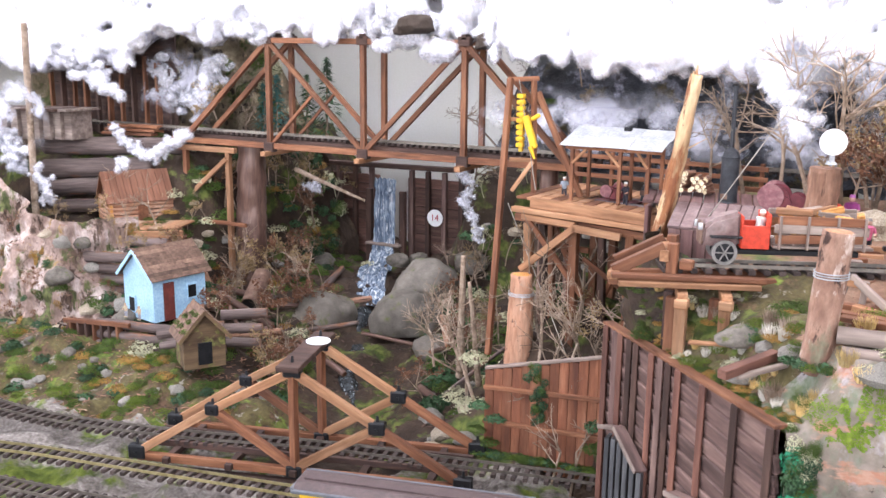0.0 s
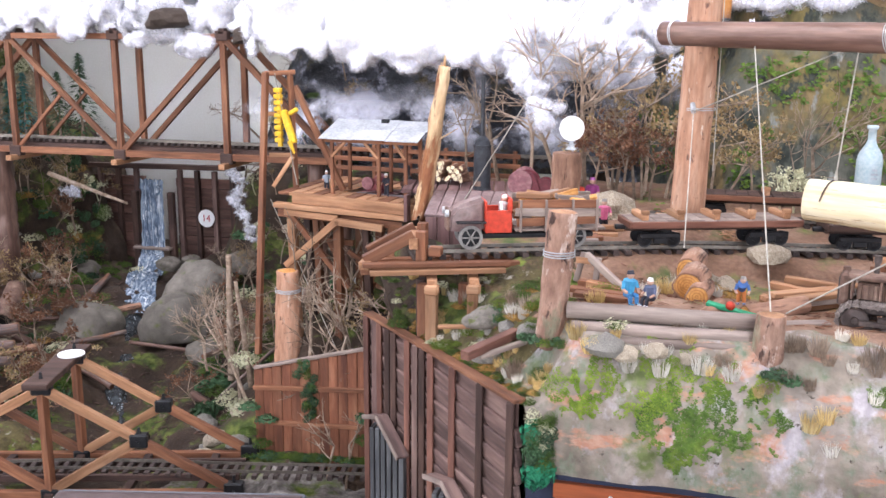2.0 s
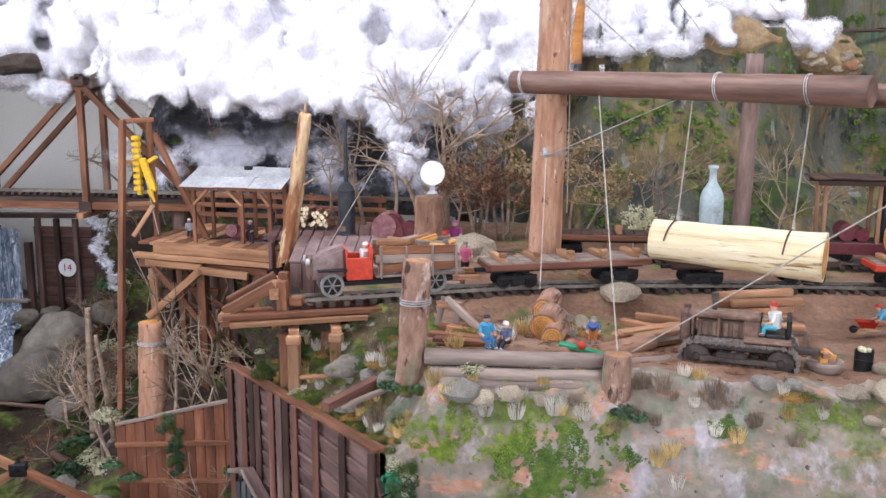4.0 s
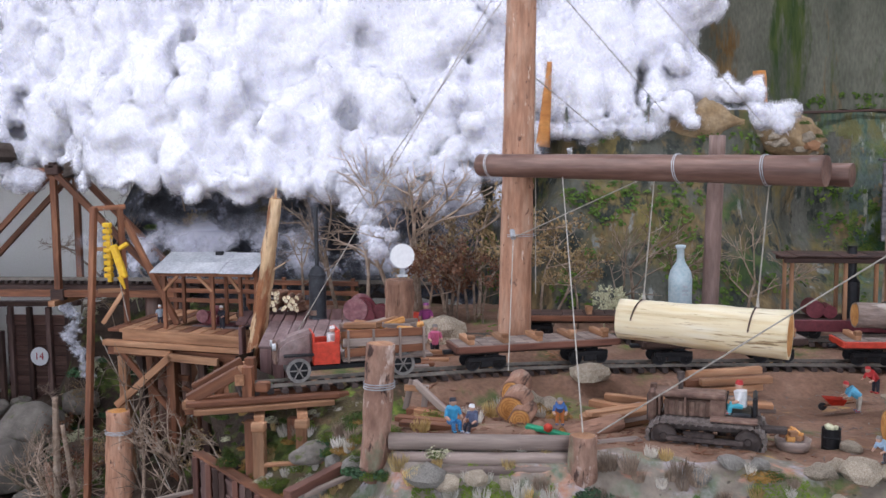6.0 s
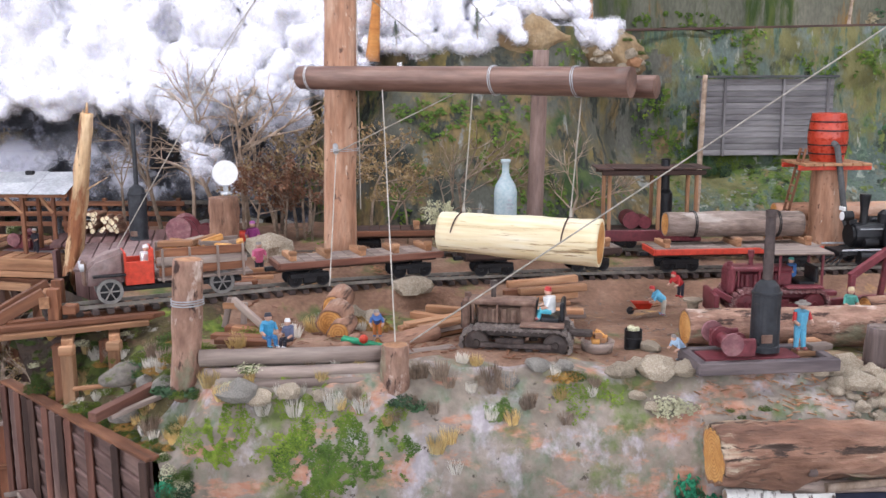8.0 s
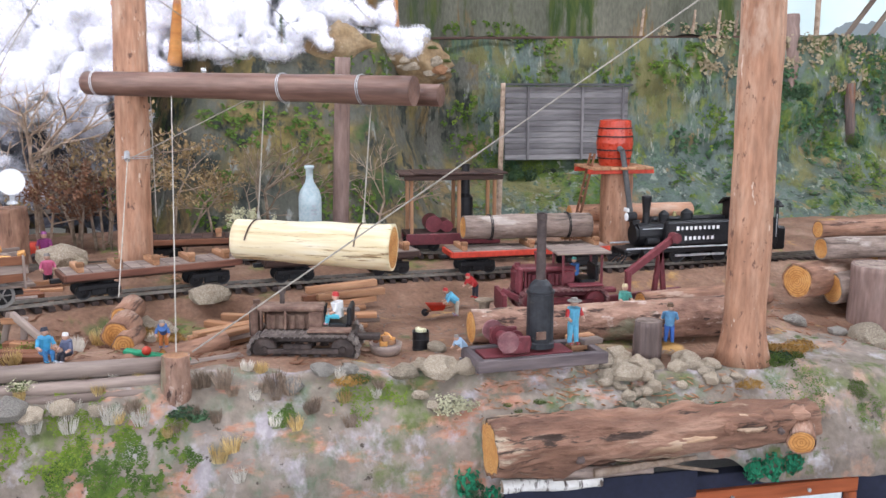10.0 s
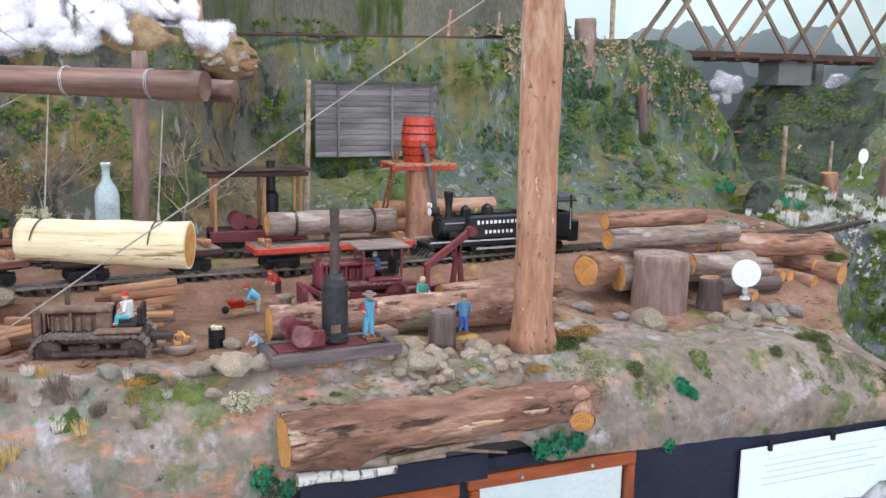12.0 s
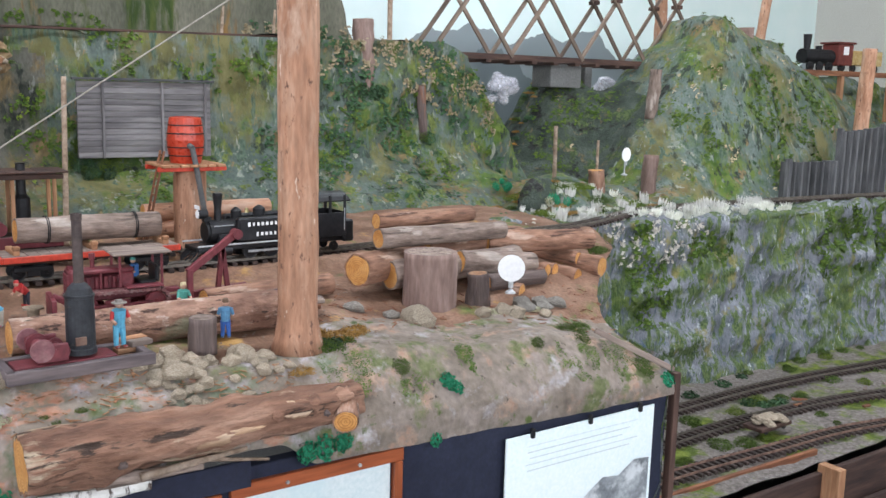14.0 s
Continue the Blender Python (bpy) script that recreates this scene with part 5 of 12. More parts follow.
def platform():
    t = thing("loading_platform", "light brown timber platform on a braced trestle", "platform", DK)
    beam(t, "edge_beam", (0.04, -0.004, 1.190), (0.42, -0.004, 1.176), 0.016, 0.030, "wood_light")
    beam(t, "edge_beam", (-0.015, -0.012, 1.168), (0.43, -0.006, 1.152), 0.024, 0.015, "wood_light")
    for k in range(13):
        x = 0.005 + 0.034 * k
        bm = bmesh.new()
        box(bm, 0, 0, 0, 0.032, 0.36, 0.008, 0.001)
        part("deck_board", bm, "wood_light" if k % 3 else "wood", t, "", pose(x, 0.18, 1.200 - 0.0012 * k))
    for y in (0.02, 0.17, 0.32):
        beam(t, "cap", (-0.02, y, 1.14), (0.43, y, 1.125), 0.02, 0.022, "wood")
        for x in (0.022, 0.17, 0.34):
            beam(t, "post", (x + (0.014 if x < 0.1 else 0), y, 0.66), (x, y, 1.125), 0.024, 0.024, "wood_light" if x < 0.1 and y < 0.1 else "wood")
    for x in (0.05, 0.24, 0.41):
        beam(t, "rear_post", (x, 0.10, 0.60), (x - 0.02, 0.10, 1.13), 0.020, 0.020, "wood_dark")
    beam(t, "cross_brace", (0.022, 0.0, 1.145), (0.20, 0.02, 0.93), 0.012, 0.016, "wood")
    beam(t, "cross_brace", (0.19, 0.17, 0.80), (0.03, 0.17, 1.10), 0.012, 0.02, "wood")
    beam(t, "cross_brace", (0.17, 0.16, 0.82), (0.34, 0.05, 1.10), 0.012, 0.018, "wood")
    beam(t, "cross_brace", (0.20, 0.02, 1.04), (0.36, 0.10, 0.90), 0.010, 0.014, "wood")
    beam(t, "long_brace", (0.018, -0.018, 0.990), (0.190, -0.018, 1.137), 0.014, 0.020, "wood_light")
    beam(t, "girt", (0.015, -0.010, 1.148), (0.185, -0.010, 1.140), 0.014, 0.018, "wood_light")
    beam(t, "girt", (0.180, -0.018, 1.132), (0.325, -0.018, 1.122), 0.014, 0.020, "wood_light")
    beam(t, "girt", (0.06, 0.06, 1.06), (0.20, 0.06, 1.055), 0.012, 0.016, "wood")
    # back rail fence of the platform
    for x in (0.02, 0.14, 0.26, 0.38, 0.50, 0.60):
        beam(t, "rail_post", (x, 0.35, 1.19), (x, 0.35, 1.31), 0.012, 0.012, "wood")
    for z in (1.235, 1.265, 1.295):
        beam(t, "rail", (0.0, 0.34, z), (0.62, 0.34, z), 0.006, 0.014, "wood")

    # open shed: posts, plates, knee braces and a low sheet roof that rises to the back
    s = thing("open_shed", "open timber shed with a grey sheet-metal roof", "shed", pose(-0.770, 1.062, 0, 0, 0, -4))
    for x, y, top in ((0.022, 0.012, 1.352), (0.165, 0.012, 1.352), (0.245, 0.015, 1.352), (0.035, 0.105, 1.388), (0.165, 0.105, 1.388), (0.255, 0.105, 1.388)):
        beam(s, "post", (x, y, 1.200), (x, y, top), 0.010, 0.010, "wood")
    for y, z in ((0.012, 1.355), (0.105, 1.390)):
        beam(s, "plate", (0.0, y, z), (0.285, y, z), 0.011, 0.012, "wood")
    for x, d in ((0.022, 0.042), (0.165, -0.042), (0.245, -0.03)):
        beam(s, "brace", (x, 0.010, 1.308), (x + d, 0.010, 1.350), 0.008, 0.008, "wood_light")
    for x in (0.01, 0.095, 0.18, 0.275):
        beam(s, "rafter", (x, -0.006, 1.357), (x, 0.118, 1.401), 0.009, 0.009, "wood")
    for k in range(3):
        for r in range(2):
            bm = bmesh.new()
            box(bm, 0, 0, 0, 0.103 if k < 2 else 0.098, 0.070, 0.0025, 0.0006)
            part("roof_sheet", bm, "steel", s, "grey weathered metal sheet", pose(0.042 + 0.1 * k + (0.004 if r else 0), 0.021 + 0.062 * r, 1.3715 + 0.0225 * r + 0.0012 * (k % 2), 19.5 + random.uniform(-1, 1), random.uniform(-0.6, 0.6), random.uniform(-1.2, 1.2)))
    bm = bmesh.new()
    box(bm, 0.152, 0.098, 1.405, 0.022, 0.014, 0.012, 0.002)
    part("roof_vent", bm, "iron", s, "small black roof vent")


platform()


def drill_tower():
    t = thing("drill_tower", "timber hoist tower with a yellow drill and cord", "tower")
    beam(t, "leg", (-0.958, 1.10, 1.54), (-0.965, 1.00, 0.72), 0.016, 0.018, "wood")
    beam(t, "leg", (-0.90, 1.14, 1.54), (-0.885, 1.13, 1.19), 0.014, 0.014, "wood")
    beam(t, "back_leg", (-0.89, 1.15, 1.50), (-0.74, 1.14, 1.20), 0.014, 0.016, "wood")
    beam(t, "head", (-0.97, 1.115, 1.535), (-0.885, 1.145, 1.54), 0.016, 0.014, "wood")
    for z in (1.42, 1.30):
        beam(t, "rung", (-0.96, 1.11, z), (-0.89, 1.14, z), 0.010, 0.012, "wood_light")
    beam(t, "knee", (-0.94, 1.09, 1.21), (-0.88, 1.10, 1.30), 0.012, 0.012, "wood_light")
    bm = bmesh.new()
    for k in range(9):
        box(bm, -0.928, 1.115, 1.345 + 0.018 * k, 0.022, 0.02, 0.013, 0.002)
    box(bm, -0.928, 1.122, 1.41, 0.012, 0.012, 0.17, 0.001)
    part("chain_mast", bm, "yellow", t, "yellow ribbed mast")
    bm = bmesh.new()
    box(bm, -0.893, 1.105, 1.385, 0.02, 0.02, 0.10, 0.004, Euler((0, radians(-18), 0)).to_matrix())
    box(bm, -0.875, 1.10, 1.43, 0.03, 0.014, 0.012, 0.003, Euler((0, radians(-30), 0)).to_matrix())
    cyl(bm, (-0.885, 1.09, 1.345), (-0.87, 1.09, 1.31), 0.008, 0.003, seg=10)
    part("drill", bm, "yellow", t, "yellow rock drill")


drill_tower()


# ---- masts, boom and hanging log ----
MAST_B = log("spar_mast", (0.236, 0.76, 1.19), (0.268, 0.765, 2.5), 0.038, 0.033, "tall peeled reddish spar mast with a chip mound at its foot", "mast", ("mast", "cut"), rough=0.03, step=0.03, seg=28)
MAST = log("spar_mast", (1.392, 0.10, 1.135), (1.397, 0.10, 2.6), 0.0385, 0.040, "tall smooth light brown spar mast at the bank edge", "mast", ("mast", "cut"), rough=0.02, step=0.03, seg=30, flare=0.38)
for mast, n in ((MAST, 12), (MAST_B, 9)):
    for i in range(n):
        d, a = random.uniform(0.06, 1.25), random.uniform(0, 2 * math.pi)
        bm = bmesh.new()
        r = random.uniform(0.002, 0.005)
        bmesh.ops.create_uvsphere(bm, u_segments=8, v_segments=5, radius=1.0)
        for v in bm.verts:
            v.co = Vector((v.co.x * r * 1.6, v.co.y * r, v.co.z * r * 0.45))
        part("knot", bm, "mast", mast, "", Matrix.Translation((d, 0.037 * math.sin(a), 0.037 * math.cos(a))) @ pose(0, 0, 0, -math.degrees(a)), True)
log("back_post", (0.737, 1.06, 1.19), (0.752, 1.06, 1.72), 0.022, 0.021, "plain grey-brown post by the hillside", "post", ("post_mauve", "cut"), rough=0.02, step=0.04)
log("boom_log", (0.165, 0.70, 1.651), (0.795, 0.27, 1.637), 0.0245, 0.0275, "varnished dark brown boom log lashed to the mast", "log", ("boom", "boom"), "boom logs", rough=0.02, step=0.03, seg=26)
log("boom_log", (0.22, 0.78, 1.645), (0.862, 0.345, 1.628), 0.022, 0.0215, "varnished dark brown boom log lashed to the mast", "log", ("boom", "boom"), "boom logs", rough=0.02, step=0.03, seg=24)


def hanging_log():
    t = thing("hanging_log", "pale cream peeled log hung in a sling of cords", "log")
    me = log_mesh(0.335, 0.041, 0.0485, 0.02, 36, 3.0, 0.0, ("pale_log", "cut"), 0.012)
    share("trunk", me, t, between((0.466, 0.533, 1.330), (0.792, 0.403, 1.321)))
    ax = Vector((0.792, 0.403, 1.321)) - Vector((0.466, 0.533, 1.330))
    for f in (0.14, 0.78):
        c = Vector((0.466, 0.533, 1.330)) + ax * f
        bm = bmesh.new()
        r = lerp(0.041, 0.0485, f) + 0.0018
        n = ax.normalized()
        s = n.cross(Vector((0, 0, 1))).normalized()
        side_out = 1 if s.y < 0 else -1
        tilt = n * (-0.016 if f < 0.5 else -0.010)
        for k in range(9):
            a0, a1 = math.pi * (0.40 + 0.062 * k), math.pi * (0.40 + 0.062 * (k + 1))
            p0 = c + (-s * math.cos(a0) * side_out + Vector((0, 0, 1)) * math.sin(a0)) * r + tilt * (k / 9)
            p1 = c + (-s * math.cos(a1) * side_out + Vector((0, 0, 1)) * math.sin(a1)) * r + tilt * ((k + 1) / 9)
            cyl(bm, p0, p1, 0.0015, seg=6)
        part("sling", bm, "wood_dark", t, "dark cord loop")
        bm = bmesh.new()
        f2 = 0.48 if f < 0.5 else 0.88
        top = Vector((0.165, 0.70, 1.651)).lerp(Vector((0.795, 0.27, 1.637)), f2)
        cyl(bm, c + Vector((0, 0, r)), (c.x, c.y, c.z + r + 0.018), 0.004, 0.002, seg=8)
        cyl(bm, (c.x, c.y, c.z + r + 0.015), (c.x + 0.02, c.y + 0.01, 1.628), 0.0016, seg=6)
        part("hoist_cord", bm, "wire", t, "thin grey hoist cord")


hanging_log()


def ring_wrap(parent, c, axis, r, n, mat_key, name="wire_wrap", label="wound bright wire", wire=0.0014):
    axis = Vector(axis).normalized()
    s = axis.cross(Vector((0.3, 0.9, 0.2))).normalized()
    t2 = axis.cross(s)
    bm = bmesh.new()
    for j in range(n):
        cc = Vector(c) + axis * 0.004 * (j - n / 2)
        for k in range(20):
            a0, a1 = 2 * math.pi * k / 20, 2 * math.pi * (k + 1) / 20
            cyl(bm, cc + (s * math.cos(a0) + t2 * math.sin(a0)) * r, cc + (s * math.cos(a1) + t2 * math.sin(a1)) * r, wire, seg=5)
    return part(name, bm, mat_key, parent, label)


def lashings():
    t = thing("boom_lashing", "bright wire lashings round the boom log", "lashing")
    A, B = Vector((0.165, 0.70, 1.651)), Vector((0.795, 0.27, 1.637))
    for f in (0.045, 0.64, 0.865):
        ring_wrap(t, A.lerp(B, f), (B - A) + Vector((0, 0, 0.10)), 0.0288, 2, "steel", wire=0.0009)
    t2 = thing("mast_lashing", "wire lashing and hook on the spar mast", "lashing")
    ring_wrap(t2, (0.247, 0.762, 1.49), (0, 0, 1), 0.0385, 2, "steel", wire=0.0009)
    bm = bmesh.new()
    cyl(bm, (0.235, 0.722, 1.50), (0.238, 0.700, 1.485), 0.006, seg=8)
    part("hook", bm, "steel", t2, "bright hook")


lashings()


def cord(p0, p1, r=0.0013, sag=0.0, label="thin grey rigging cord", k="wire"):
    p0, p1 = Vector(p0), Vector(p1)
    bm = bmesh.new()
    n = 1 if not sag else 10
    P = [p0.lerp(p1, i / n) - Vector((0, 0, sag * 4 * (i / n) * (1 - i / n))) for i in range(n + 1)]
    for a, b in zip(P, P[1:]):
        cyl(bm, a, b, r, seg=6)
    return solid("rigging_cord", bm, k, label, "cord", group="rigging cords")
M["tyre"] = mat("worn_rubber", [(0.07, 0.07, 0.072), (0.13, 0.13, 0.13)], 30, 0.8, 0.2)


# ---- small builders for rolling stock and machines ----
def wheel(parent, c, r, w=0.008, k="iron", name="wheel", label=""):
    bm = bmesh.new()
    lathe(bm, [(r * 0.25, -w), (r * 0.3, -w * 0.6), (r * 0.82, -w * 0.35), (r, -w * 0.5), (r, w * 0.5), (r * 0.82, w * 0.35), (r * 0.3, w * 0.6), (r * 0.25, w)], 22, pose(0, 0, 0, 90))
    return part(name, bm, k, parent, label, pose(*c), smooth=False)


def bogie(car, x, k="iron", z=0.022):
    t = new("bogie")
    t.parent, t.matrix_basis = car, pose(x, 0, 0)
    for s in (-1, 1):
        bm = bmesh.new()
        box(bm, 0, s * 0.034, z + 0.004, 0.085, 0.007, 0.012, 0.002)
        box(bm, 0, s * 0.034, z - 0.006, 0.03, 0.009, 0.014, 0.002)
        part("side_frame", bm, k, t)
        for dx in (-0.03, 0.03):
            wheel(t, (dx, s * 0.025, 0.016), 0.016, 0.005)


M["wood_rust"] = mat("rusty_stained_sill", [(0.06, 0.022, 0.015), (0.13, 0.05, 0.032), (0.2, 0.09, 0.06)], 40, 0.75, 0.4, stretch=ALONG, vary=0.2)


def flat_car(m, L, label, deck="wood_grey", sill="wood", k="iron", cleats=5):
    c = thing("flat_car", label, "flat car", m, "log flat cars")
    z, W = 0.056, 0.086
    n = int(L / 0.026)
    for i in range(n):
        bm = bmesh.new()
        box(bm, 0, 0, 0, L / n * 0.96, W, 0.006, 0.001)
        part("deck_board", bm, deck, c, "", pose(-L / 2 + (i + 0.5) * L / n, 0, z))
    for s in (-1, 1):
        beam(c, "side_sill", (-L / 2, s * W * 0.5, z - 0.006), (L / 2, s * W * 0.5, z - 0.006), 0.008, 0.014, sill)
        beam(c, "end_sill", (s * L / 2, -W * 0.52, z - 0.006), (s * L / 2, W * 0.52, z - 0.006), 0.010, 0.014, sill)
    beam(c, "centre_sill", (-L / 2, 0, z - 0.014), (L / 2, 0, z - 0.014), 0.018, 0.02, "wood_dark")
    for i in range(cleats):
        x = lerp(-L / 2 + 0.03, L / 2 - 0.03, i / max(1, cleats - 1))
        beam(c, "cleat", (x, -W * 0.46, z + 0.009), (x, W * 0.46, z + 0.009), 0.014, 0.012, "wood_light")
        bm = bmesh.new()
        box(bm, x, -W * 0.40, z + 0.019, 0.016, 0.014, 0.010, 0.002)
        part("chock", bm, "wood_light", c)
    bogie(c, -L / 2 + 0.065, k), bogie(c, L / 2 - 0.065, k)
    for s in (-1, 1):
        bm = bmesh.new()
        box(bm, s * (L / 2 + 0.012), 0, z - 0.016, 0.024, 0.012, 0.010, 0.002)
        part("coupler", bm, "iron", c)
    return c


ZR = ZT + 0.0165     # railhead
flat_car(pose(0.285, 0.614, ZR + 0.010, 0, 0, 20), 0.365, "weathered empty flat car with wooden cleats on its deck", sill="wood_rust")
flat_car(pose(0.70, 0.705, ZR + 0.003, 0, 0, 9), 0.36, "weathered flat car half hidden behind the hanging log", sill="wood_dark", cleats=3)
flat_car(pose(1.165, 0.742, ZR - 0.004, 0, 0, 2.2), 0.40, "red-edged flat car carrying a chained log", sill="red", cleats=3)
flat_car(pose(0.42, 0.95, 1.2165, 0, 0, 1), 0.40, "dark empty flat car on the siding behind the mast", deck="wood_dark", sill="wood", cleats=3)
L2 = log("load_log", (1.005, 0.752, 1.306), (1.335, 0.762, 1.302), 0.029, 0.0305, "grey-brown barked log chained on the red flat car", "log", ("bark_grey", "cut"))
for fx in (1.075, 1.275):
    ring_wrap(L2, between((1.005, 0.752, 1.306), (1.335, 0.762, 1.302)).inverted() @ Vector((fx, 0.756, 1.304)), (1, 0, 0), 0.0315, 2, "iron", "chain", "dark binding chain")


def locomotive():
    t = thing("locomotive", "black side-tank steam locomotive with white lettering", "locomotive", pose(1.62, 0.757, ZR, 0, 0, 2.5))
    bm = bmesh.new()
    cyl(bm, (-0.165, 0, 0.072), (0.10, 0, 0.072), 0.030, seg=24)
    cyl(bm, (-0.172, 0, 0.072), (-0.165, 0, 0.072), 0.026, seg=24)
    part("boiler", bm, "iron", t, smooth=False)
    for s in (-1, 1):
        bm = bmesh.new()
        box(bm, 0.005, s * 0.042, 0.078, 0.215, 0.026, 0.062, 0.005)
        tank = part("side_tank", bm, "iron", t)
        # lettering too fine to reproduce: short white bars in two rows
        for row, (n, x0, z) in enumerate(((10, -0.078, 0.092), (7, -0.055, 0.066))):
            for i in range(n):
                bm = bmesh.new()
                w = (0.0068, 0.0060, 0.0074, 0.0052, 0.0070)[(i * 3 + row) % 5]
                box(bm, x0 + 0.0125 * i + 0.004, s * 0.0557, z, w, 0.001, 0.0105 if i == 0 else 0.0085)
                part("lettering_bar", bm, "white", tank, "white lettering bar")
    bm = bmesh.new()
    lathe(bm, [(0.010, 0.095), (0.009, 0.13), (0.013, 0.165), (0.012, 0.17)], 18, pose(-0.135, 0, 0))
    part("smokestack", bm, "iron", t)
    for x, r, h in ((-0.085, 0.014, 0.128), (-0.02, 0.016, 0.13)):
        bm = bmesh.new()
        lathe(bm, [(r * 1.15, 0.098), (r, 0.104), (r, h - 0.006), (r * 0.6, h), (r * 0.2, h + 0.004)], 18, pose(x, 0, 0))
        part("dome", bm, "iron", t)
    bm = bmesh.new()
    lathe(bm, [(0.012, 0), (0.012, 0.02), (0.010, 0.024)], 18, pose(-0.165, 0, 0.118, 0, -90))
    box(bm, -0.165, 0, 0.104, 0.02, 0.016, 0.012, 0.001)
    head = part("headlight", bm, "iron", t)
    bm = bmesh.new()
    cyl(bm, (-0.1905, 0, 0.118), (-0.189, 0, 0.118), 0.0105, seg=18)
    part("lens", bm, "white", head, "pale headlight lens")
    cab = new("cab")
    cab.parent, cab.matrix_basis = t, I4
    for s in (-1, 1):
        bm = bmesh.new()
        box(bm, 0.165, s * 0.052, 0.075, 0.10, 0.004, 0.065, 0.001)
        for dx in (-0.046, 0.0, 0.046):
            box(bm, 0.165 + dx, s * 0.052, 0.13, 0.008, 0.004, 0.05, 0.001)
        part("cab_side", bm, "iron", cab)
    bm = bmesh.new()
    box(bm, 0.115, 0, 0.10, 0.004, 0.10, 0.11, 0.001)
    box(bm, 0.215, 0, 0.075, 0.004, 0.10, 0.065, 0.001)
    part("cab_end", bm, "iron", cab)
    bm = bmesh.new()
    for k in range(8):
        a = math.radians(-35 + 10 * k)
        box(bm, 0.165, 0.083 * math.sin(a), 0.075 + 0.083 * math.cos(a), 0.125, 0.016, 0.004, 0, Euler((-a, 0, 0)).to_matrix())
    part("cab_roof", bm, "iron", cab)
    bm = bmesh.new()
    box(bm, 0.226, 0, 0.055, 0.032, 0.10, 0.06, 0.004)
    part("fuel_bunker", bm, "iron", t)
    bm = bmesh.new()
    box(bm, 0.02, 0, 0.033, 0.46, 0.075, 0.012, 0.002)
    part("frame", bm, "iron", t)
    for s in (-1, 1):
        for x in (-0.06, 0.0, 0.06):
            wheel(t, (x, s * 0.028, 0.022), 0.022, 0.006, "iron", "driving_wheel")
        for x in (-0.15, 0.19):
            wheel(t, (x, s * 0.028, 0.013), 0.013, 0.005, "iron", "small_wheel")
        beam(t, "side_rod", (-0.07, s * 0.039, 0.02), (0.07, s * 0.039, 0.02), 0.003, 0.006, "steel", "bright steel rod")
        bm = bmesh.new()
        cyl(bm, (-0.165, s * 0.043, 0.028), (-0.12, s * 0.043, 0.028), 0.013, seg=16)
        part("cylinder", bm, "iron", t)
    for s in (-1, 1):
        beam(t, "handrail", (-0.16, s * 0.034, 0.090), (-0.105, s * 0.034, 0.090), 0.002, 0.002, "steel", "bright handrail")
        beam(t, "running_board_edge", (-0.21, s * 0.050, 0.044), (0.11, s * 0.055, 0.044), 0.003, 0.004, "steel", "pale edge of the running board")
        for x in (0.122, 0.208):
            beam(t, "grab_iron", (x, s * 0.0565, 0.06), (x, s * 0.0565, 0.12), 0.002, 0.002, "steel", "bright grab iron")
        bm = bmesh.new()
        cyl(bm, (-0.148, s * 0.030, 0.058), (-0.115, s * 0.030, 0.058), 0.010, seg=14)
        part("air_tank", bm, "iron", t)
    bm = bmesh.new()
    lathe(bm, [(0.001, 0.012), (0.004, 0.011), (0.005, 0.004), (0.007, 0.0), (0.001, 0.0)], 14, pose(-0.055, 0, 0.116))
    part("bell", bm, "rail_brass", t, "small brass bell")
    bm = bmesh.new()
    box(bm, -0.19, 0, 0.136, 0.004, 0.026, 0.010, 0.001)
    part("number_board", bm, "white", t, "small white board over the headlight")
    bm = bmesh.new()
    for k in range(7):
        y = -0.04 + 0.08 * k / 6
        cyl(bm, (-0.20, y, 0.03), (-0.235 + abs(y) * 0.4, y, 0.006), 0.0025, seg=6)
    box(bm, -0.20, 0, 0.03, 0.012, 0.09, 0.010, 0.001)
    part("pilot", bm, "iron", t)


locomotive()


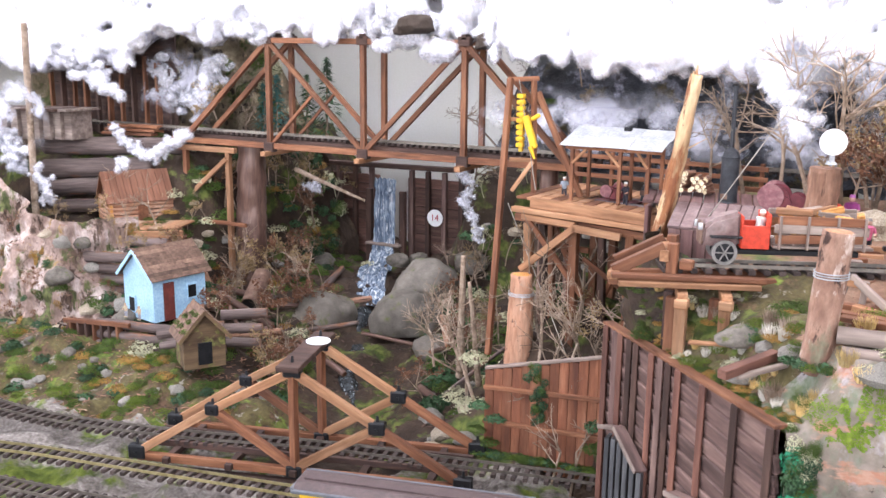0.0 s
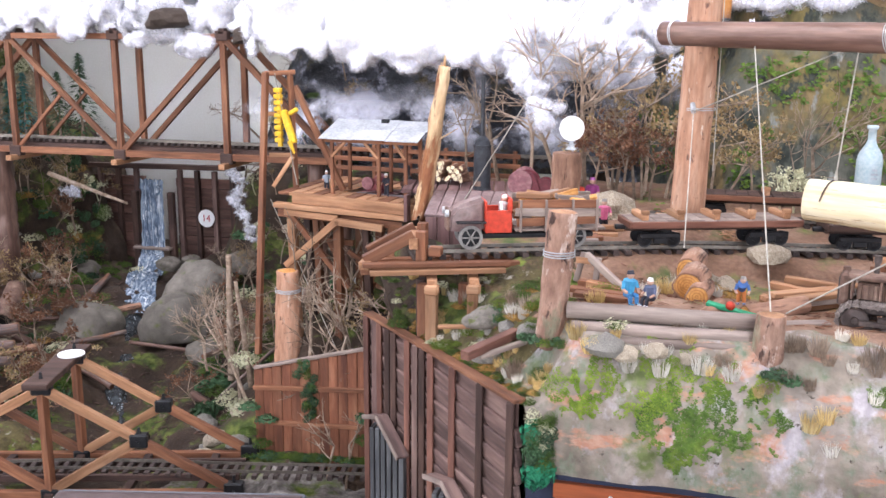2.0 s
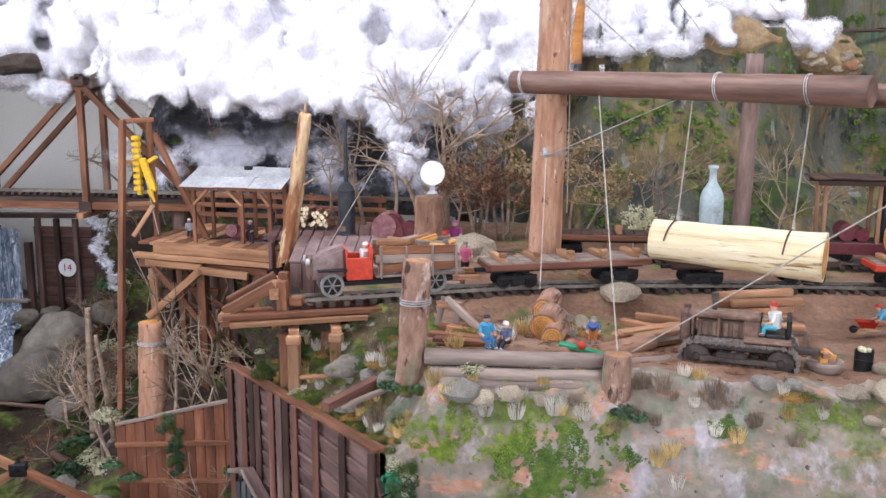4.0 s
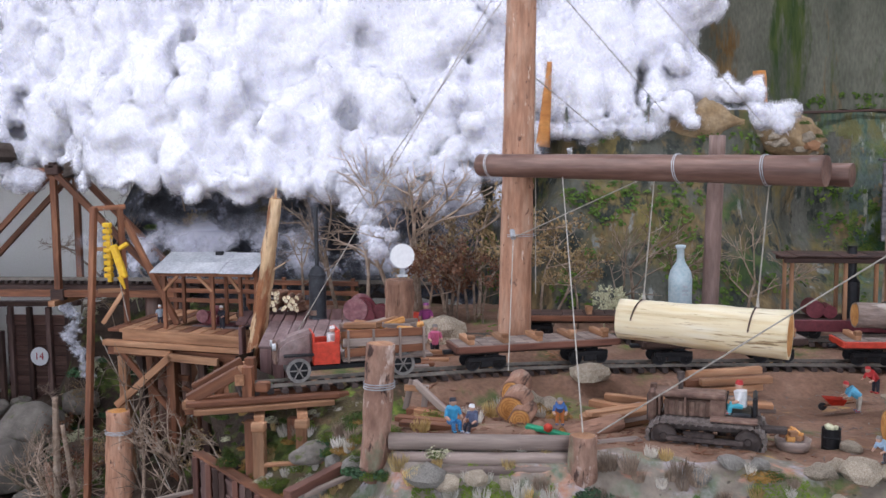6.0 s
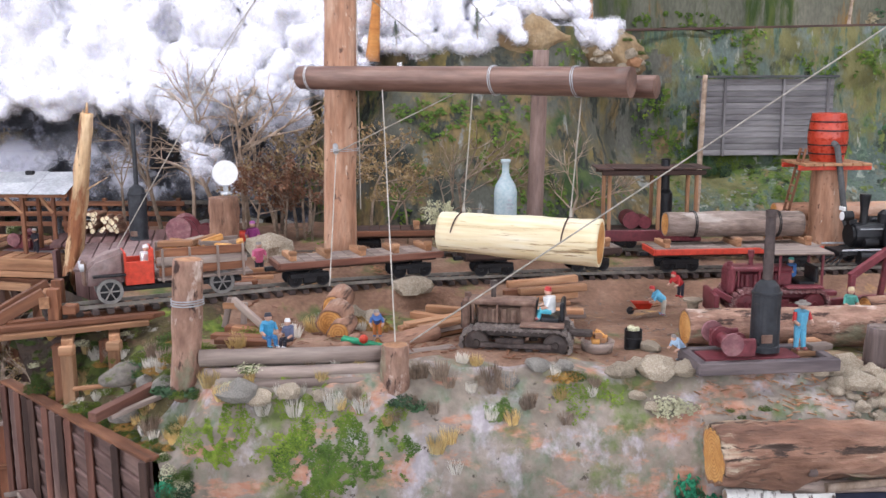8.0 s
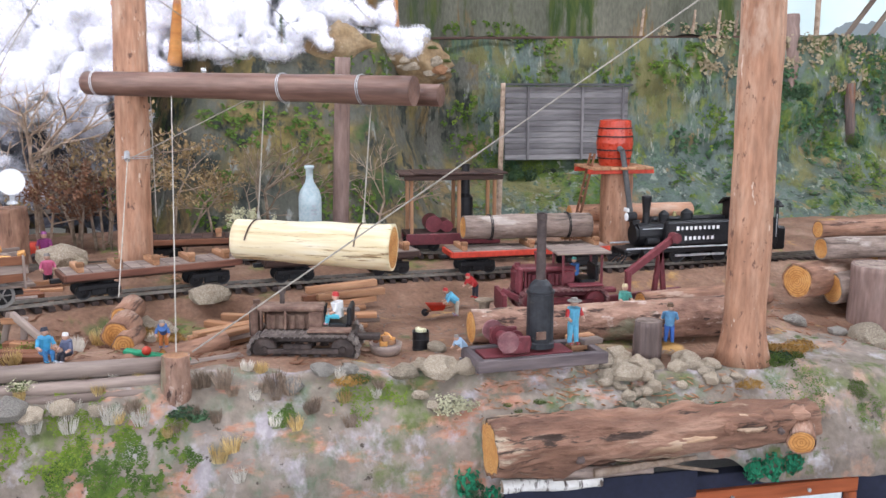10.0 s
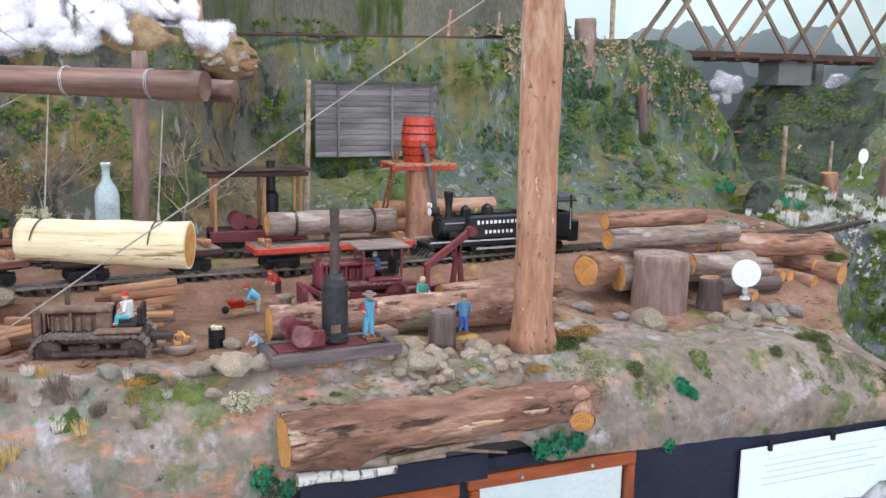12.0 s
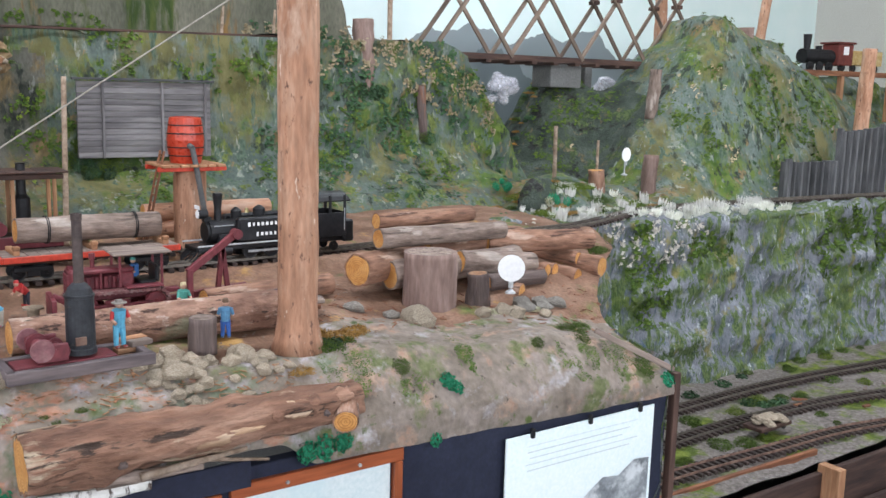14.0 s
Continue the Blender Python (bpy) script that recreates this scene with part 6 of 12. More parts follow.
# ---- water tower ----
def water_tower():
    t = thing("water_tower", "red barrel water tank on a tree trunk with a plank deck", "water tower")
    share("trunk", log_mesh(0.235, 0.046, 0.042, 0.03, 26, 5.0, 0, ("mast", "cut")), t, between((1.478, 0.93, 1.185), (1.478, 0.93, 1.418)))
    for k in range(7):
        bm = bmesh.new()
        box(bm, 0, 0, 0, 0.021, 0.15, 0.007, 0.001)
        part("deck_board", bm, "wood_light", t, "", pose(1.392 + 0.0245 * k, 0.93, 1.4325, 0, 0, random.uniform(-2, 2)))
    for dy in (-0.05, 0.05):
        beam(t, "joist", (1.375, 0.93 + dy, 1.4235), (1.56, 0.93 + dy, 1.4235), 0.012, 0.012, "red")
    bm = bmesh.new()
    lathe(bm, [(0.040, 0), (0.046, 0.03), (0.049, 0.06), (0.046, 0.09), (0.041, 0.12), (0.036, 0.121), (0.036, 0.112)], 28)
    M["barrel_red"] = mat("glossy_barrel_red", [(0.34, 0.03, 0.014), (0.50, 0.055, 0.024)], 20, 0.3, 0.3)
    b = part("barrel", bm, "barrel_red", t, "red painted wooden barrel", pose(1.468, 0.93, 1.4365))
    for z, r in ((0.02, 0.0452), (0.042, 0.0487), (0.078, 0.0487), (0.1, 0.0452)):
        bm = bmesh.new()
        lathe(bm, [(r, -0.0016), (r + 0.001, -0.0016), (r + 0.001, 0.0016), (r, 0.0016)], 28, pose(0, 0, z))
        part("hoop", bm, "iron", b, "thin dark iron hoop")
    lad = new("ladder")
    lad.parent, lad.matrix_basis = t, I4
    for dy in (0, 0.03):
        beam(lad, "stile", (1.345, 0.90 + dy, 1.22), (1.40, 0.90 + dy, 1.47), 0.005, 0.006, "wood")
    for k in range(12):
        f = (k + 0.5) / 12
        beam(lad, "rung", (1.345 + 0.055 * f, 0.90, 1.22 + 0.25 * f), (1.345 + 0.055 * f, 0.93, 1.22 + 0.25 * f), 0.004, 0.004, "wood")
    bm = bmesh.new()
    pts = [(1.462, 0.885, 1.485), (1.466, 0.872, 1.478), (1.472, 0.868, 1.44), (1.48, 0.866, 1.39), (1.488, 0.866, 1.34), (1.498, 0.868, 1.29), (1.515, 0.87, 1.245)]
    for a, c in zip(pts, pts[1:]):
        cyl(bm, a, c, 0.0075, seg=10)
    part("spout_hose", bm, "tyre", t, "thick dark grey hanging hose")


water_tower()
for i, (z, r) in enumerate(((1.245, 0.026), (1.293, 0.024), (1.243, 0.024))):
    log("stacked_log", (1.36 + 0.02 * i, 1.03 + (0.055 if i == 2 else 0), z), (1.80 - 0.05 * i, 1.03 + (0.055 if i == 2 else 0), z), r, r, "reddish barked log stacked behind the water tower", "log", ("mast", "cut"), "logs behind the tower")


# ---- donkey engines ----
M["winch_pink"] = mat("worn_maroon_iron", [(0.14, 0.05, 0.06), (0.24, 0.10, 0.11), (0.32, 0.17, 0.17)], 60, 0.6, 0.4)
M["sled_slate"] = mat("dark_sled_timber", [(0.06, 0.045, 0.05), (0.12, 0.095, 0.10), (0.2, 0.16, 0.16)], 40, 0.8, 0.4, stretch=ALONG)
M["boiler_black"] = overlay(mat("sooty_boiler_paint", [(0.012, 0.013, 0.017), (0.028, 0.030, 0.036), (0.05, 0.052, 0.06)], 24, 0.5, 0.3, metal=0.2), [(0.07, 0.06, 0.055), (0.11, 0.10, 0.09)], 30, 0.62, 0.70, 3.0)
M["stack_rust"] = mat("sooty_brown_stack", [(0.035, 0.026, 0.026), (0.075, 0.055, 0.052), (0.12, 0.09, 0.08)], 30, 0.65, 0.3, metal=0.2)


def donkey(m, label, tall, boiler_r, boiler_h, sled=(0.22, 0.085), sled_mat="maroon", drum_r=0.022, drum_x=-0.055, boiler_x=0.01, taper=True, sledge="sled_slate", stack_r=0.008):
    t = thing("donkey_engine", label, "steam winch", m, "steam winches")
    L, W = sled
    for s in (-1, 1):
        beam(t, "runner", (-L / 2, s * W / 2, 0.010), (L / 2, s * W / 2, 0.010), 0.016, 0.020, sledge)
    beam(t, "cross_beam", (-L / 2 + 0.008, -W / 2, 0.012), (-L / 2 + 0.008, W / 2, 0.012), 0.014, 0.016, sledge)
    beam(t, "cross_beam", (L / 2 - 0.008, -W / 2, 0.012), (L / 2 - 0.008, W / 2, 0.012), 0.014, 0.016, sledge)
    bm = bmesh.new()
    box(bm, -L * 0.08, 0, 0.016, L * 0.68, W * 0.62, 0.008, 0.001)
    part("bed_plate", bm, sled_mat, t)
    bm = bmesh.new()
    top = boiler_h
    prof = [(boiler_r * 1.10, 0.025), (boiler_r * 1.10, 0.034), (boiler_r * 1.02, 0.036), (boiler_r, top * 0.84), (boiler_r * 1.06, top * 0.845), (boiler_r * 1.06, top * 0.875), (boiler_r * 0.96, top * 0.88), (boiler_r * 0.80, top * 0.95), (stack_r * 1.5, top), (stack_r * 1.1, top + 0.002)]
    lathe(bm, prof, 26, pose(boiler_x, 0, 0))
    for q in range(14):
        bmesh.ops.create_icosphere(bm, subdivisions=1, radius=0.0014, matrix=pose(boiler_x + boiler_r * 1.01 * math.cos(q * 0.449), boiler_r * 1.01 * math.sin(q * 0.449), 0.040))
    b = part("boiler", bm, "boiler_black", t, "black riveted boiler")
    bm = bmesh.new()
    lathe(bm, [(stack_r * 1.05, top), (stack_r, tall - 0.012), (stack_r * 1.12, tall - 0.010), (stack_r * 1.12, tall), (stack_r * 0.8, tall), (stack_r * 0.8, tall - 0.02)], 18, pose(boiler_x, 0, 0))
    part("chimney", bm, "stack_rust" if taper else "boiler_black", t, "tall sooty brown stack")
    bm = bmesh.new()
    box(bm, boiler_x - boiler_r * 0.3, -boiler_r - 0.001, 0.05, 0.018, 0.004, 0.014, 0.001)
    part("fire_door", bm, "rust", b)
    for x, r, w in ((drum_x, drum_r, 0.05), (drum_x + drum_r * 1.5, drum_r * 0.72, 0.04), (drum_x + drum_r * 0.6, drum_r * 0.6, 0.062)):
        bm = bmesh.new()
        cyl(bm, (0, -w / 2, 0), (0, w / 2, 0), r * 0.55, seg=18)
        for s in (-1, 1):
            cyl(bm, (0, s * w / 2 - 0.003, 0), (0, s * w / 2 + 0.003, 0), r, seg=22)
        part("drum", bm, sled_mat, t, "", pose(x, -0.005, 0.026 + r))
    for s in (-1, 1):
        bm = bmesh.new()
        box(bm, drum_x + 0.01, s * 0.034, 0.04, 0.05, 0.006, 0.03, 0.002)
        part("bearing_frame", bm, sled_mat, t)
        bm = bmesh.new()
        lathe(bm, [(drum_r * 0.3, -0.003), (drum_r * 1.02, -0.003), (drum_r * 1.02, 0.003), (drum_r * 0.3, 0.003)], 26, pose(drum_x - drum_r * 0.4, s * 0.042, 0.030 + drum_r, 90))
        g = part("gear_wheel", bm, "winch_pink", t, "worn pinkish gear wheel")
        for q in range(5):
            c = Vector((drum_x - drum_r * 0.4, s * 0.042, 0.030 + drum_r))
            d = Vector((math.cos(q * 1.2566), 0, math.sin(q * 1.2566))) * drum_r * 0.95
            beam(g, "spoke", c, c + d, 0.004, 0.005, "winch_pink")
    return t


donkey(pose(0.965, 0.055, 1.176, 0, 0, 3), "black and maroon steam winch on a timber sled", 0.258, 0.0230, 0.142, (0.235, 0.085), sledge="sled_slate", drum_r=0.018)
donkey(pose(-0.20, 1.05, 1.205, 0, 0, 0), "maroon steam winch with a black boiler beside the shed", 0.335, 0.023, 0.175, (0.34, 0.10), drum_x=0.02, boiler_x=-0.105, drum_r=0.032, taper=False, stack_r=0.0055)
donkey(pose(-0.62, 1.17, 1.178, 0, 0, -8), "small maroon winch under the open shed roof", 0.10, 0.016, 0.07, (0.20, 0.08), drum_r=0.018, drum_x=-0.03, boiler_x=0.07, taper=False)


def donkey_shed():
    t = thing("engine_shed_car", "roofed maroon engine car with timber posts on the siding", "rail car", pose(1.02, 0.955, 1.2165, 0, 0, -2))
    beam(t, "side_sill", (-0.125, -0.045, 0.036), (0.125, -0.045, 0.036), 0.010, 0.028, "maroon")
    beam(t, "side_sill", (-0.125, 0.045, 0.036), (0.125, 0.045, 0.036), 0.010, 0.028, "maroon")
    bm = bmesh.new()
    box(bm, 0, 0, 0.047, 0.25, 0.086, 0.008, 0.001)
    part("deck", bm, "wood_dark", t)
    for x, k in ((-0.11, "wood_light"), (0.015, "wood_light"), (0.11, "wood_light")):
        for y in (-0.04, 0.04):
            beam(t, "post", (x, y, 0.05), (x, y, 0.19), 0.009, 0.009, k)
    for y in (-0.05, 0.05):
        beam(t, "roof_beam", (-0.13, y, 0.196), (0.13, y, 0.196), 0.010, 0.012, "wood_dark")
    for k in range(8):
        bm = bmesh.new()
        box(bm, 0, 0, 0, 0.034, 0.13, 0.004, 0.001)
        part("roof_board", bm, "wood_dark", t, "", pose(-0.122 + 0.035 * k, 0, 0.206 + random.uniform(0, 0.002)))
    bm = bmesh.new()
    lathe(bm, [(0.02, 0.051), (0.02, 0.14), (0.012, 0.15), (0.011, 0.225), (0.013, 0.227)], 20, pose(0.04, 0, 0))
    part("boiler", bm, "iron", t, "black boiler and stack")
    for x, r in ((-0.05, 0.022), (-0.015, 0.016)):
        bm = bmesh.new()
        cyl(bm, (x, -0.03, 0.051 + r), (x, 0.03, 0.051 + r), r, seg=20)
        part("drum", bm, "maroon", t)
    bogie(t, -0.08), bogie(t, 0.08)


donkey_shed()


# ---- rail truck ----
M["wheel_grey"] = mat("dull_grey_wheel", [(0.15, 0.14, 0.135), (0.27, 0.255, 0.24)], 40, 0.7, 0.2)


def rail_truck():
    t = thing("rail_truck", "old red-cab truck on rail wheels loaded with split wood", "truck", pose(-0.094, 0.463, ZR + 0.015, 0, 0, 22) @ Matrix.Scale(0.92, 4))
    bm = bmesh.new()
    box(bm, 0.015, 0, 0.028, 0.29, 0.05, 0.012, 0.002)
    part("chassis", bm, "iron", t)
    bm = bmesh.new()
    prof = [(-0.172, 0.040), (-0.168, 0.078), (-0.150, 0.096), (-0.085, 0.116), (-0.085, 0.035)]
    rows = []
    for s in (-1, 1):
        rows.append([bm.verts.new((x, s * (0.031 - 0.008 * smooth01(0.07, 0.12, z)), z)) for x, z in prof])
        bm.faces.new(rows[-1])
    for i in range(5):
        bm.faces.new((rows[0][i], rows[0][(i + 1) % 5], rows[1][(i + 1) % 5], rows[1][i]))
    bmesh.ops.bevel(bm, geom=list(bm.edges), offset=0.009, segments=4, affect="EDGES")
    M["hood"] = mat("dull_hood", [(0.11, 0.055, 0.05), (0.19, 0.125, 0.115), (0.26, 0.20, 0.19)], 20, 0.6, 0.3)
    part("hood", bm, "hood", t, "dull grey-red hood")
    bm = bmesh.new()
    box(bm, -0.168, 0, 0.065, 0.008, 0.046, 0.05, 0.003)
    part("radiator", bm, "rust", t)
    cab = new("cab")
    cab.parent, cab.matrix_basis = t, I4
    bm = bmesh.new()
    for s in (-1, 1):
        box(bm, -0.058, s * 0.036, 0.062, 0.058, 0.004, 0.05, 0.001)
        box(bm, -0.034, s * 0.036, 0.096, 0.01, 0.004, 0.03, 0.001)
    box(bm, -0.03, 0, 0.075, 0.004, 0.072, 0.075, 0.001)
    box(bm, -0.086, 0, 0.072, 0.004, 0.072, 0.07, 0.001)
    part("cab_body", bm, "red", cab, "bright red open cab")
    bm = bmesh.new()
    box(bm, -0.05, 0, 0.055, 0.03, 0.06, 0.016, 0.004)
    part("seat", bm, "iron", cab)
    for i in range(9):
        bm = bmesh.new()
        box(bm, 0.08, 0, 0.044, 0.205, 0.0085, 0.006, 0.001)
        part("bed_board", bm, "wood_grey", t, "", pose(0, -0.04 + 0.01 * i, 0))
    for s in (-1, 1):
        for z in (0.062, 0.082, 0.102):
            beam(t, "side_board", (-0.018 + random.uniform(-0.006, 0.004), s * 0.046, z + random.uniform(-0.003, 0.003)), (0.165 + random.uniform(-0.012, 0.006), s * 0.046, z + random.uniform(-0.004, 0.004)), 0.005, 0.0185, random.choice(["wood_light", "wood_grey", "wood_light", "wood"]))
        for x in (-0.012, 0.045, 0.105, 0.16):
            beam(t, "stake", (x, s * 0.050, 0.04), (x, s * 0.050, 0.112), 0.005, 0.008, "wood_grey")
    for s in (-1, 1):
        for x in (-0.12, 0.115):
            w = wheel(t, (x, s * 0.030, 0.0265), 0.0265, 0.004, "iron", "wheel", "grey-rimmed spoked wheel")
            bm = bmesh.new()
            lathe(bm, [(0.0205, -0.007), (0.0268, -0.006), (0.0268, 0.006), (0.0205, 0.007), (0.0205, -0.006)], 24, pose(0, 0, 0, 90))
            part("tyre", bm, "wheel_grey", w, "grey worn tyre")
            for q in range(6):
                d = Vector((math.cos(q * 1.0472), 0, math.sin(q * 1.0472))) * 0.021
                beam(w, "spoke", Vector((0, s * 0.006, 0)), Vector((0, s * 0.006, 0)) + d, 0.0028, 0.003, "wheel_grey")
        bm = bmesh.new()
        box(bm, -0.12, s * 0.040, 0.062, 0.066, 0.018, 0.004, 0.001)
        part("fender", bm, "iron", t)
        bm = bmesh.new()
        cyl(bm, (-0.176, s * 0.022, 0.08), (-0.168, s * 0.022, 0.08), 0.008, seg=14)
        part("headlight", bm, "steel", t)
    # load of split wood
    for i in range(34):
        bm = bmesh.new()
        L = random.uniform(0.05, 0.09)
        box(bm, 0, 0, 0, L, random.uniform(0.012, 0.02), random.uniform(0.010, 0.016), 0.002)
        part("split_log", bm, random.choice(["wood_light", "wood_grey", "wood_light", "cut"]), t, "", pose(random.uniform(0.02, 0.14), random.uniform(-0.034, 0.034), 0.058 + 0.0018 * i + random.uniform(0, 0.004), random.uniform(-12, 12), random.uniform(-12, 12), random.uniform(-30, 30)))


rail_truck()


# ---- crawler tractor ----
def crawler(m, label, body, track_mat, engine="rust", canopy=False, shoe="track_shoe"):
    t = thing("crawler_tractor", label, "tractor", m, "crawler tractors")
    for s in (-1, 1):
        tr = new("crawler_track")
        tr.parent, tr.matrix_basis = t, pose(0, s * 0.043, 0)
        # closed loop of shoes round two wheels
        r, L = 0.0250, 0.136
        pts, per = [], 2 * L + 2 * math.pi * r
        n = 40
        for i in range(n):
            d = per * i / n
            if d < L:
                pts.append((-L / 2 + d, 2 * r + 0.003, 0))
            elif d < L + math.pi * r:
                a = (d - L) / r
                pts.append((L / 2 + math.sin(a) * (r + 0.0015), r + 0.0015 + math.cos(a) * (r + 0.0015), math.degrees(a)))
            elif d < 2 * L + math.pi * r:
                pts.append((L / 2 - (d - L - math.pi * r), 0.0, 180))
            else:
                a = (d - 2 * L - math.pi * r) / r
                pts.append((-L / 2 - math.sin(a) * (r + 0.0015), r + 0.0015 - math.cos(a) * (r + 0.0015), 180 + math.degrees(a)))
        bm = bmesh.new()
        for x, z, a in pts:
            box(bm, x, 0, z + 0.002, per / n * 0.92, 0.028, 0.005, 0, Euler((0, radians(a), 0)).to_matrix())
            box(bm, x, 0, z + 0.002, 0.002, 0.028, 0.009, 0, Euler((0, radians(a), 0)).to_matrix())
        part("track_belt", bm, shoe, tr, "worn grey-brown track shoes")
        for x in (-L / 2, L / 2):
            wheel(tr, (x, 0, r + 0.003), r - 0.004, 0.008, track_mat, "sprocket")
        for k in range(5):
            wheel(tr, (-0.046 + 0.023 * k, s * 0.002, 0.012), 0.008, 0.006, track_mat, "roller")
        bm = bmesh.new()
        box(bm, 0, s * 0.006, 0.0255, 0.125, 0.010, 0.010, 0.002)
        box(bm, -0.01, s * 0.007, 0.034, 0.05, 0.008, 0.010, 0.002)
        part("track_frame", bm, track_mat, tr)
    bm = bmesh.new()
    box(bm, 0.01, 0, 0.045, 0.16, 0.052, 0.022, 0.003)
    part("chassis", bm, track_mat, t)
    bm = bmesh.new()
    box(bm, -0.028, 0, 0.093, 0.120, 0.044, 0.010, 0.003)
    part("hood", bm, body, t)
    for s in (-1, 1):
        for x in (-0.078, -0.035):
            beam(t, "hood_post", (x, s * 0.020, 0.057), (x, s * 0.020, 0.090), 0.004, 0.009, body)
    bm = bmesh.new()
    box(bm, 0.018, 0, 0.0725, 0.026, 0.044, 0.032, 0.003)
    part("cowl", bm, body, t)
    bm = bmesh.new()
    box(bm, -0.090, 0, 0.070, 0.014, 0.052, 0.060, 0.005)
    cyl(bm, (-0.090, 0, 0.098), (-0.090, 0, 0.106), 0.006, seg=10)
    rad = part("radiator", bm, body, t)
    for k in range(6):
        beam(rad, "grille_bar", (-0.098, -0.018 + 0.0072 * k, 0.046), (-0.098, -0.018 + 0.0072 * k, 0.090), 0.003, 0.0035, track_mat)
    bm = bmesh.new()
    box(bm, -0.03, 0, 0.068, 0.082, 0.026, 0.030, 0.002)
    for k in range(4):
        cyl(bm, (-0.058 + 0.017 * k, -0.016, 0.058), (-0.058 + 0.017 * k, -0.016, 0.082), 0.0055, seg=8)
        cyl(bm, (-0.058 + 0.017 * k, -0.010, 0.076), (-0.058 + 0.017 * k, -0.020, 0.080), 0.003, seg=6)
    part("engine_block", bm, engine, t)
    bm = bmesh.new()
    cyl(bm, (-0.045, 0.006, 0.096), (-0.045, 0.006, 0.126), 0.0045, seg=10)
    cyl(bm, (-0.045, 0.006, 0.116), (-0.045, 0.006, 0.128), 0.0065, seg=10)
    part("exhaust", bm, track_mat, t)
    bm = bmesh.new()
    box(bm, 0.058, 0, 0.064, 0.032, 0.06, 0.012, 0.002)
    box(bm, 0.078, 0, 0.082, 0.008, 0.06, 0.034, 0.003)
    part("seat", bm, "iron", t)
    for s in (-1, 1):
        bm = bmesh.new()
        box(bm, 0.045, s * 0.043, 0.062, 0.075, 0.03, 0.004, 0.001)
        part("fender", bm, body, t)
    for y in (-0.012, 0.0, 0.012):
        bm = bmesh.new()
        cyl(bm, (0.028, y, 0.06), (0.034, y, 0.098), 0.0015, seg=6)
        part("lever", bm, "iron", t)
    bm = bmesh.new()
    box(bm, 0.105, 0, 0.04, 0.05, 0.02, 0.010, 0.002)
    part("drawbar", bm, track_mat, t)
    if canopy:
        for x in (0.0, 0.085):
            for y in (-0.035, 0.035):
                beam(t, "canopy_post", (x, y, 0.06), (x, y, 0.125), 0.005, 0.005, body)
        bm = bmesh.new()
        box(bm, 0.045, 0, 0.128, 0.12, 0.085, 0.005, 0.002)
        part("canopy", bm, "wood_grey", t, "grey roof board")
    return t


M["track_shoe"] = mat("scuffed_track_shoe", [(0.10, 0.08, 0.072), (0.20, 0.165, 0.15), (0.31, 0.265, 0.24)], 60, 0.6, 0.4, metal=0.3)
M["track_steel"] = mat("dull_track_steel", [(0.03, 0.022, 0.021), (0.07, 0.053, 0.048), (0.13, 0.10, 0.09)], 50, 0.6, 0.4, metal=0.3)
M["maroon_worn"] = mat("scuffed_maroon", [(0.13, 0.04, 0.045), (0.22, 0.09, 0.09), (0.34, 0.24, 0.23)], 60, 0.6, 0.3)
crawler(pose(0.585, 0.188, 1.166, 0, 0, -13), "rusty brown crawler tractor with a figurine at its seat", "rust", "track_steel")
crawler(pose(1.135, 0.42, 1.172, 0, 0, -2), "maroon crawler tractor with a grey canopy", "maroon", "maroon", "maroon", True, "maroon_worn")


def loader_frame():
    t = thing("log_arch", "maroon steel logging arch with a raised jib", "log arch", pose(1.26, 0.40, 1.175))
    beam(t, "tow_beam", (-0.02, 0, 0.02), (0.16, 0.02, 0.028), 0.012, 0.014, "maroon")
    beam(t, "upright", (0.012, -0.035, 0.0), (0.012, -0.035, 0.085), 0.011, 0.013, "maroon")
    beam(t, "jib", (0.008, -0.035, 0.08), (0.12, -0.02, 0.152), 0.012, 0.015, "maroon")
    for x in (0.075, 0.105):
        beam(t, "leg", (x, -0.02, 0.0), (0.09, -0.02, 0.125), 0.009, 0.011, "maroon")
    beam(t, "skid", (0.05, -0.035, 0.005), (0.15, -0.02, 0.005), 0.02, 0.012, "maroon")
    bm = bmesh.new()
    cyl(bm, (0.122, -0.032, 0.152), (0.122, -0.008, 0.152), 0.011, seg=16)
    part("sheave", bm, "maroon", t)
    b = thing("dozer_blade", "maroon blade and push frame beside the tractor", "blade", pose(1.03, 0.40, 1.18))
    beam(b, "push_arm", (-0.025, 0.0, 0.045), (0.05, -0.03, 0.004), 0.010, 0.012, "maroon")
    beam(b, "blade", (-0.03, -0.04, 0.02), (-0.02, 0.06, 0.02), 0.010, 0.045, "maroon")


loader_frame()

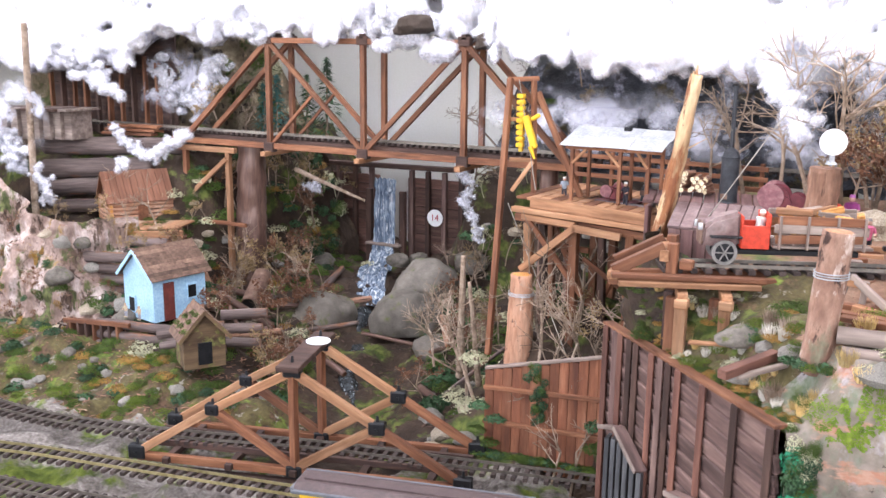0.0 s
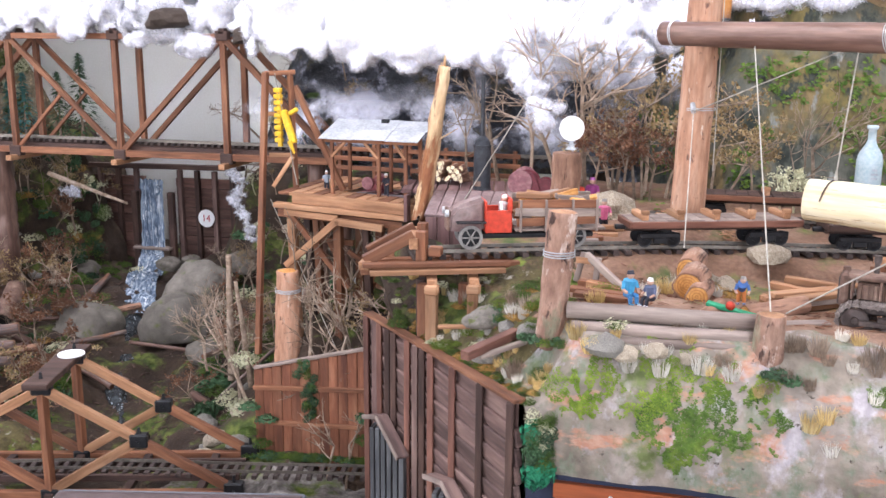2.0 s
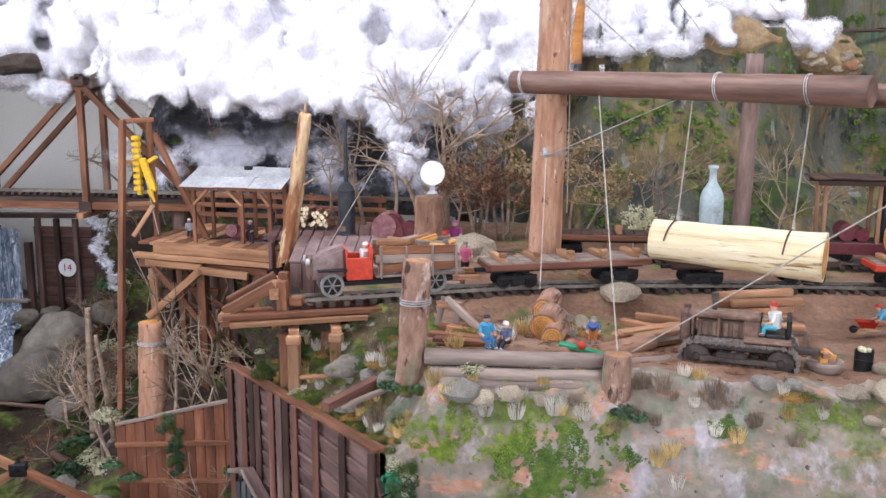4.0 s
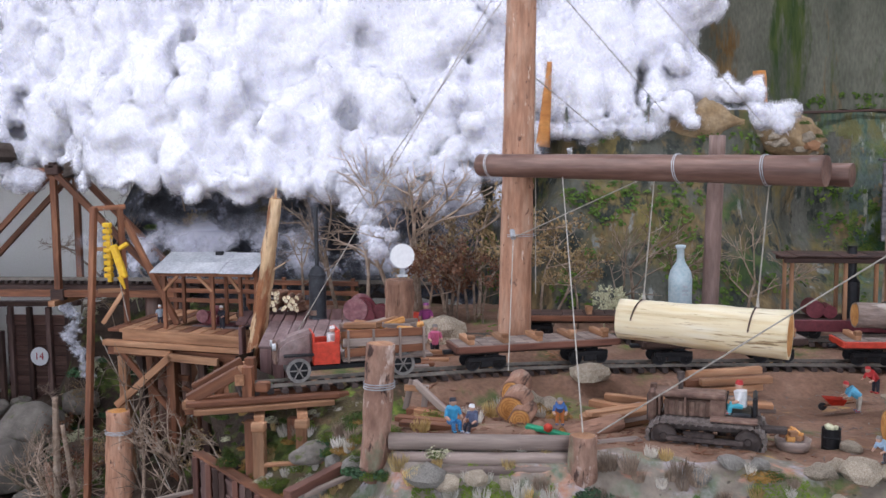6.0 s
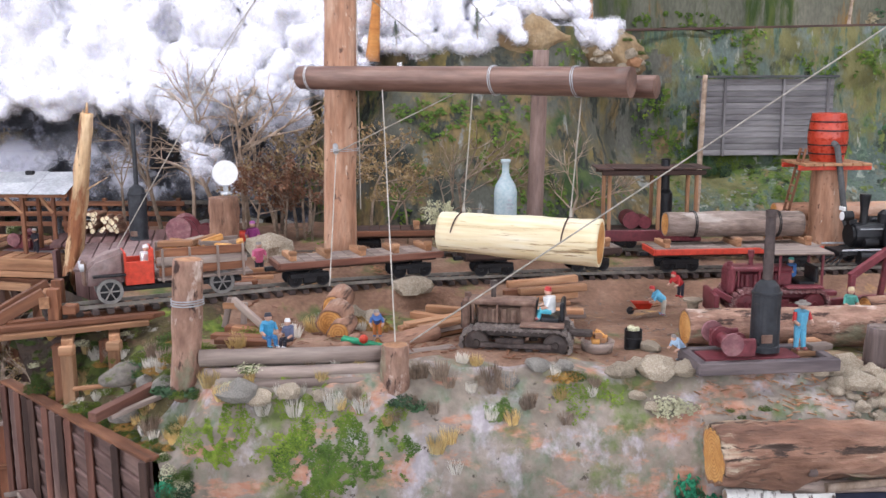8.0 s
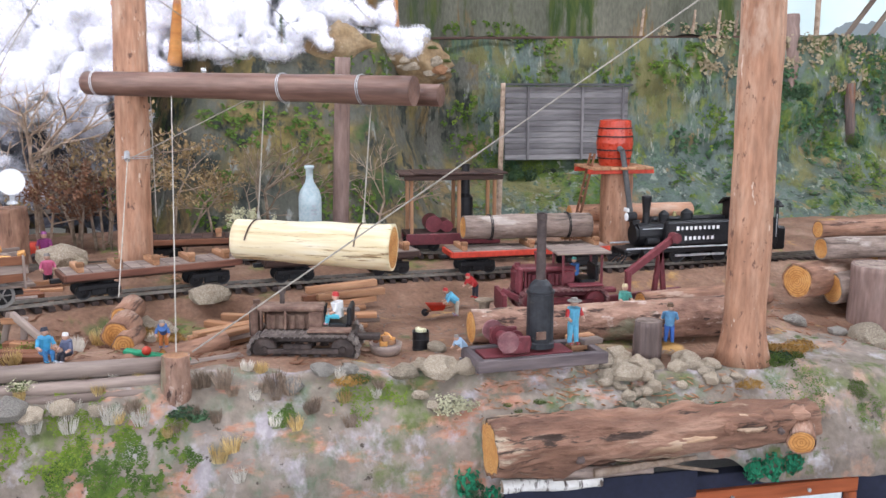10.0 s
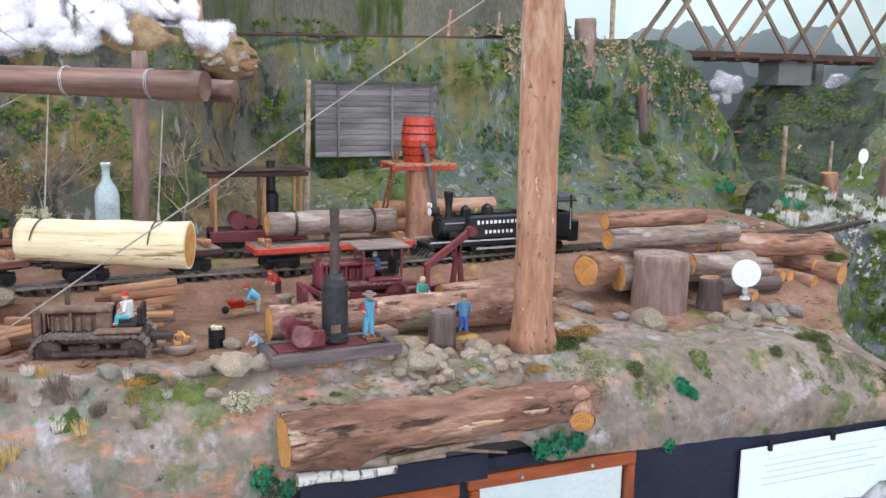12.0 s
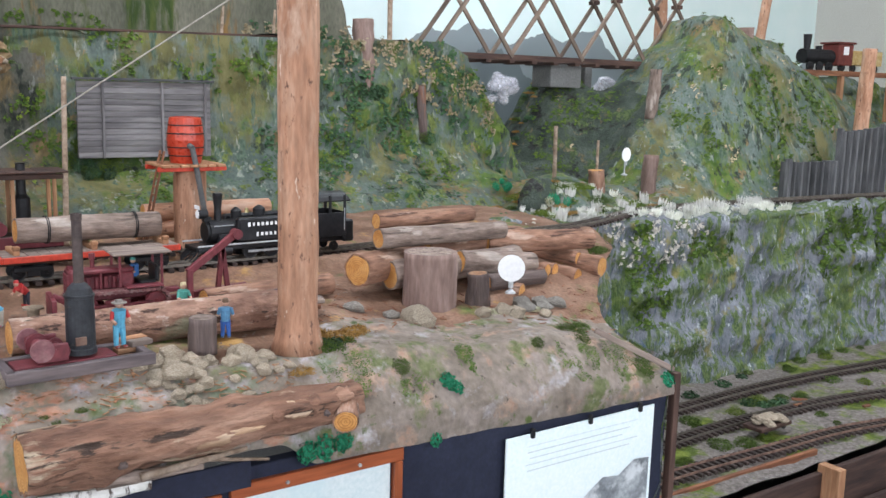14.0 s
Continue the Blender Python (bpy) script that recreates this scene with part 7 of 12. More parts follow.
# ---- logs of the camp ----
log("upright_stump", (0.027, 0.07, 1.135), (0.041, 0.07, 1.364), 0.0250, 0.0228, "tall upright barked stump bound with wire", "stump", ("bark_scaly", "wood_light"), rough=0.07, step=0.012, seg=30)
ring_wrap(bpy.data.objects["upright_stump"], (0.163, 0, 0), (1, 0, 0.06), 0.0258, 3, "steel", wire=0.0011)
log("cut_stump", (0.367, 0.03, 1.145), (0.368, 0.03, 1.229), 0.0235, 0.0215, "short sawn stump holding a rigging cord", "stump", ("bark_scaly", "wood_light"), rough=0.06, step=0.01, seg=28)
for i, (a, b, r) in enumerate((((0.055, 0.055, 1.205), (0.350, 0.06, 1.206), 0.0140), ((0.065, 0.038, 1.181), (0.345, 0.048, 1.184), 0.0115), ((0.06, 0.085, 1.19), (0.350, 0.09, 1.185), 0.014), ((0.10, 0.03, 1.165), (0.34, 0.035, 1.168), 0.0095))):
    log("grey_pole", a, b, r, r * 0.95, "smooth weathered grey pole laid as a low barrier", "log", ("wood_grey", "wood_grey"), "grey poles", rough=0.02)
log("long_log", (0.892, 0.215, 1.198), (1.46, 0.235, 1.188), 0.0335, 0.042, "long barked log with a yellow sawn end behind the winch", "log", ("bark_scaly", "cut"), rough=0.04, seg=30)
log("small_stump", (1.207, 0.12, 1.15), (1.207, 0.12, 1.219), 0.026, 0.0245, "small weathered sawn stump", "stump", ("bark_mauve", "wood_grey"), rough=0.06, step=0.01, seg=26)
M["peeling_bark"] = overlay(overlay(mat("peeling_red_bark", [(0.10, 0.05, 0.034), (0.24, 0.125, 0.082), (0.40, 0.245, 0.175)], 22, 0.85, 1.0, bump_d=0.010, stretch=(0.25, 1, 1), fine=80),
                                    [(0.30, 0.22, 0.15), (0.42, 0.33, 0.24)], 20, 0.55, 0.60, 5.0, (0.16, 1, 1)), [(0.035, 0.02, 0.014), (0.07, 0.042, 0.03)], 30, 0.58, 0.62, 9.0, (0.18, 1, 1))
log("bank_log", (0.848, -0.085, 1.078), (1.425, -0.075, 1.083), 0.048, 0.034, "large rough log with peeling bark on the bank", "log", ("peeling_bark", "cut"), rough=0.13, step=0.008, seg=48)
log("sawn_limb", (1.402, -0.075, 1.078), (1.374, -0.128, 1.062), 0.026, 0.0235, "orange sawn stub of a limb on the bank log", "log stub", ("bark", "cut"), rough=0.05, step=0.008)
def bark_scars(ob):
    """Bare wood scars and knots set into a log's near side."""
    L = (Vector((1.425, -0.075, 1.083)) - Vector((0.848, -0.085, 1.078))).length
    M["bare_wood"] = overlay(mat("bare_scarred_wood", [(0.24, 0.13, 0.08), (0.42, 0.27, 0.17), (0.60, 0.45, 0.33)], 26, 0.7, 0.8, stretch=(0.3, 1, 1), bump_d=0.004), [(0.16, 0.08, 0.045), (0.26, 0.14, 0.08)], 30, 0.58, 0.63, 4.0, (0.25, 1, 1))
    for f, ang, sx, sz, k in ((0.76, 24, 0.030, 0.016, "bare_wood"), (0.50, -14, 0.055, 0.010, "bare_wood"), (0.58, -4, 0.04, 0.005, "bare_wood"),  (0.24, -20, 0.008, 0.007, "bark_mauve"), (0.86, -6, 0.007, 0.006, "bark_mauve"), (0.70, 18, 0.012, 0.012, "peeling_bark"), (0.82, 30, 0.016, 0.014, "peeling_bark"), (0.93, 40, 0.018, 0.014, "peeling_bark")):
        r = lerp(0.048, 0.034, f)
        a = radians(ang)
        bm = bmesh.new()
        bmesh.ops.create_icosphere(bm, subdivisions=3, radius=1.0)
        for v in bm.verts:
            q = 1 + 0.35 * noise.noise(v.co * 1.7 + Vector((f * 40, 0, 0))) + 0.12 * noise.noise(v.co * 5)
            v.co = Vector((v.co.x * sx * q, v.co.y * (0.0035 if k == "bare_wood" else 0.007) * q, v.co.z * sz * q * (1 + 0.6 * noise.noise(Vector((v.co.x * 4, f * 9, 0))))))
        part("bark_scar" if k == "bare_wood" else "knot", bm, k, ob, "", Matrix.Translation((f * L, -math.cos(a) * r * 0.97, math.sin(a) * r * 0.97)) @ pose(0, 0, 0, -ang, 0, 0), True)


bark_scars(bpy.data.objects["bank_log"])
log("birch_stick", (0.87, -0.085, 1.012), (1.04, -0.085, 1.006), 0.0105, 0.009, "white birch stick under the bank log", "stick", ("birch", "twig"), rough=0.14, step=0.006)
log("dead_stick", (0.955, -0.085, 1.026), (1.125, -0.09, 1.024), 0.011, 0.009, "rough brown stick under the bank log", "stick", ("bark_grey", "twig"), rough=0.1, step=0.006)
log("big_stump", (1.862, 0.335, 1.09), (1.862, 0.335, 1.258), 0.068, 0.065, "broad weathered stump with a hollow top", "stump", ("post_mauve", "bark_grey"), rough=0.025, step=0.012, seg=36)
log("small_stump", (1.985, 0.30, 1.10), (1.98, 0.30, 1.20), 0.032, 0.026, "short split stump beside the broad one", "stump", ("bark_mauve", "wood_light"), rough=0.12, step=0.01)
PILE = (((1.695, 0.40, 1.215), (2.0, 0.52, 1.205), 0.040, "bark", "reddish"), ((1.785, 0.40, 1.195), (2.21, 0.43, 1.20), 0.036, "bark_grey", "grey"), ((1.770, 0.43, 1.282), (2.175, 0.45, 1.276), 0.025, "bark_grey", "mottled grey"),
        ((1.79, 0.475, 1.318), (2.09, 0.48, 1.32), 0.021, "bark", "reddish"), ((2.15, 0.50, 1.235), (2.53, 0.48, 1.222), 0.032, "bark", "reddish"), ((1.95, 0.50, 1.235), (2.3, 0.53, 1.235), 0.036, "bark", "dark"),
        ((1.99, 0.395, 1.212), (2.245, 0.405, 1.186), 0.031, "bark_grey", "pale grey"), ((2.06, 0.37, 1.155), (2.27, 0.39, 1.150), 0.024, "bark_mauve", "grey"), ((2.16, 0.34, 1.125), (2.08, 0.50, 1.13), 0.022, "bark", "brown"))
for a, b, r, k, word in PILE:
    log("piled_log", a, b, r, r * 0.94, word + " barked log with a sawn end in the pile", "log", (k, "cut"), "log pile", rough=0.05, step=0.012, seg=26)
log("lying_log", (1.30, 0.36, 1.19), (1.62, 0.40, 1.19), 0.026, 0.026, "barked log lying beside the track", "log", ("bark", "cut"))
for a, b, r in (((0.245, 0.30, 1.195), (0.262, 0.36, 1.205), 0.028), ((0.245, 0.40, 1.20), (0.26, 0.47, 1.21), 0.026), ((0.275, 0.125, 1.185), (0.30, 0.19, 1.19), 0.017), ((0.34, 0.16, 1.187), (0.44, 0.23, 1.195), 0.017)):
    log("short_log", a, b, r, r * 0.95, "short barked log with an orange sawn face", "log", ("bark", "cut"), "short logs of the camp", rough=0.05)
log("snag", (-0.462, 0.950, 1.085), (-0.386, 0.950, 1.568), 0.0225, 0.0155, "tall leaning yellow-brown snag with a broken top", "dead tree", ("mast", "cut"), rough=0.14, step=0.012, seg=24)
M["snag"] = overlay(overlay(mat("peeled_yellow_snag", [(0.26, 0.15, 0.075), (0.52, 0.35, 0.20), (0.68, 0.52, 0.34)], 26, 0.8, 0.8, stretch=(0.22, 1, 1), bump_d=0.005), [(0.20, 0.07, 0.03), (0.30, 0.12, 0.05)], 14, 0.56, 0.62, 6.0, (0.25, 1, 1)), [(0.08, 0.04, 0.025), (0.13, 0.07, 0.04)], 60, 0.60, 0.64, 16.0, (0.2, 1, 1))
bpy.data.objects["snag"].data.materials[0] = M["snag"]
for a, b, r in (((0.44, 0.010, 0.0), (0.515, 0.013, 0.006), 0.0075), ((0.44, -0.008, 0.004), (0.497, -0.012, 0.006), 0.006), ((0.30, 0.0, -0.014), (0.335, 0.028, -0.055), 0.0028), ((0.12, 0.01, 0.016), (0.135, 0.03, 0.036), 0.003)):
    bm = bmesh.new()
    cyl(bm, a, b, r, r * 0.3, 7)
    part("splinter" if r > 0.005 else "branch_stub", bm, "snag", bpy.data.objects["snag"])
log("trestle_stump", (-0.862, 0.985, 0.66), (-0.858, 0.99, 0.985), 0.042, 0.031, "upright reddish stump below the platform bound with wire", "stump", ("mast", "cut"), rough=0.07, step=0.015, seg=26)
ring_wrap(bpy.data.objects["trestle_stump"], (0.27, 0, 0), (1, 0, 0), 0.036, 3, "steel")
log("sign_stump", (-0.07, 0.965, 1.185), (-0.068, 0.965, 1.355), 0.040, 0.036, "dark rough stump behind the truck", "stump", ("bark", "bark"), rough=0.12, step=0.012)

# ---- cords ----
cord((0.238, 0.70, 1.485), (0.584, 0.41, 1.664))
cord((0.238, 0.70, 1.485), (0.235, 0.45, 1.235))
cord((0.368, 0.045, 1.228), (0.345, 0.58, 1.640))
cord((0.392, 0.06, 1.224), (1.62, 0.01, 2.05), 0.0013, label="long pale rigging cord rising past the front mast")
cord((-0.302, 0.80, 1.237), (0.262, 0.765, 2.15))
cord((-0.16, 0.80, 1.53), (0.268, 0.765, 2.1))
cord((-0.94, 1.12, 1.545), (-0.86, 1.08, 1.22))
cord((-0.955, 1.1, 1.17), (-0.70, 0.95, 0.78))
cord((0.275, 0.765, 2.12), (0.659, 1.40, 1.797))
cord((0.275, 0.765, 1.86), (0.50, 1.40, 1.72))
cord((0.275, 0.765, 2.35), (1.0, 1.5, 1.72))
cord((0.288, 0.755, 1.95), (0.288, 0.755, 1.35))

# hillside pole and weathered board panel
log("thin_pole", (1.20, 1.13, 1.19), (1.211, 1.13, 1.655), 0.008, 0.0065, "thin pale bare pole by the hillside", "pole", ("twig", "twig"), rough=0.05)
M["panel_slate"] = mat("slate_grey_board", [(0.08, 0.075, 0.08), (0.15, 0.14, 0.145), (0.22, 0.21, 0.21)], 40, 0.85, 0.5, stretch=ALONG, vary=0.2)
t = thing("board_panel", "slate grey weathered plank panel set into the hillside", "panel")
for k in range(13):
    beam(t, "plank", (1.365, 1.645 + random.uniform(-0.002, 0.002), 1.405 + 0.0192 * k), (1.81, 1.645, 1.405 + 0.0192 * k), 0.010, 0.0186, "panel_slate")
for x in (1.445, 1.64, 1.79):
    beam(t, "batten", (x, 1.635, 1.395), (x, 1.635, 1.645), 0.008, 0.010, "panel_slate")
beam(t, "cap", (1.35, 1.635, 1.652), (1.82, 1.635, 1.652), 0.02, 0.008, "wood_slate")


# ---- bottle ----
def bottle():
    t = thing("glass_bottle", "cloudy pale blue glass bottle standing behind the hanging log", "bottle", pose(0.653, 0.99, 1.205))
    M["glass"] = mat("cloudy_glass", [(0.50, 0.62, 0.66), (0.64, 0.74, 0.78)], 10, 0.12, 0.0)
    M["glass"].node_tree.nodes["Principled BSDF"].inputs["Transmission Weight"].default_value = 0.35
    bm = bmesh.new()
    lathe(bm, [(0.025, 0), (0.030, 0.004), (0.030, 0.155), (0.026, 0.172), (0.012, 0.195), (0.0095, 0.205), (0.0095, 0.228), (0.013, 0.230), (0.013, 0.238), (0.006, 0.239)], 28)
    part("body", bm, "glass", t, smooth=True)
    bm = bmesh.new()
    for z, w in ((0.125, 0.02), (0.135, 0.014), (0.115, 0.016)):
        box(bm, 0.008, -0.0302, z, w * 0.8, 0.001, 0.005)
    part("label_bar", bm, "ink", t, "dark unreadable label marks")


bottle()


# ---- figurines: one plain mesh each ----
TONE = {}


def tone(c):
    if c not in TONE:
        TONE[c] = mat("figurine_paint", [tuple(v * 0.8 for v in c), c], 60, 0.6, 0.1, vary=0.05)
    return TONE[c]


SKIN = (0.50, 0.30, 0.22)


def figurine(m, shirt, trousers, hat, label, h=0.078, stance="stand", brim=False, bib=False):
    bm = bmesh.new()
    s = h / 0.078
    hip = 0.036 if stance != "sit" else 0.014
    lean = radians({"stand": 3, "bend": 55, "sit": 8}[stance])
    top = Vector((0, -math.sin(lean) * 0.026, hip + math.cos(lean) * 0.026))
    for sx in (-1, 1):
        if stance == "sit":
            cyl(bm, (sx * 0.005, 0, hip), (sx * 0.006, -0.02, hip + 0.001), 0.0052, 0.0042, 8, 1)
            cyl(bm, (sx * 0.006, -0.02, hip), (sx * 0.006, -0.022, 0.0), 0.0042, 0.0035, 8, 1)
        else:
            cyl(bm, (sx * 0.0065, -0.001, 0.003), (sx * 0.0045, 0, hip), 0.0036, 0.0056, 8, 1)
        box(bm, sx * 0.0065, -0.004 if stance != "sit" else -0.025, 0.002, 0.006, 0.012, 0.004, 0.001, None, 2)
        sh = top + Vector((sx * 0.0105, 0, -0.002))
        el = sh + Vector((sx * 0.004, -0.004, -0.013))
        ha = el + Vector((-sx * 0.003, -0.010, -0.004))
        cyl(bm, sh, el, 0.0038, 0.003, 8, 0)
        cyl(bm, el, ha, 0.003, 0.0026, 8, 3)
    cyl(bm, (0, 0, hip - 0.002), top, 0.0085, 0.0112, 12, 1 if bib else 0)
    hc = top + Vector((0, -math.sin(lean) * 0.008 - 0.001, 0.009))
    bmesh.ops.create_uvsphere(bm, u_segments=12, v_segments=8, radius=0.0066, matrix=Matrix.Translation(hc))
    for f in bm.faces:
        if (f.calc_center_median() - hc).length < 0.0075:
            f.material_index = 3
    cyl(bm, hc + Vector((0, 0, 0.002)), hc + Vector((0, 0.001, 0.0085)), 0.007, 0.005, 12, 2)
    if brim:
        cyl(bm, hc + Vector((0, 0, 0.0025)), hc + Vector((0, 0, 0.004)), 0.0125, 0.012, 16, 2)
    bmesh.ops.scale(bm, vec=(s, s, s), verts=bm.verts)
    return solid("figurine", bm, [tone(shirt), tone(trousers), tone(hat), tone(SKIN)], label, "figurine", m, "painted figurines")


BLUE, SKY_B, RED_C, WHITE_C, DARK, GREY_C, GREEN_C, PINK = (0.05, 0.16, 0.42), (0.12, 0.42, 0.62), (0.45, 0.03, 0.03), (0.72, 0.72, 0.72), (0.03, 0.03, 0.045), (0.25, 0.22, 0.2), (0.08, 0.32, 0.27), (0.7, 0.16, 0.3)
for x, y, z, yaw, sh, tr, ha, st, h, br, word in (
        (1.043, 0.075, 1.196, 8, RED_C, SKY_B, GREY_C, "stand", 0.083, True, "painted figurine in pale blue overalls and a grey hat"),
        (1.26, 0.14, 1.168, 150, (0.10, 0.25, 0.42), (0.05, 0.14, 0.45), (0.12, 0.07, 0.04), "stand", 0.075, False, "painted figurine in blue overalls beside a stump"),
        (1.225, 0.275, 1.18, 10, GREEN_C, GREEN_C, (0.6, 0.5, 0.3), "stand", 0.074, False, "painted figurine in green behind the long log"),
        (0.918, 0.44, 1.166, -95, SKY_B, (0.5, 0.45, 0.38), RED_C, "bend", 0.068, False, "painted figurine in blue pushing a wheelbarrow"),
        (0.640, 0.172, 1.230, -95, WHITE_C, (0.1, 0.5, 0.62), RED_C, "sit", 0.078, False, "painted figurine in white sitting on the tractor"),
        (0.145, 0.185, 1.190, 30, (0.06, 0.34, 0.58), (0.05, 0.2, 0.42), DARK, "sit", 0.078, False, "painted figurine in bright blue sitting among logs"),
        (0.185, 0.175, 1.190, -40, (0.1, 0.12, 0.2), DARK, WHITE_C, "sit", 0.066, False, "painted figurine with a white cap sitting among logs"),
        (0.335, 0.225, 1.190, 0, (0.05, 0.12, 0.32), (0.5, 0.16, 0.04), GREY_C, "bend", 0.062, False, "painted figurine in dark blue and orange stooping"),
        (0.052, 0.735, 1.196, 20, PINK, DARK, GREY_C, "stand", 0.082, False, "painted figurine in a pink shirt beside a boulder"),
        (-0.131, 0.446, ZR + 0.070, 70, WHITE_C, WHITE_C, WHITE_C, "sit", 0.072, False, "painted figurine in white driving the rail truck"),
        (1.175, 0.42, 1.238, -80, BLUE, BLUE, GREEN_C, "sit", 0.066, False, "painted figurine in blue driving the maroon tractor"),
        (0.985, 0.545, 1.178, -60, RED_C, DARK, RED_C, "bend", 0.066, False, "painted figurine in red stooping by the track"),
        (-0.80, 1.16, 1.193, 20, (0.35, 0.42, 0.5), DARK, WHITE_C, "stand", 0.06, False, "painted figurine in grey on the platform"),
        (-0.60, 1.12, 1.19, -30, DARK, DARK, WHITE_C, "stand", 0.068, False, "painted dark figurine under the shed roof"),
        (0.0, 0.99, 1.20, 0, (0.3, 0.05, 0.2), DARK, (0.35, 0.1, 0.3), "stand", 0.09, False, "painted figurine in purple by the dark stump"),
        (0.852, 0.10, 1.172, -60, (0.3, 0.42, 0.55), (0.3, 0.42, 0.55), GREY_C, "bend", 0.055, False, "painted figurine in pale blue stooping by the winch")):
    figurine(pose(x, y, z, 0, 0, yaw), sh, tr, ha, word, h, st, br, br)


# ---- small camp things ----
def wheelbarrow():
    t = thing("wheelbarrow", "small red wheelbarrow on the camp dirt", "wheelbarrow", pose(0.872, 0.437, 1.168, 0, 0, 0))
    bm = bmesh.new()
    lo = [bm.verts.new(p) for p in ((-0.010, -0.008, 0.012), (0.014, -0.008, 0.012), (0.014, 0.008, 0.012), (-0.010, 0.008, 0.012))]
    hi = [bm.verts.new(p) for p in ((-0.022, -0.014, 0.026), (0.018, -0.014, 0.024), (0.018, 0.014, 0.024), (-0.022, 0.014, 0.026))]
    bm.faces.new(lo)
    for i in range(4):
        bm.faces.new((lo[i], lo[(i + 1) % 4], hi[(i + 1) % 4], hi[i]))
    bmesh.ops.solidify(bm, geom=bm.faces[:], thickness=0.0012)
    part("tray", bm, "red", t)
    wheel(t, (-0.024, 0, 0.008), 0.008, 0.003)
    for s in (-1, 1):
        beam(t, "handle", (-0.022, s * 0.004, 0.010), (0.036, s * 0.009, 0.020), 0.0025, 0.0025, "wood")


wheelbarrow()


def barrel_drum():
    t = thing("oil_drum", "black ribbed drum heaped with pale green lumps", "drum", pose(0.79, 0.184, 1.157))
    bm = bmesh.new()
    lathe(bm, [(0.0155, 0), (0.0165, 0.001), (0.0155, 0.003), (0.0155, 0.015), (0.0165, 0.0165), (0.0155, 0.018), (0.0155, 0.032), (0.0165, 0.0335), (0.0155, 0.035), (0.0155, 0.046), (0.0165, 0.048), (0.014, 0.048), (0.014, 0.044)], 22)
    part("shell", bm, "iron", t)
    bm = bmesh.new()
    for k in range(8):
        bmesh.ops.create_icosphere(bm, subdivisions=1, radius=0.005, matrix=pose(random.uniform(-0.008, 0.008), random.uniform(-0.008, 0.008), 0.048 + random.uniform(0, 0.003)))
    part("filling", bm, "lichen", t, "pale green lumps")


barrel_drum()
t = thing("wash_table", "small round pale table", "table", pose(0.975, 0.43, 1.168))
bm = bmesh.new()
lathe(bm, [(0.012, 0.0), (0.010, 0.004), (0.012, 0.026), (0.020, 0.028), (0.020, 0.032), (0.001, 0.032)], 22)
part("pedestal_top", bm, "rock_pale", t)


def saw_bench():
    t = thing("saw_bench", "green painted plank bench with a red fitting", "bench", pose(0.33, 0.145, 1.166, 0, 0, -12))
    beam(t, "top", (-0.055, 0, 0.040), (0.055, 0, 0.022), 0.018, 0.006, "teal")
    for x in (-0.05, 0.05):
        beam(t, "leg", (x, 0, 0.0), (x, 0, 0.035 if x < 0 else 0.02), 0.006, 0.006, "wood")
    bm = bmesh.new()
    bmesh.ops.create_icosphere(bm, subdivisions=2, radius=0.008, matrix=pose(-0.015, -0.008, 0.042))
    part("fitting", bm, "red", t)


saw_bench()


def plank_stack(x, y, z, L, yaw, n, label, k="wood_light", spread=0.03):
    for i in range(n):
        bm = bmesh.new()
        box(bm, 0, 0, 0, L * random.uniform(0.8, 1.1), 0.022, 0.009, 0.0012)
        solid("plank", bm, random.choice([k, k, "wood_grey"]), label, "plank", pose(x + random.uniform(-0.015, 0.015), y + (i % 3) * spread, z + 0.0095 * (i // 3) + 0.0045, 0, 0, yaw + random.uniform(-6, 6)), "loose planks")


plank_stack(0.62, 0.36, 1.176, 0.20, -3, 9, "pale sawn plank in a loose stack")
plank_stack(0.45, 0.27, 1.176, 0.14, 32, 8, "rough sawn plank lying in the camp")
plank_stack(0.42, 0.14, 1.170, 0.12, 20, 4, "dark offcut plank lying in the dirt", "wood")
plank_stack(0.10, 0.22, 1.172, 0.10, -10, 5, "reddish offcut plank by the stump", "wood")
plank_stack(1.46, 0.26, 1.175, 0.16, -8, 6, "brown sawn plank behind the front mast", "wood")
plank_stack(0.02, 0.60, 1.192, 0.07, 15, 6, "short brown timber stacked by the track", "wood")
plank_stack(1.075, 0.075, 1.186, 0.05, 10, 4, "pale pallet board under the figurine")


# ---- where the ground lies ----
from mathutils.bvhtree import BVHTree


def tree_of(*names):
    V, F = [], []
    for nm in names:
        me = bpy.data.objects[nm].data
        o = len(V)
        V += [v.co.copy() for v in me.vertices]
        F += [tuple(o + i for i in p.vertices) for p in me.polygons]
    return BVHTree.FromPolygons(V, F)


GROUND = tree_of("ground_camp", "ground_gorge", "plaster_cliff", "ground_lower", "cliff_lower", "hill_right", "hillside", "hillside_upper", "earth_face", "bank_end")
FACES = tree_of("hillside", "hill_right", "cliff_lower", "hillside_upper", "ground_camp", "plaster_cliff")


def ground(x, y, top=1.45):
    hit = GROUND.ray_cast(Vector((x, y, top)), Vector((0, 0, -1)))
    return hit[0].z if hit[0] else 1.15


def face(x, z, y0=-0.5):
    """The first point of the painted faces behind (x, z), and its normal."""
    hit = FACES.ray_cast(Vector((x, y0, z)), Vector((0, 1, 0)))
    return (hit[0], hit[1]) if hit[0] else (None, None)


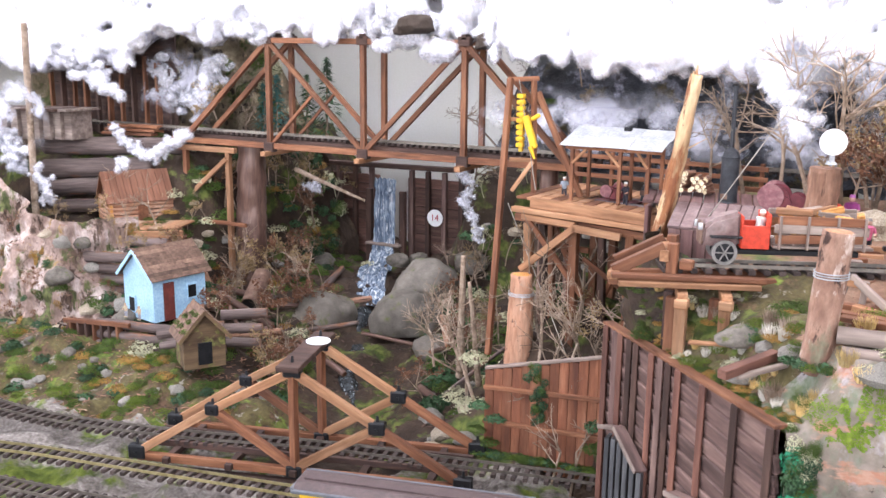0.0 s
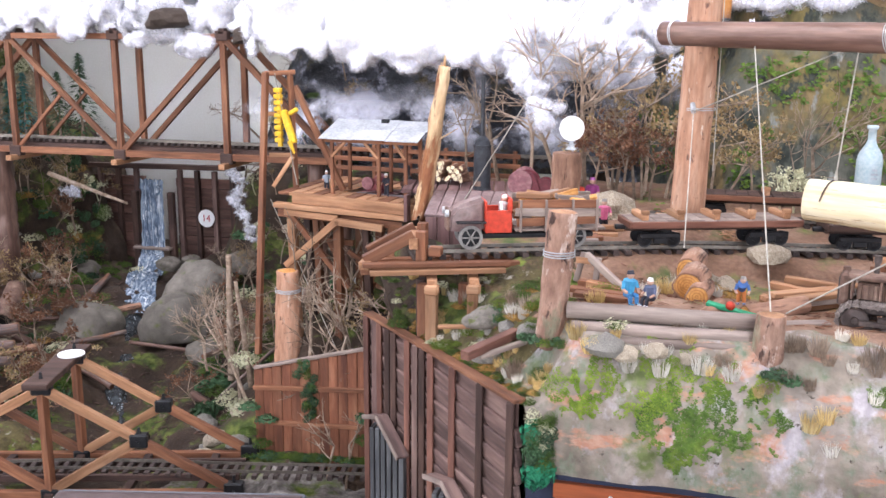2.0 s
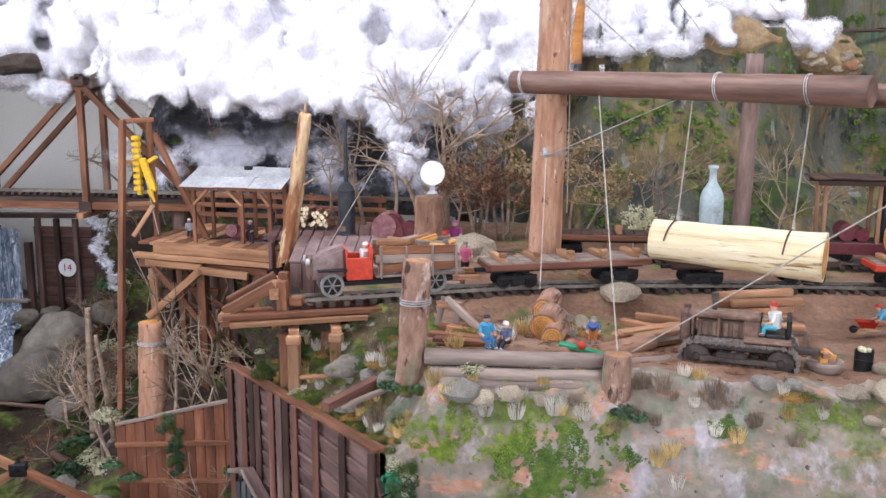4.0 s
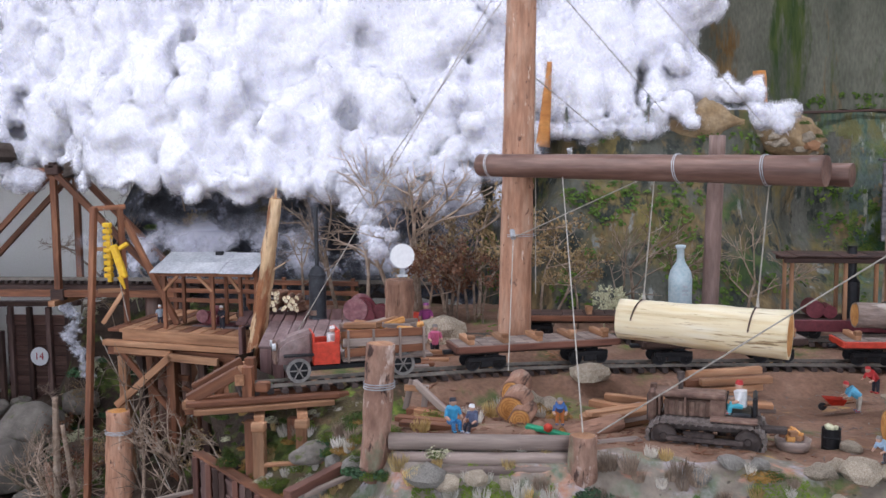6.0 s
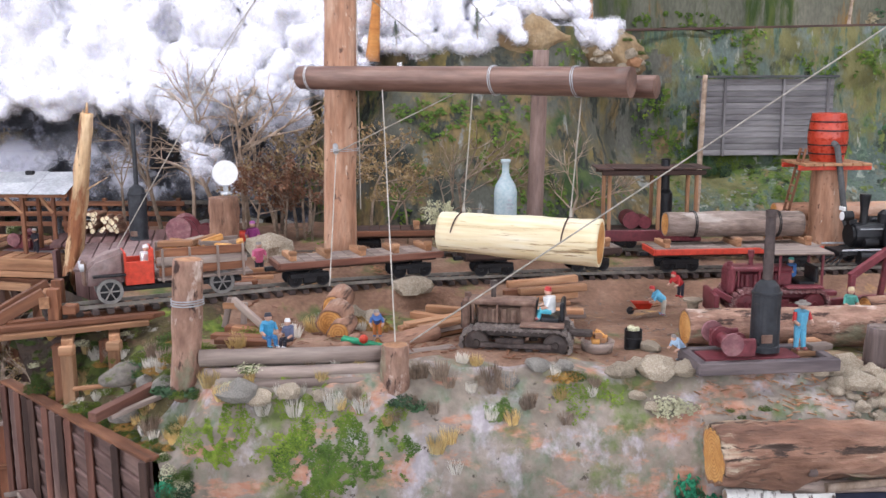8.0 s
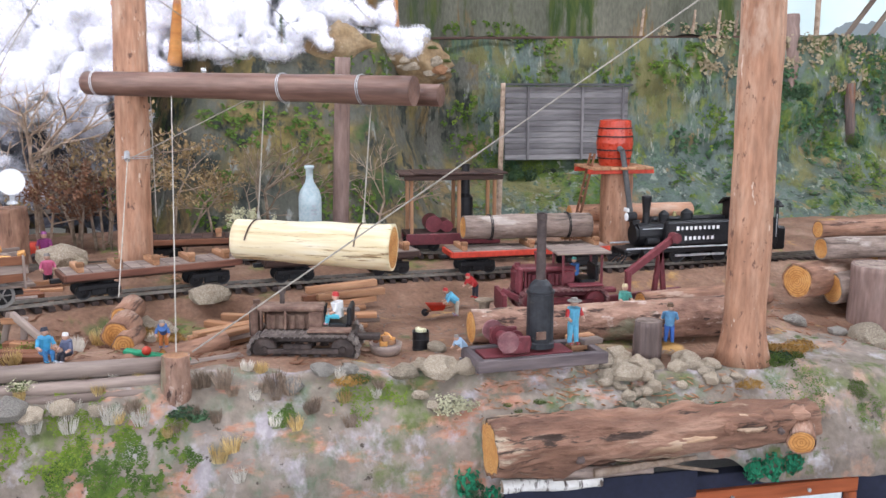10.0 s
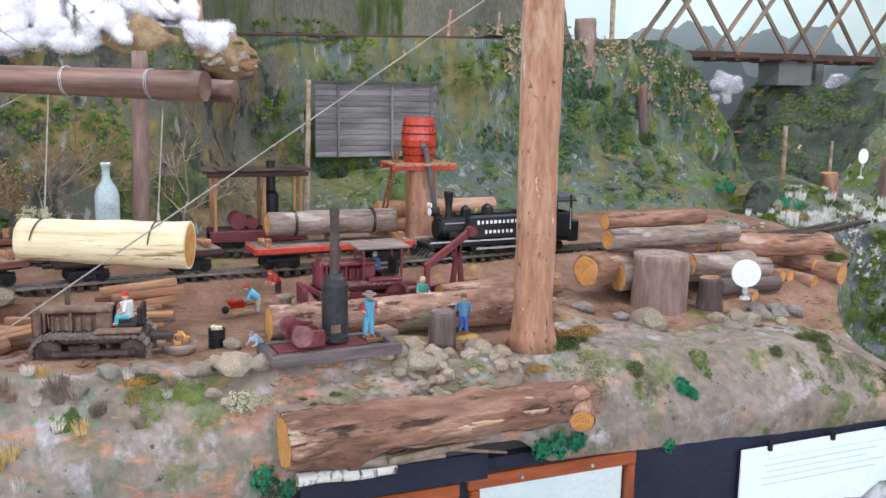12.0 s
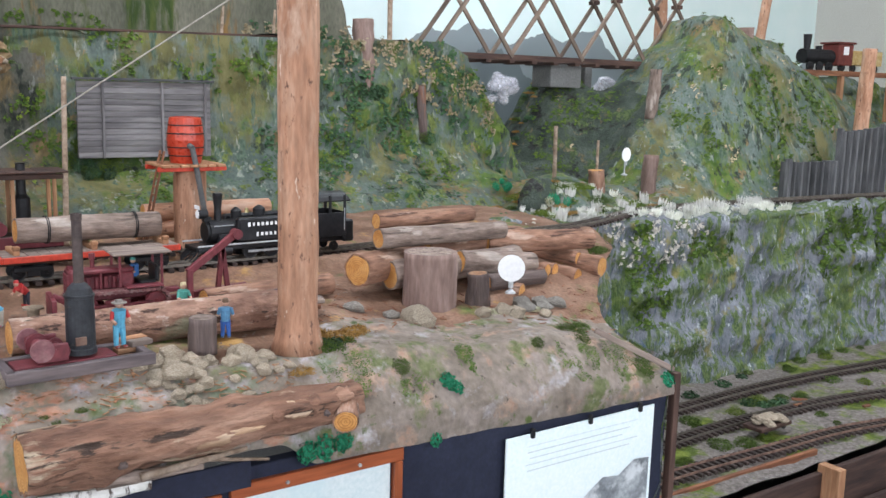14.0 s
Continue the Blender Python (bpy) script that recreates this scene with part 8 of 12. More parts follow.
# ---- rocks ----
def rock_mesh(seed, k="rock", flat=0.7, sub=3, rough=0.42):
    bm = bmesh.new()
    bmesh.ops.create_icosphere(bm, subdivisions=sub, radius=1.0)
    for v in bm.verts:
        p = v.co
        n = noise.noise(p * 1.1 + Vector((seed * 5.1, seed, 0))) * 0.9 + noise.noise(p * 2.6 + Vector((seed, 3, seed))) * 0.45 + noise.noise(p * 6 + Vector((0, seed, 2))) * 0.15
        v.co = p * (1 + rough * n)
        v.co.z *= flat
        if v.co.z < -0.35:
            v.co.z = -0.35
    me = to_mesh(bm, "rock", k, False)
    return me


ROCKS = {k: [rock_mesh(i + 1.3, k, 0.62 + 0.1 * (i % 3), 2) for i in range(5)] for k in ("rock", "rock_pale")}


def rock(x, y, r, k="rock", label="rounded grey stone half set in the ground", z=None, sx=1.0, group="loose stones", name="stone"):
    z = ground(x, y) if z is None else z
    ob = new(name, random.choice(ROCKS[k]))
    ob.matrix_basis = pose(x, y, z + r * 0.22, random.uniform(-8, 8), random.uniform(-8, 8), random.uniform(0, 360)) @ Matrix.Diagonal((r * sx, r, r, 1))
    return tagged(ob, label, "stone", group)


for x, y, r, k in ((0.735, 0.05, 0.024, "rock_pale"), (0.765, 0.075, 0.018, "rock_pale"), (0.795, 0.055, 0.034, "rock_pale"), (0.84, 0.05, 0.022, "rock_pale"), (0.755, 0.015, 0.014, "rock_pale"), (0.775, 0.0, 0.012, "rock_pale"), (0.815, 0.155, 0.020, "rock_pale"),
                   (1.095, 0.055, 0.022, "rock_pale"), (1.125, 0.03, 0.030, "rock_pale"), (1.16, 0.06, 0.022, "rock_pale"), (1.15, 0.005, 0.016, "rock_pale"), (1.115, -0.01, 0.014, "rock_pale"), (1.08, 0.01, 0.015, "rock_pale"), (1.14, 0.09, 0.024, "rock_pale"),
                   (1.265, 0.075, 0.030, "rock_pale"), (1.305, 0.065, 0.022, "rock_pale"), (1.235, 0.055, 0.018, "rock_pale"), (1.14, -0.03, 0.016, "rock_pale"), (1.17, 0.015, 0.018, "rock_pale"),
                   (1.745, 0.215, 0.042, "rock_pale"), (1.70, 0.25, 0.020, "rock"), (2.00, 0.22, 0.024, "rock_pale"), (2.03, 0.21, 0.026, "rock_pale"), (2.10, 0.26, 0.030, "rock"), (2.16, 0.26, 0.028, "rock"), (2.22, 0.27, 0.026, "rock"), (2.13, 0.21, 0.018, "rock_pale"), (1.63, 0.30, 0.024, "rock"), (1.94, 0.22, 0.02, "rock_pale"),
                   (0.12, 0.0, 0.030, "rock"), (0.155, 0.005, 0.020, "rock_pale"), (0.20, 0.015, 0.022, "rock_pale"), (0.25, 0.012, 0.014, "rock_pale"), (-0.09, 0.14, 0.034, "rock"), (-0.015, 0.10, 0.024, "rock"), (0.32, 0.43, 0.025, "rock_pale"), (0.285, 0.47, 0.026, "rock_pale"),
                   (0.065, 0.86, 0.052, "rock_pale"), (0.55, 0.03, 0.018, "rock"), (0.60, 0.05, 0.020, "rock"), (0.64, 0.045, 0.016, "rock"), (1.0, 0.38, 0.03, "rock"), (0.47, 0.42, 0.02, "rock")):
    rock(x, y, r, k, "pale tan lichened stone on the bank" if k == "rock_pale" else "rounded grey stone half set in the ground")

for i in range(34):
    x, y = random.gauss(1.12, 0.04) if i % 3 else random.gauss(1.27, 0.03), random.uniform(-0.03, 0.085)
    rock(x, y, random.uniform(0.007, 0.018), "rock_pale", "small pale broken stone beside the winch")
# boulders of the gorge
M["boulder"] = overlay(mat("smooth_grey_boulder", [(0.085, 0.072, 0.06), (0.135, 0.117, 0.10), (0.18, 0.158, 0.135)], 3, 0.85, 0.25, bump_d=0.002), [(0.07, 0.08, 0.025), (0.12, 0.13, 0.04)], 2.2, 0.56, 0.66, 4.0)
ROCKS["boulder"] = [rock_mesh(i + 7.7, "boulder", 0.86, 4, 0.30) for i in range(4)]
for me in ROCKS["boulder"]:
    me.shade_smooth()
for x, y, z, r, sx, mesh_no in ((-2.055, 1.70, 0.445, 0.150, 0.95, 0), (-1.69, 1.76, 0.485, 0.150, 0.85, 1), (-1.73, 2.02, 0.575, 0.135, 1.15, 2), (-1.99, 2.22, 0.63, 0.045, 1.2, 1), (-1.90, 2.26, 0.64, 0.04, 1.1, 0), (-1.86, 2.12, 0.585, 0.05, 1.2, 3), (-2.42, 2.2, 0.55, 0.08, 1, 1), (-1.46, 1.6, 0.45, 0.08, 1.1, 2), (-1.60, 2.2, 0.66, 0.07, 1.0, 0)):
    b = rock(x, y, r, "boulder", "smooth grey boulder beside the stream", z, sx, "gorge boulders", "boulder")
    b.data = ROCKS["boulder"][mesh_no]


def in_stream(x, y):
    """The open strip of the stream and its boulders."""
    return -0.26 < x + 1.84 + 0.57 * (y - 1.75) < 0.24 and y > 0.85


# The pale overlay paints the blue glints on the dark trickle.
M["brook"] = overlay(mat("dark_water_painted_glints", [(0.018, 0.020, 0.022), (0.045, 0.05, 0.055), (0.10, 0.115, 0.13)], 40, 0.12, 0.8, bump_d=0.006), [(0.45, 0.52, 0.60), (0.7, 0.75, 0.8)], 60, 0.60, 0.66, 3.0)


def brook(u, v):
    y = lerp(1.96, 1.02, v)
    x = curve_at([(0.95, -1.47), (1.2, -1.58), (1.5, -1.77), (1.96, -2.0)], y) + 0.02 * math.sin(y * 13) + (u - 0.5) * (0.07 + 0.03 * math.sin(y * 21))
    return (x, y, gorge_z(x, y) + 0.014 - 0.03 * (2 * u - 1) ** 2)


sheet("stream", brook, 12, 90, "brook", "dark shallow stream trickling between the boulders", "stream", 0.008, 30)


for i in range(90):
    x, y = random.uniform(-2.9, -0.9), random.uniform(0.75, 2.35)
    if in_stream(x, y):
        continue
    rock(x, y, random.uniform(0.012, 0.04), random.choice(["rock", "rock", "rock_pale"]), "small tumbled stone in the gorge", group="gorge stones")
for i in range(16):
    x = random.uniform(-2.75, -1.8)
    rock(x, random.uniform(0.52, 0.75), random.uniform(0.010, 0.028), random.choice(["rock", "rock", "boulder"]), "small stone along the track side", group="trackside stones")


# ---- plants ----
def blade(bm, p, d, h, w, mi=0):
    s = d.cross(Vector((random.uniform(-1, 1), random.uniform(-1, 1), 0.1))).normalized() * w
    a, b, c, e = bm.verts.new(p - s), bm.verts.new(p + s), bm.verts.new(p + d * h * 0.6 + s * 0.8), bm.verts.new(p + d * h)
    f = bm.verts.new(p + d * h * 0.6 - s * 0.8)
    bm.faces.new((a, b, c, f)).material_index = mi
    bm.faces.new((f, c, e)).material_index = mi


def tuft_mesh(k, n=150, h=0.025, spread=0.009, lean=0.5, w=0.0005):
    bm = bmesh.new()
    for i in range(n):
        a, r = random.uniform(0, 6.28), spread * math.sqrt(random.random())
        d = Vector((math.cos(a) * lean * random.random(), math.sin(a) * lean * random.random(), 1)).normalized()
        blade(bm, Vector((r * math.cos(a), r * math.sin(a), -0.003)), d, h * random.uniform(0.6, 1.1), w)
    me = bpy.data.meshes.new("tuft")
    bm.to_mesh(me)
    bm.free()
    me.materials.append(M[k])
    return me


TUFTS = {k: [tuft_mesh(k) for _ in range(4)] for k in ("straw", "pale_grass", "twig")}


def tuft(x, y, k, s=1.0, label="dry straw-coloured grass tuft"):
    ob = new("grass_tuft", random.choice(TUFTS[k]))
    ob.matrix_basis = pose(x, y, ground(x, y) - 0.001, random.uniform(-8, 8), random.uniform(-8, 8), random.uniform(0, 360)) @ Matrix.Diagonal((s, s, s, 1))
    return tagged(ob, label, "grass tuft", "grass tufts")


for x, y, k, s in ((0.075, 0.02, "straw", 1.2), (0.10, -0.01, "straw", 1.1), (0.16, -0.005, "pale_grass", 1.0), (0.21, -0.005, "pale_grass", 1.1), (0.27, 0.0, "pale_grass", 1.2), (0.315, -0.005, "pale_grass", 1.1), (0.355, -0.02, "straw", 0.8), (0.43, -0.035, "straw", 1.3), (0.45, -0.03, "straw", 1.2), (0.46, -0.045, "pale_grass", 0.9), (0.41, 0.035, "twig", 1.2), (0.44, 0.03, "twig", 1.3), (0.52, 0.03, "twig", 1.4), (0.545, 0.025, "twig", 1.3), (0.50, 0.06, "straw", 0.9), (0.63, 0.01, "straw", 0.9), (0.58, 0.0, "twig", 1.0),
                   (0.13, 0.33, "straw", 1.2), (0.16, 0.36, "pale_grass", 1.1), (0.205, 0.38, "straw", 1.4), (0.225, 0.41, "pale_grass", 1.3), (0.18, 0.27, "pale_grass", 1.2), (0.09, 0.20, "straw", 1.3), (0.08, 0.26, "straw", 1.1), (0.30, 0.36, "pale_grass", 0.9),
                   (-0.05, 0.015, "straw", 1.3), (-0.075, 0.03, "pale_grass", 1.4), (-0.03, 0.06, "twig", 1.4), (-0.16, 0.16, "straw", 1.0), (-0.25, 0.26, "pale_grass", 1.2), (-0.22, 0.22, "straw", 0.9), (-0.30, 0.33, "pale_grass", 1.1), (-0.18, 0.12, "pale_grass", 0.9), (0.02, 0.0, "straw", 0.9)):
    tuft(x, y, k, s, {"straw": "dry straw-coloured grass tuft", "pale_grass": "bleached white grass tuft", "twig": "grey wiry dry grass tuft"}[k])


def clump_mesh(k, n=140, leaf=0.10, squash=0.7, seed=0):
    """A cushion of many small leaves, radius about 1."""
    rnd = random.Random(seed)
    bm = bmesh.new()
    for i in range(n):
        d = Vector((rnd.gauss(0, 1), rnd.gauss(0, 1), abs(rnd.gauss(0, 0.9)))).normalized()
        r = 0.55 + 0.45 * rnd.random() + 0.25 * noise.noise(d * 2 + Vector((seed, 0, 0)))
        p = Vector((d.x * r, d.y * r, d.z * r * squash))
        nrm = (d + Vector((rnd.uniform(-0.7, 0.7), rnd.uniform(-0.7, 0.7), rnd.uniform(-0.7, 0.7)))).normalized()
        u = nrm.cross(Vector((0.31, 0.2, 0.93))).normalized()
        w = nrm.cross(u)
        s = leaf * rnd.uniform(0.6, 1.3)
        vs = [bm.verts.new(p + u * s * a + w * s * b + nrm * s * c) for a, b, c in ((-1, 0, 0), (0, -0.6, 0.15), (1, 0, 0), (0, 0.6, 0.15))]
        bm.faces.new(vs)
    me = bpy.data.meshes.new("leaves")
    bm.to_mesh(me)
    bm.free()
    me.materials.append(M[k])
    return me


CLUMPS = {k: [clump_mesh(k, n, lf, 0.6, i) for i in range(3)] for k, n, lf in (("moss", 900, 0.06), ("moss_bright", 900, 0.055), ("leaf", 200, 0.16), ("teal", 160, 0.22), ("lichen", 320, 0.10))}


def clump(x, y, r, k, label, z=None, tilt=None, group="", name="moss_cushion", cat="moss"):
    z = ground(x, y) if z is None else z
    if name == "moss_cushion" and k in ("leaf", "teal"):
        name, cat = "ground_plant", "plant"
    ob = new(name, random.choice(CLUMPS[k]))
    q = tilt.to_track_quat("Z", "Y").to_matrix().to_4x4() if tilt else pose(0, 0, 0, 0, 0, random.uniform(0, 360))
    ob.matrix_basis = Matrix.Translation((x, y, z)) @ q @ Matrix.Diagonal((r, r * random.uniform(0.8, 1.2), r, 1))
    return tagged(ob, label, cat, group)


for x, y, r, k in ((0.02, 0.02, 0.022, "moss"), (0.05, 0.035, 0.02, "moss"), (0.38, 0.0, 0.024, "leaf"), (0.40, -0.005, 0.02, "leaf"), (0.66, 0.03, 0.02, "moss"), (0.90, -0.01, 0.009, "moss"), (0.915, -0.02, 0.008, "moss"), (0.955, -0.01, 0.012, "moss"),
                   (1.01, -0.035, 0.018, "teal"), (1.04, -0.04, 0.016, "teal"), (1.09, -0.035, 0.022, "leaf"), (1.22, -0.03, 0.018, "teal"), (1.25, -0.03, 0.02, "teal"), (1.28, -0.025, 0.016, "teal"), (1.445, 0.07, 0.034, "moss"), (1.46, 0.085, 0.028, "leaf"), (1.50, 0.10, 0.02, "moss"),
                   (0.60, 0.45, 0.03, "moss_bright"), (1.5, 0.46, 0.03, "moss_bright"), (1.58, 0.5, 0.03, "moss"), (-0.2, 0.24, 0.03, "moss_bright"), (-0.33, 0.38, 0.03, "moss"), (-0.1, 0.08, 0.025, "moss_bright"), (0.10, 0.29, 0.035, "moss_bright"), (-0.04, 0.30, 0.04, "moss"), (2.12, 0.12, 0.03, "moss"), (2.2, 0.16, 0.03, "moss")):
    clump(x, y, r, k, {"moss": "dark green moss cushion", "moss_bright": "bright green flock cushion", "leaf": "dark leafy ground plant", "teal": "teal foam foliage clump"}[k] + " on the bank", group="ground plants")
clump(0.80, 0.0, 0.042, "lichen", "cream crumbly lichen patch on the bank", group="ground plants", name="lichen_patch", cat="lichen")
clump(0.825, 0.0, 0.03, "lichen", "cream crumbly lichen patch on the bank", group="ground plants", name="lichen_patch", cat="lichen")
clump(0.105, 0.005, 0.020, "lichen", "cream crumbly lichen patch by the stump", group="ground plants", name="lichen_patch", cat="lichen")
for x, y, r in ((1.96, 0.22, 0.022), (1.99, 0.22, 0.02), (2.12, 0.24, 0.02)):
    clump(x, y, r, "lichen", "cream lichen by the stumps", group="ground plants", name="lichen_patch", cat="lichen")
# foliage hanging on the bank's face
for x, z, r, k in ((0.02, 1.03, 0.02, "teal"), (0.035, 1.0, 0.022, "leaf"), (0.03, 0.965, 0.026, "teal"), (0.05, 0.95, 0.022, "teal"), (0.02, 1.05, 0.016, "lichen"), (0.82, 1.01, 0.024, "teal"), (0.83, 0.99, 0.022, "leaf"), (0.86, 0.985, 0.018, "teal"), (1.30, 0.985, 0.018, "teal"), (1.335, 0.99, 0.022, "teal"), (1.37, 0.99, 0.022, "teal"), (1.41, 0.995, 0.022, "teal"), (1.67, 1.06, 0.022, "teal"), (1.69, 1.045, 0.016, "teal"), (1.56, 0.955, 0.014, "teal"), (1.62, 0.955, 0.015, "teal"),
                   (2.24, 1.0, 0.03, "moss"), (2.28, 1.02, 0.03, "moss"), (2.30, 0.97, 0.02, "teal"), (1.95, 1.09, 0.02, "moss"), (2.1, 1.08, 0.022, "moss"), (1.57, 1.10, 0.022, "moss")):
    p, nrm = face(x, z)
    if p and p.y < 0.15:
        clump(p.x, p.y, r, k, "teal foam foliage on the plaster bank" if k == "teal" else "green foliage on the plaster bank", p.z, nrm if nrm.y < 0 else -nrm, "bank foliage", "foliage_clump", "foliage")


def flock(name, spots, k, label, cat="moss"):
    """Flat flock made of very many tiny leaves over a face: spots are (x, z, radius, count)."""
    V, F = [], []
    for cx, cz, rad, cnt in spots:
        for i in range(int(cnt * 5.5)):
            a, r = random.uniform(0, 6.283), rad * 1.35 * math.sqrt(random.random())
            x, z = cx + r * math.cos(a) * 1.4, cz + r * math.sin(a)
            if 0.9 * fbm(x, 3.1, z, 26) + 0.6 * fbm(x, 7.3, z, 80) + 0.55 * (r / rad) ** 2 > 0.30:
                continue
            p, nrm = face(x, z)
            if not p:
                continue
            nrm = nrm if nrm.y < 0 else -nrm
            s = random.uniform(0.0010, 0.0021)
            nn = (nrm + Vector((random.uniform(-0.6, 0.6), random.uniform(-0.6, 0.6), random.uniform(-0.2, 0.9)))).normalized()
            u = nn.cross(Vector((0.2, 0.9, 0.3))).normalized()
            w = nn.cross(u)
            o = p + nrm * random.uniform(0.0005, 0.003)
            b = len(V)
            V += [o - u * s, o - w * s * 0.7, o + u * s, o + w * s * 0.7]
            F.append((b, b + 1, b + 2, b + 3))
    me = bpy.data.meshes.new(name)
    me.from_pydata([tuple(v) for v in V], [], F)
    me.materials.append(M[k])
    return tagged(new(name, me), label, cat, "", "stuff")


flock("flock_bright", [(0.13, 1.125, 0.035, 900), (0.22, 1.13, 0.045, 1100), (0.19, 1.09, 0.03, 600), (0.10, 1.09, 0.022, 400), (0.36, 1.13, 0.025, 350), (0.06, 1.10, 0.03, 500), (0.65, 1.14, 0.03, 350), (0.72, 1.14, 0.025, 300), (0.30, 1.135, 0.03, 500)], "moss_bright", "bright green flock scattered on the bank lip")
flock("flock_dark", [(0.30, 1.09, 0.05, 1600), (0.23, 1.06, 0.04, 1100), (0.25, 1.02, 0.03, 800), (0.36, 1.07, 0.035, 800), (0.52, 1.135, 0.018, 350), (1.45, 1.10, 0.04, 500), (1.75, 1.09, 0.02, 300), (2.05, 1.05, 0.04, 500), (2.2, 1.04, 0.04, 500), (1.6, 1.07, 0.03, 250)], "moss", "dark green flock patches on the plaster bank")


# leaf flecks and pale crumbs over the hillside
def flecks(name, n, box_xz, k, size, label, cat, keep):
    V, F = [], []
    for i in range(n):
        x, z = random.uniform(box_xz[0], box_xz[1]), random.uniform(box_xz[2], box_xz[3])
        if not keep(x, z):
            continue
        p, nrm = face(x, z, 0.9)
        if not p:
            continue
        nrm = nrm if nrm.y < 0 else -nrm
        for j in range(5):
            s = size * random.uniform(0.5, 1.2)
            nn = (nrm + Vector((random.uniform(-0.7, 0.7), random.uniform(-0.4, 0.4), random.uniform(-0.4, 0.7)))).normalized()
            u = nn.cross(Vector((0.2, 0.9, 0.3))).normalized()
            w = nn.cross(u)
            o = p + nrm * random.uniform(0.002, 0.01) + Vector((random.uniform(-1, 1), 0, random.uniform(-1, 1))) * size * 1.5
            b = len(V)
            V += [o - u * s, o - w * s * 0.7 + nn * s * 0.2, o + u * s, o + w * s * 0.7 + nn * s * 0.2]
            F.append((b, b + 1, b + 2, b + 3))
    me = bpy.data.meshes.new(name)
    me.from_pydata([tuple(v) for v in V], [], F)
    me.materials.append(M[k])
    return tagged(new(name, me), label, cat, "", "stuff")


patch = lambda x, z, s, o: noise.noise(Vector((x * s, o, z * s)))
flecks("hill_leaves", 900, (2.0, 3.2, 1.2, 1.88), "leaf", 0.010, "dark green leaf flecks on the hillside", "foliage", lambda x, z: patch(x, z, 4, 1) > 0.0)
flecks("hill_moss", 1500, (0.9, 3.2, 1.2, 1.88), "moss", 0.009, "mossy green flock on the hillside", "moss", lambda x, z: patch(x, z, 5, 7) > 0.12)
flecks("hill_bright", 260, (1.1, 3.2, 1.2, 1.85), "moss_bright", 0.007, "bright green flock specks on the hillside", "moss", lambda x, z: patch(x, z, 6, 17) > 0.28)
M["crumb"] = mat("tan_crumb", [(0.24, 0.18, 0.10), (0.40, 0.32, 0.20), (0.52, 0.45, 0.32)], 40, 0.95, 0.6, vary=0.3)
flecks("hill_crumbs", 900, (2.1, 3.15, 1.35, 1.9), "crumb", 0.009, "tan crumbled lichen on the hillside crest", "lichen", lambda x, z: abs(z - (1.80 - 0.42 * max(0.0, x - 2.55))) < 0.10 + 0.05 * patch(x, z, 6, 27) and patch(x, z, 9, 29) > -0.1)
flecks("left_moss", 900, (0.0, 1.0, 1.2, 1.75), "moss", 0.008, "olive flock on the dark hillside", "moss", lambda x, z: patch(x, z, 5, 37) > 0.1)
flecks("peak_moss", 1300, (3.5, 5.3, 1.2, 2.05), "moss", 0.011, "mossy flock on the rounded hill", "moss", lambda x, z: patch(x, z, 4, 47) > 0.02)
flecks("peak_crumbs", 300, (3.6, 5.2, 1.2, 2.0), "crumb", 0.008, "pale crumbs on the rounded hill", "lichen", lambda x, z: patch(x, z, 5, 57) > 0.2)
flecks("cliff_moss", 2400, (2.7, 5.2, 0.55, 1.17), "moss", 0.011, "green growth down the rock cliff", "moss", lambda x, z: patch(x, z * 0.5, 5, 67) > 0.08)
flecks("cliff_foot", 1500, (2.6, 5.2, 0.5, 0.62), "moss_bright", 0.010, "bright grass along the cliff foot", "grass", lambda x, z: True)
flecks("cliff_white", 260, (2.7, 3.6, 1.0, 1.2), "pale_grass", 0.008, "white specks near the cliff top", "lichen", lambda x, z: patch(x, z, 9, 77) > 0.0)

M["white_tuft"] = mat("white_tuft", [(0.60, 0.58, 0.54), (0.78, 0.77, 0.74)], 30, 0.9, 0.2)
TUFTS["white_tuft"] = [tuft_mesh("white_tuft", 40, 0.05, 0.013, 0.35, 0.003) for _ in range(3)]
for i in range(85):
    x = random.uniform(2.85, 4.15)
    y = random.uniform(1.0, 1.1) + (0.16 if random.random() < 0.35 and x < 3.6 else 0)
    z = ground(x, y, 1.6)
    ob = new("white_tuft", random.choice(TUFTS["white_tuft"]))
    s = random.uniform(0.5, 1.1)
    ob.matrix_basis = pose(x, y, z - 0.004, random.uniform(-10, 10), random.uniform(-10, 10), random.uniform(0, 360)) @ Matrix.Diagonal((s, s, s, 1))
    tagged(ob, "white bleached tuft along the cliff edge", "grass tuft", "white tufts")


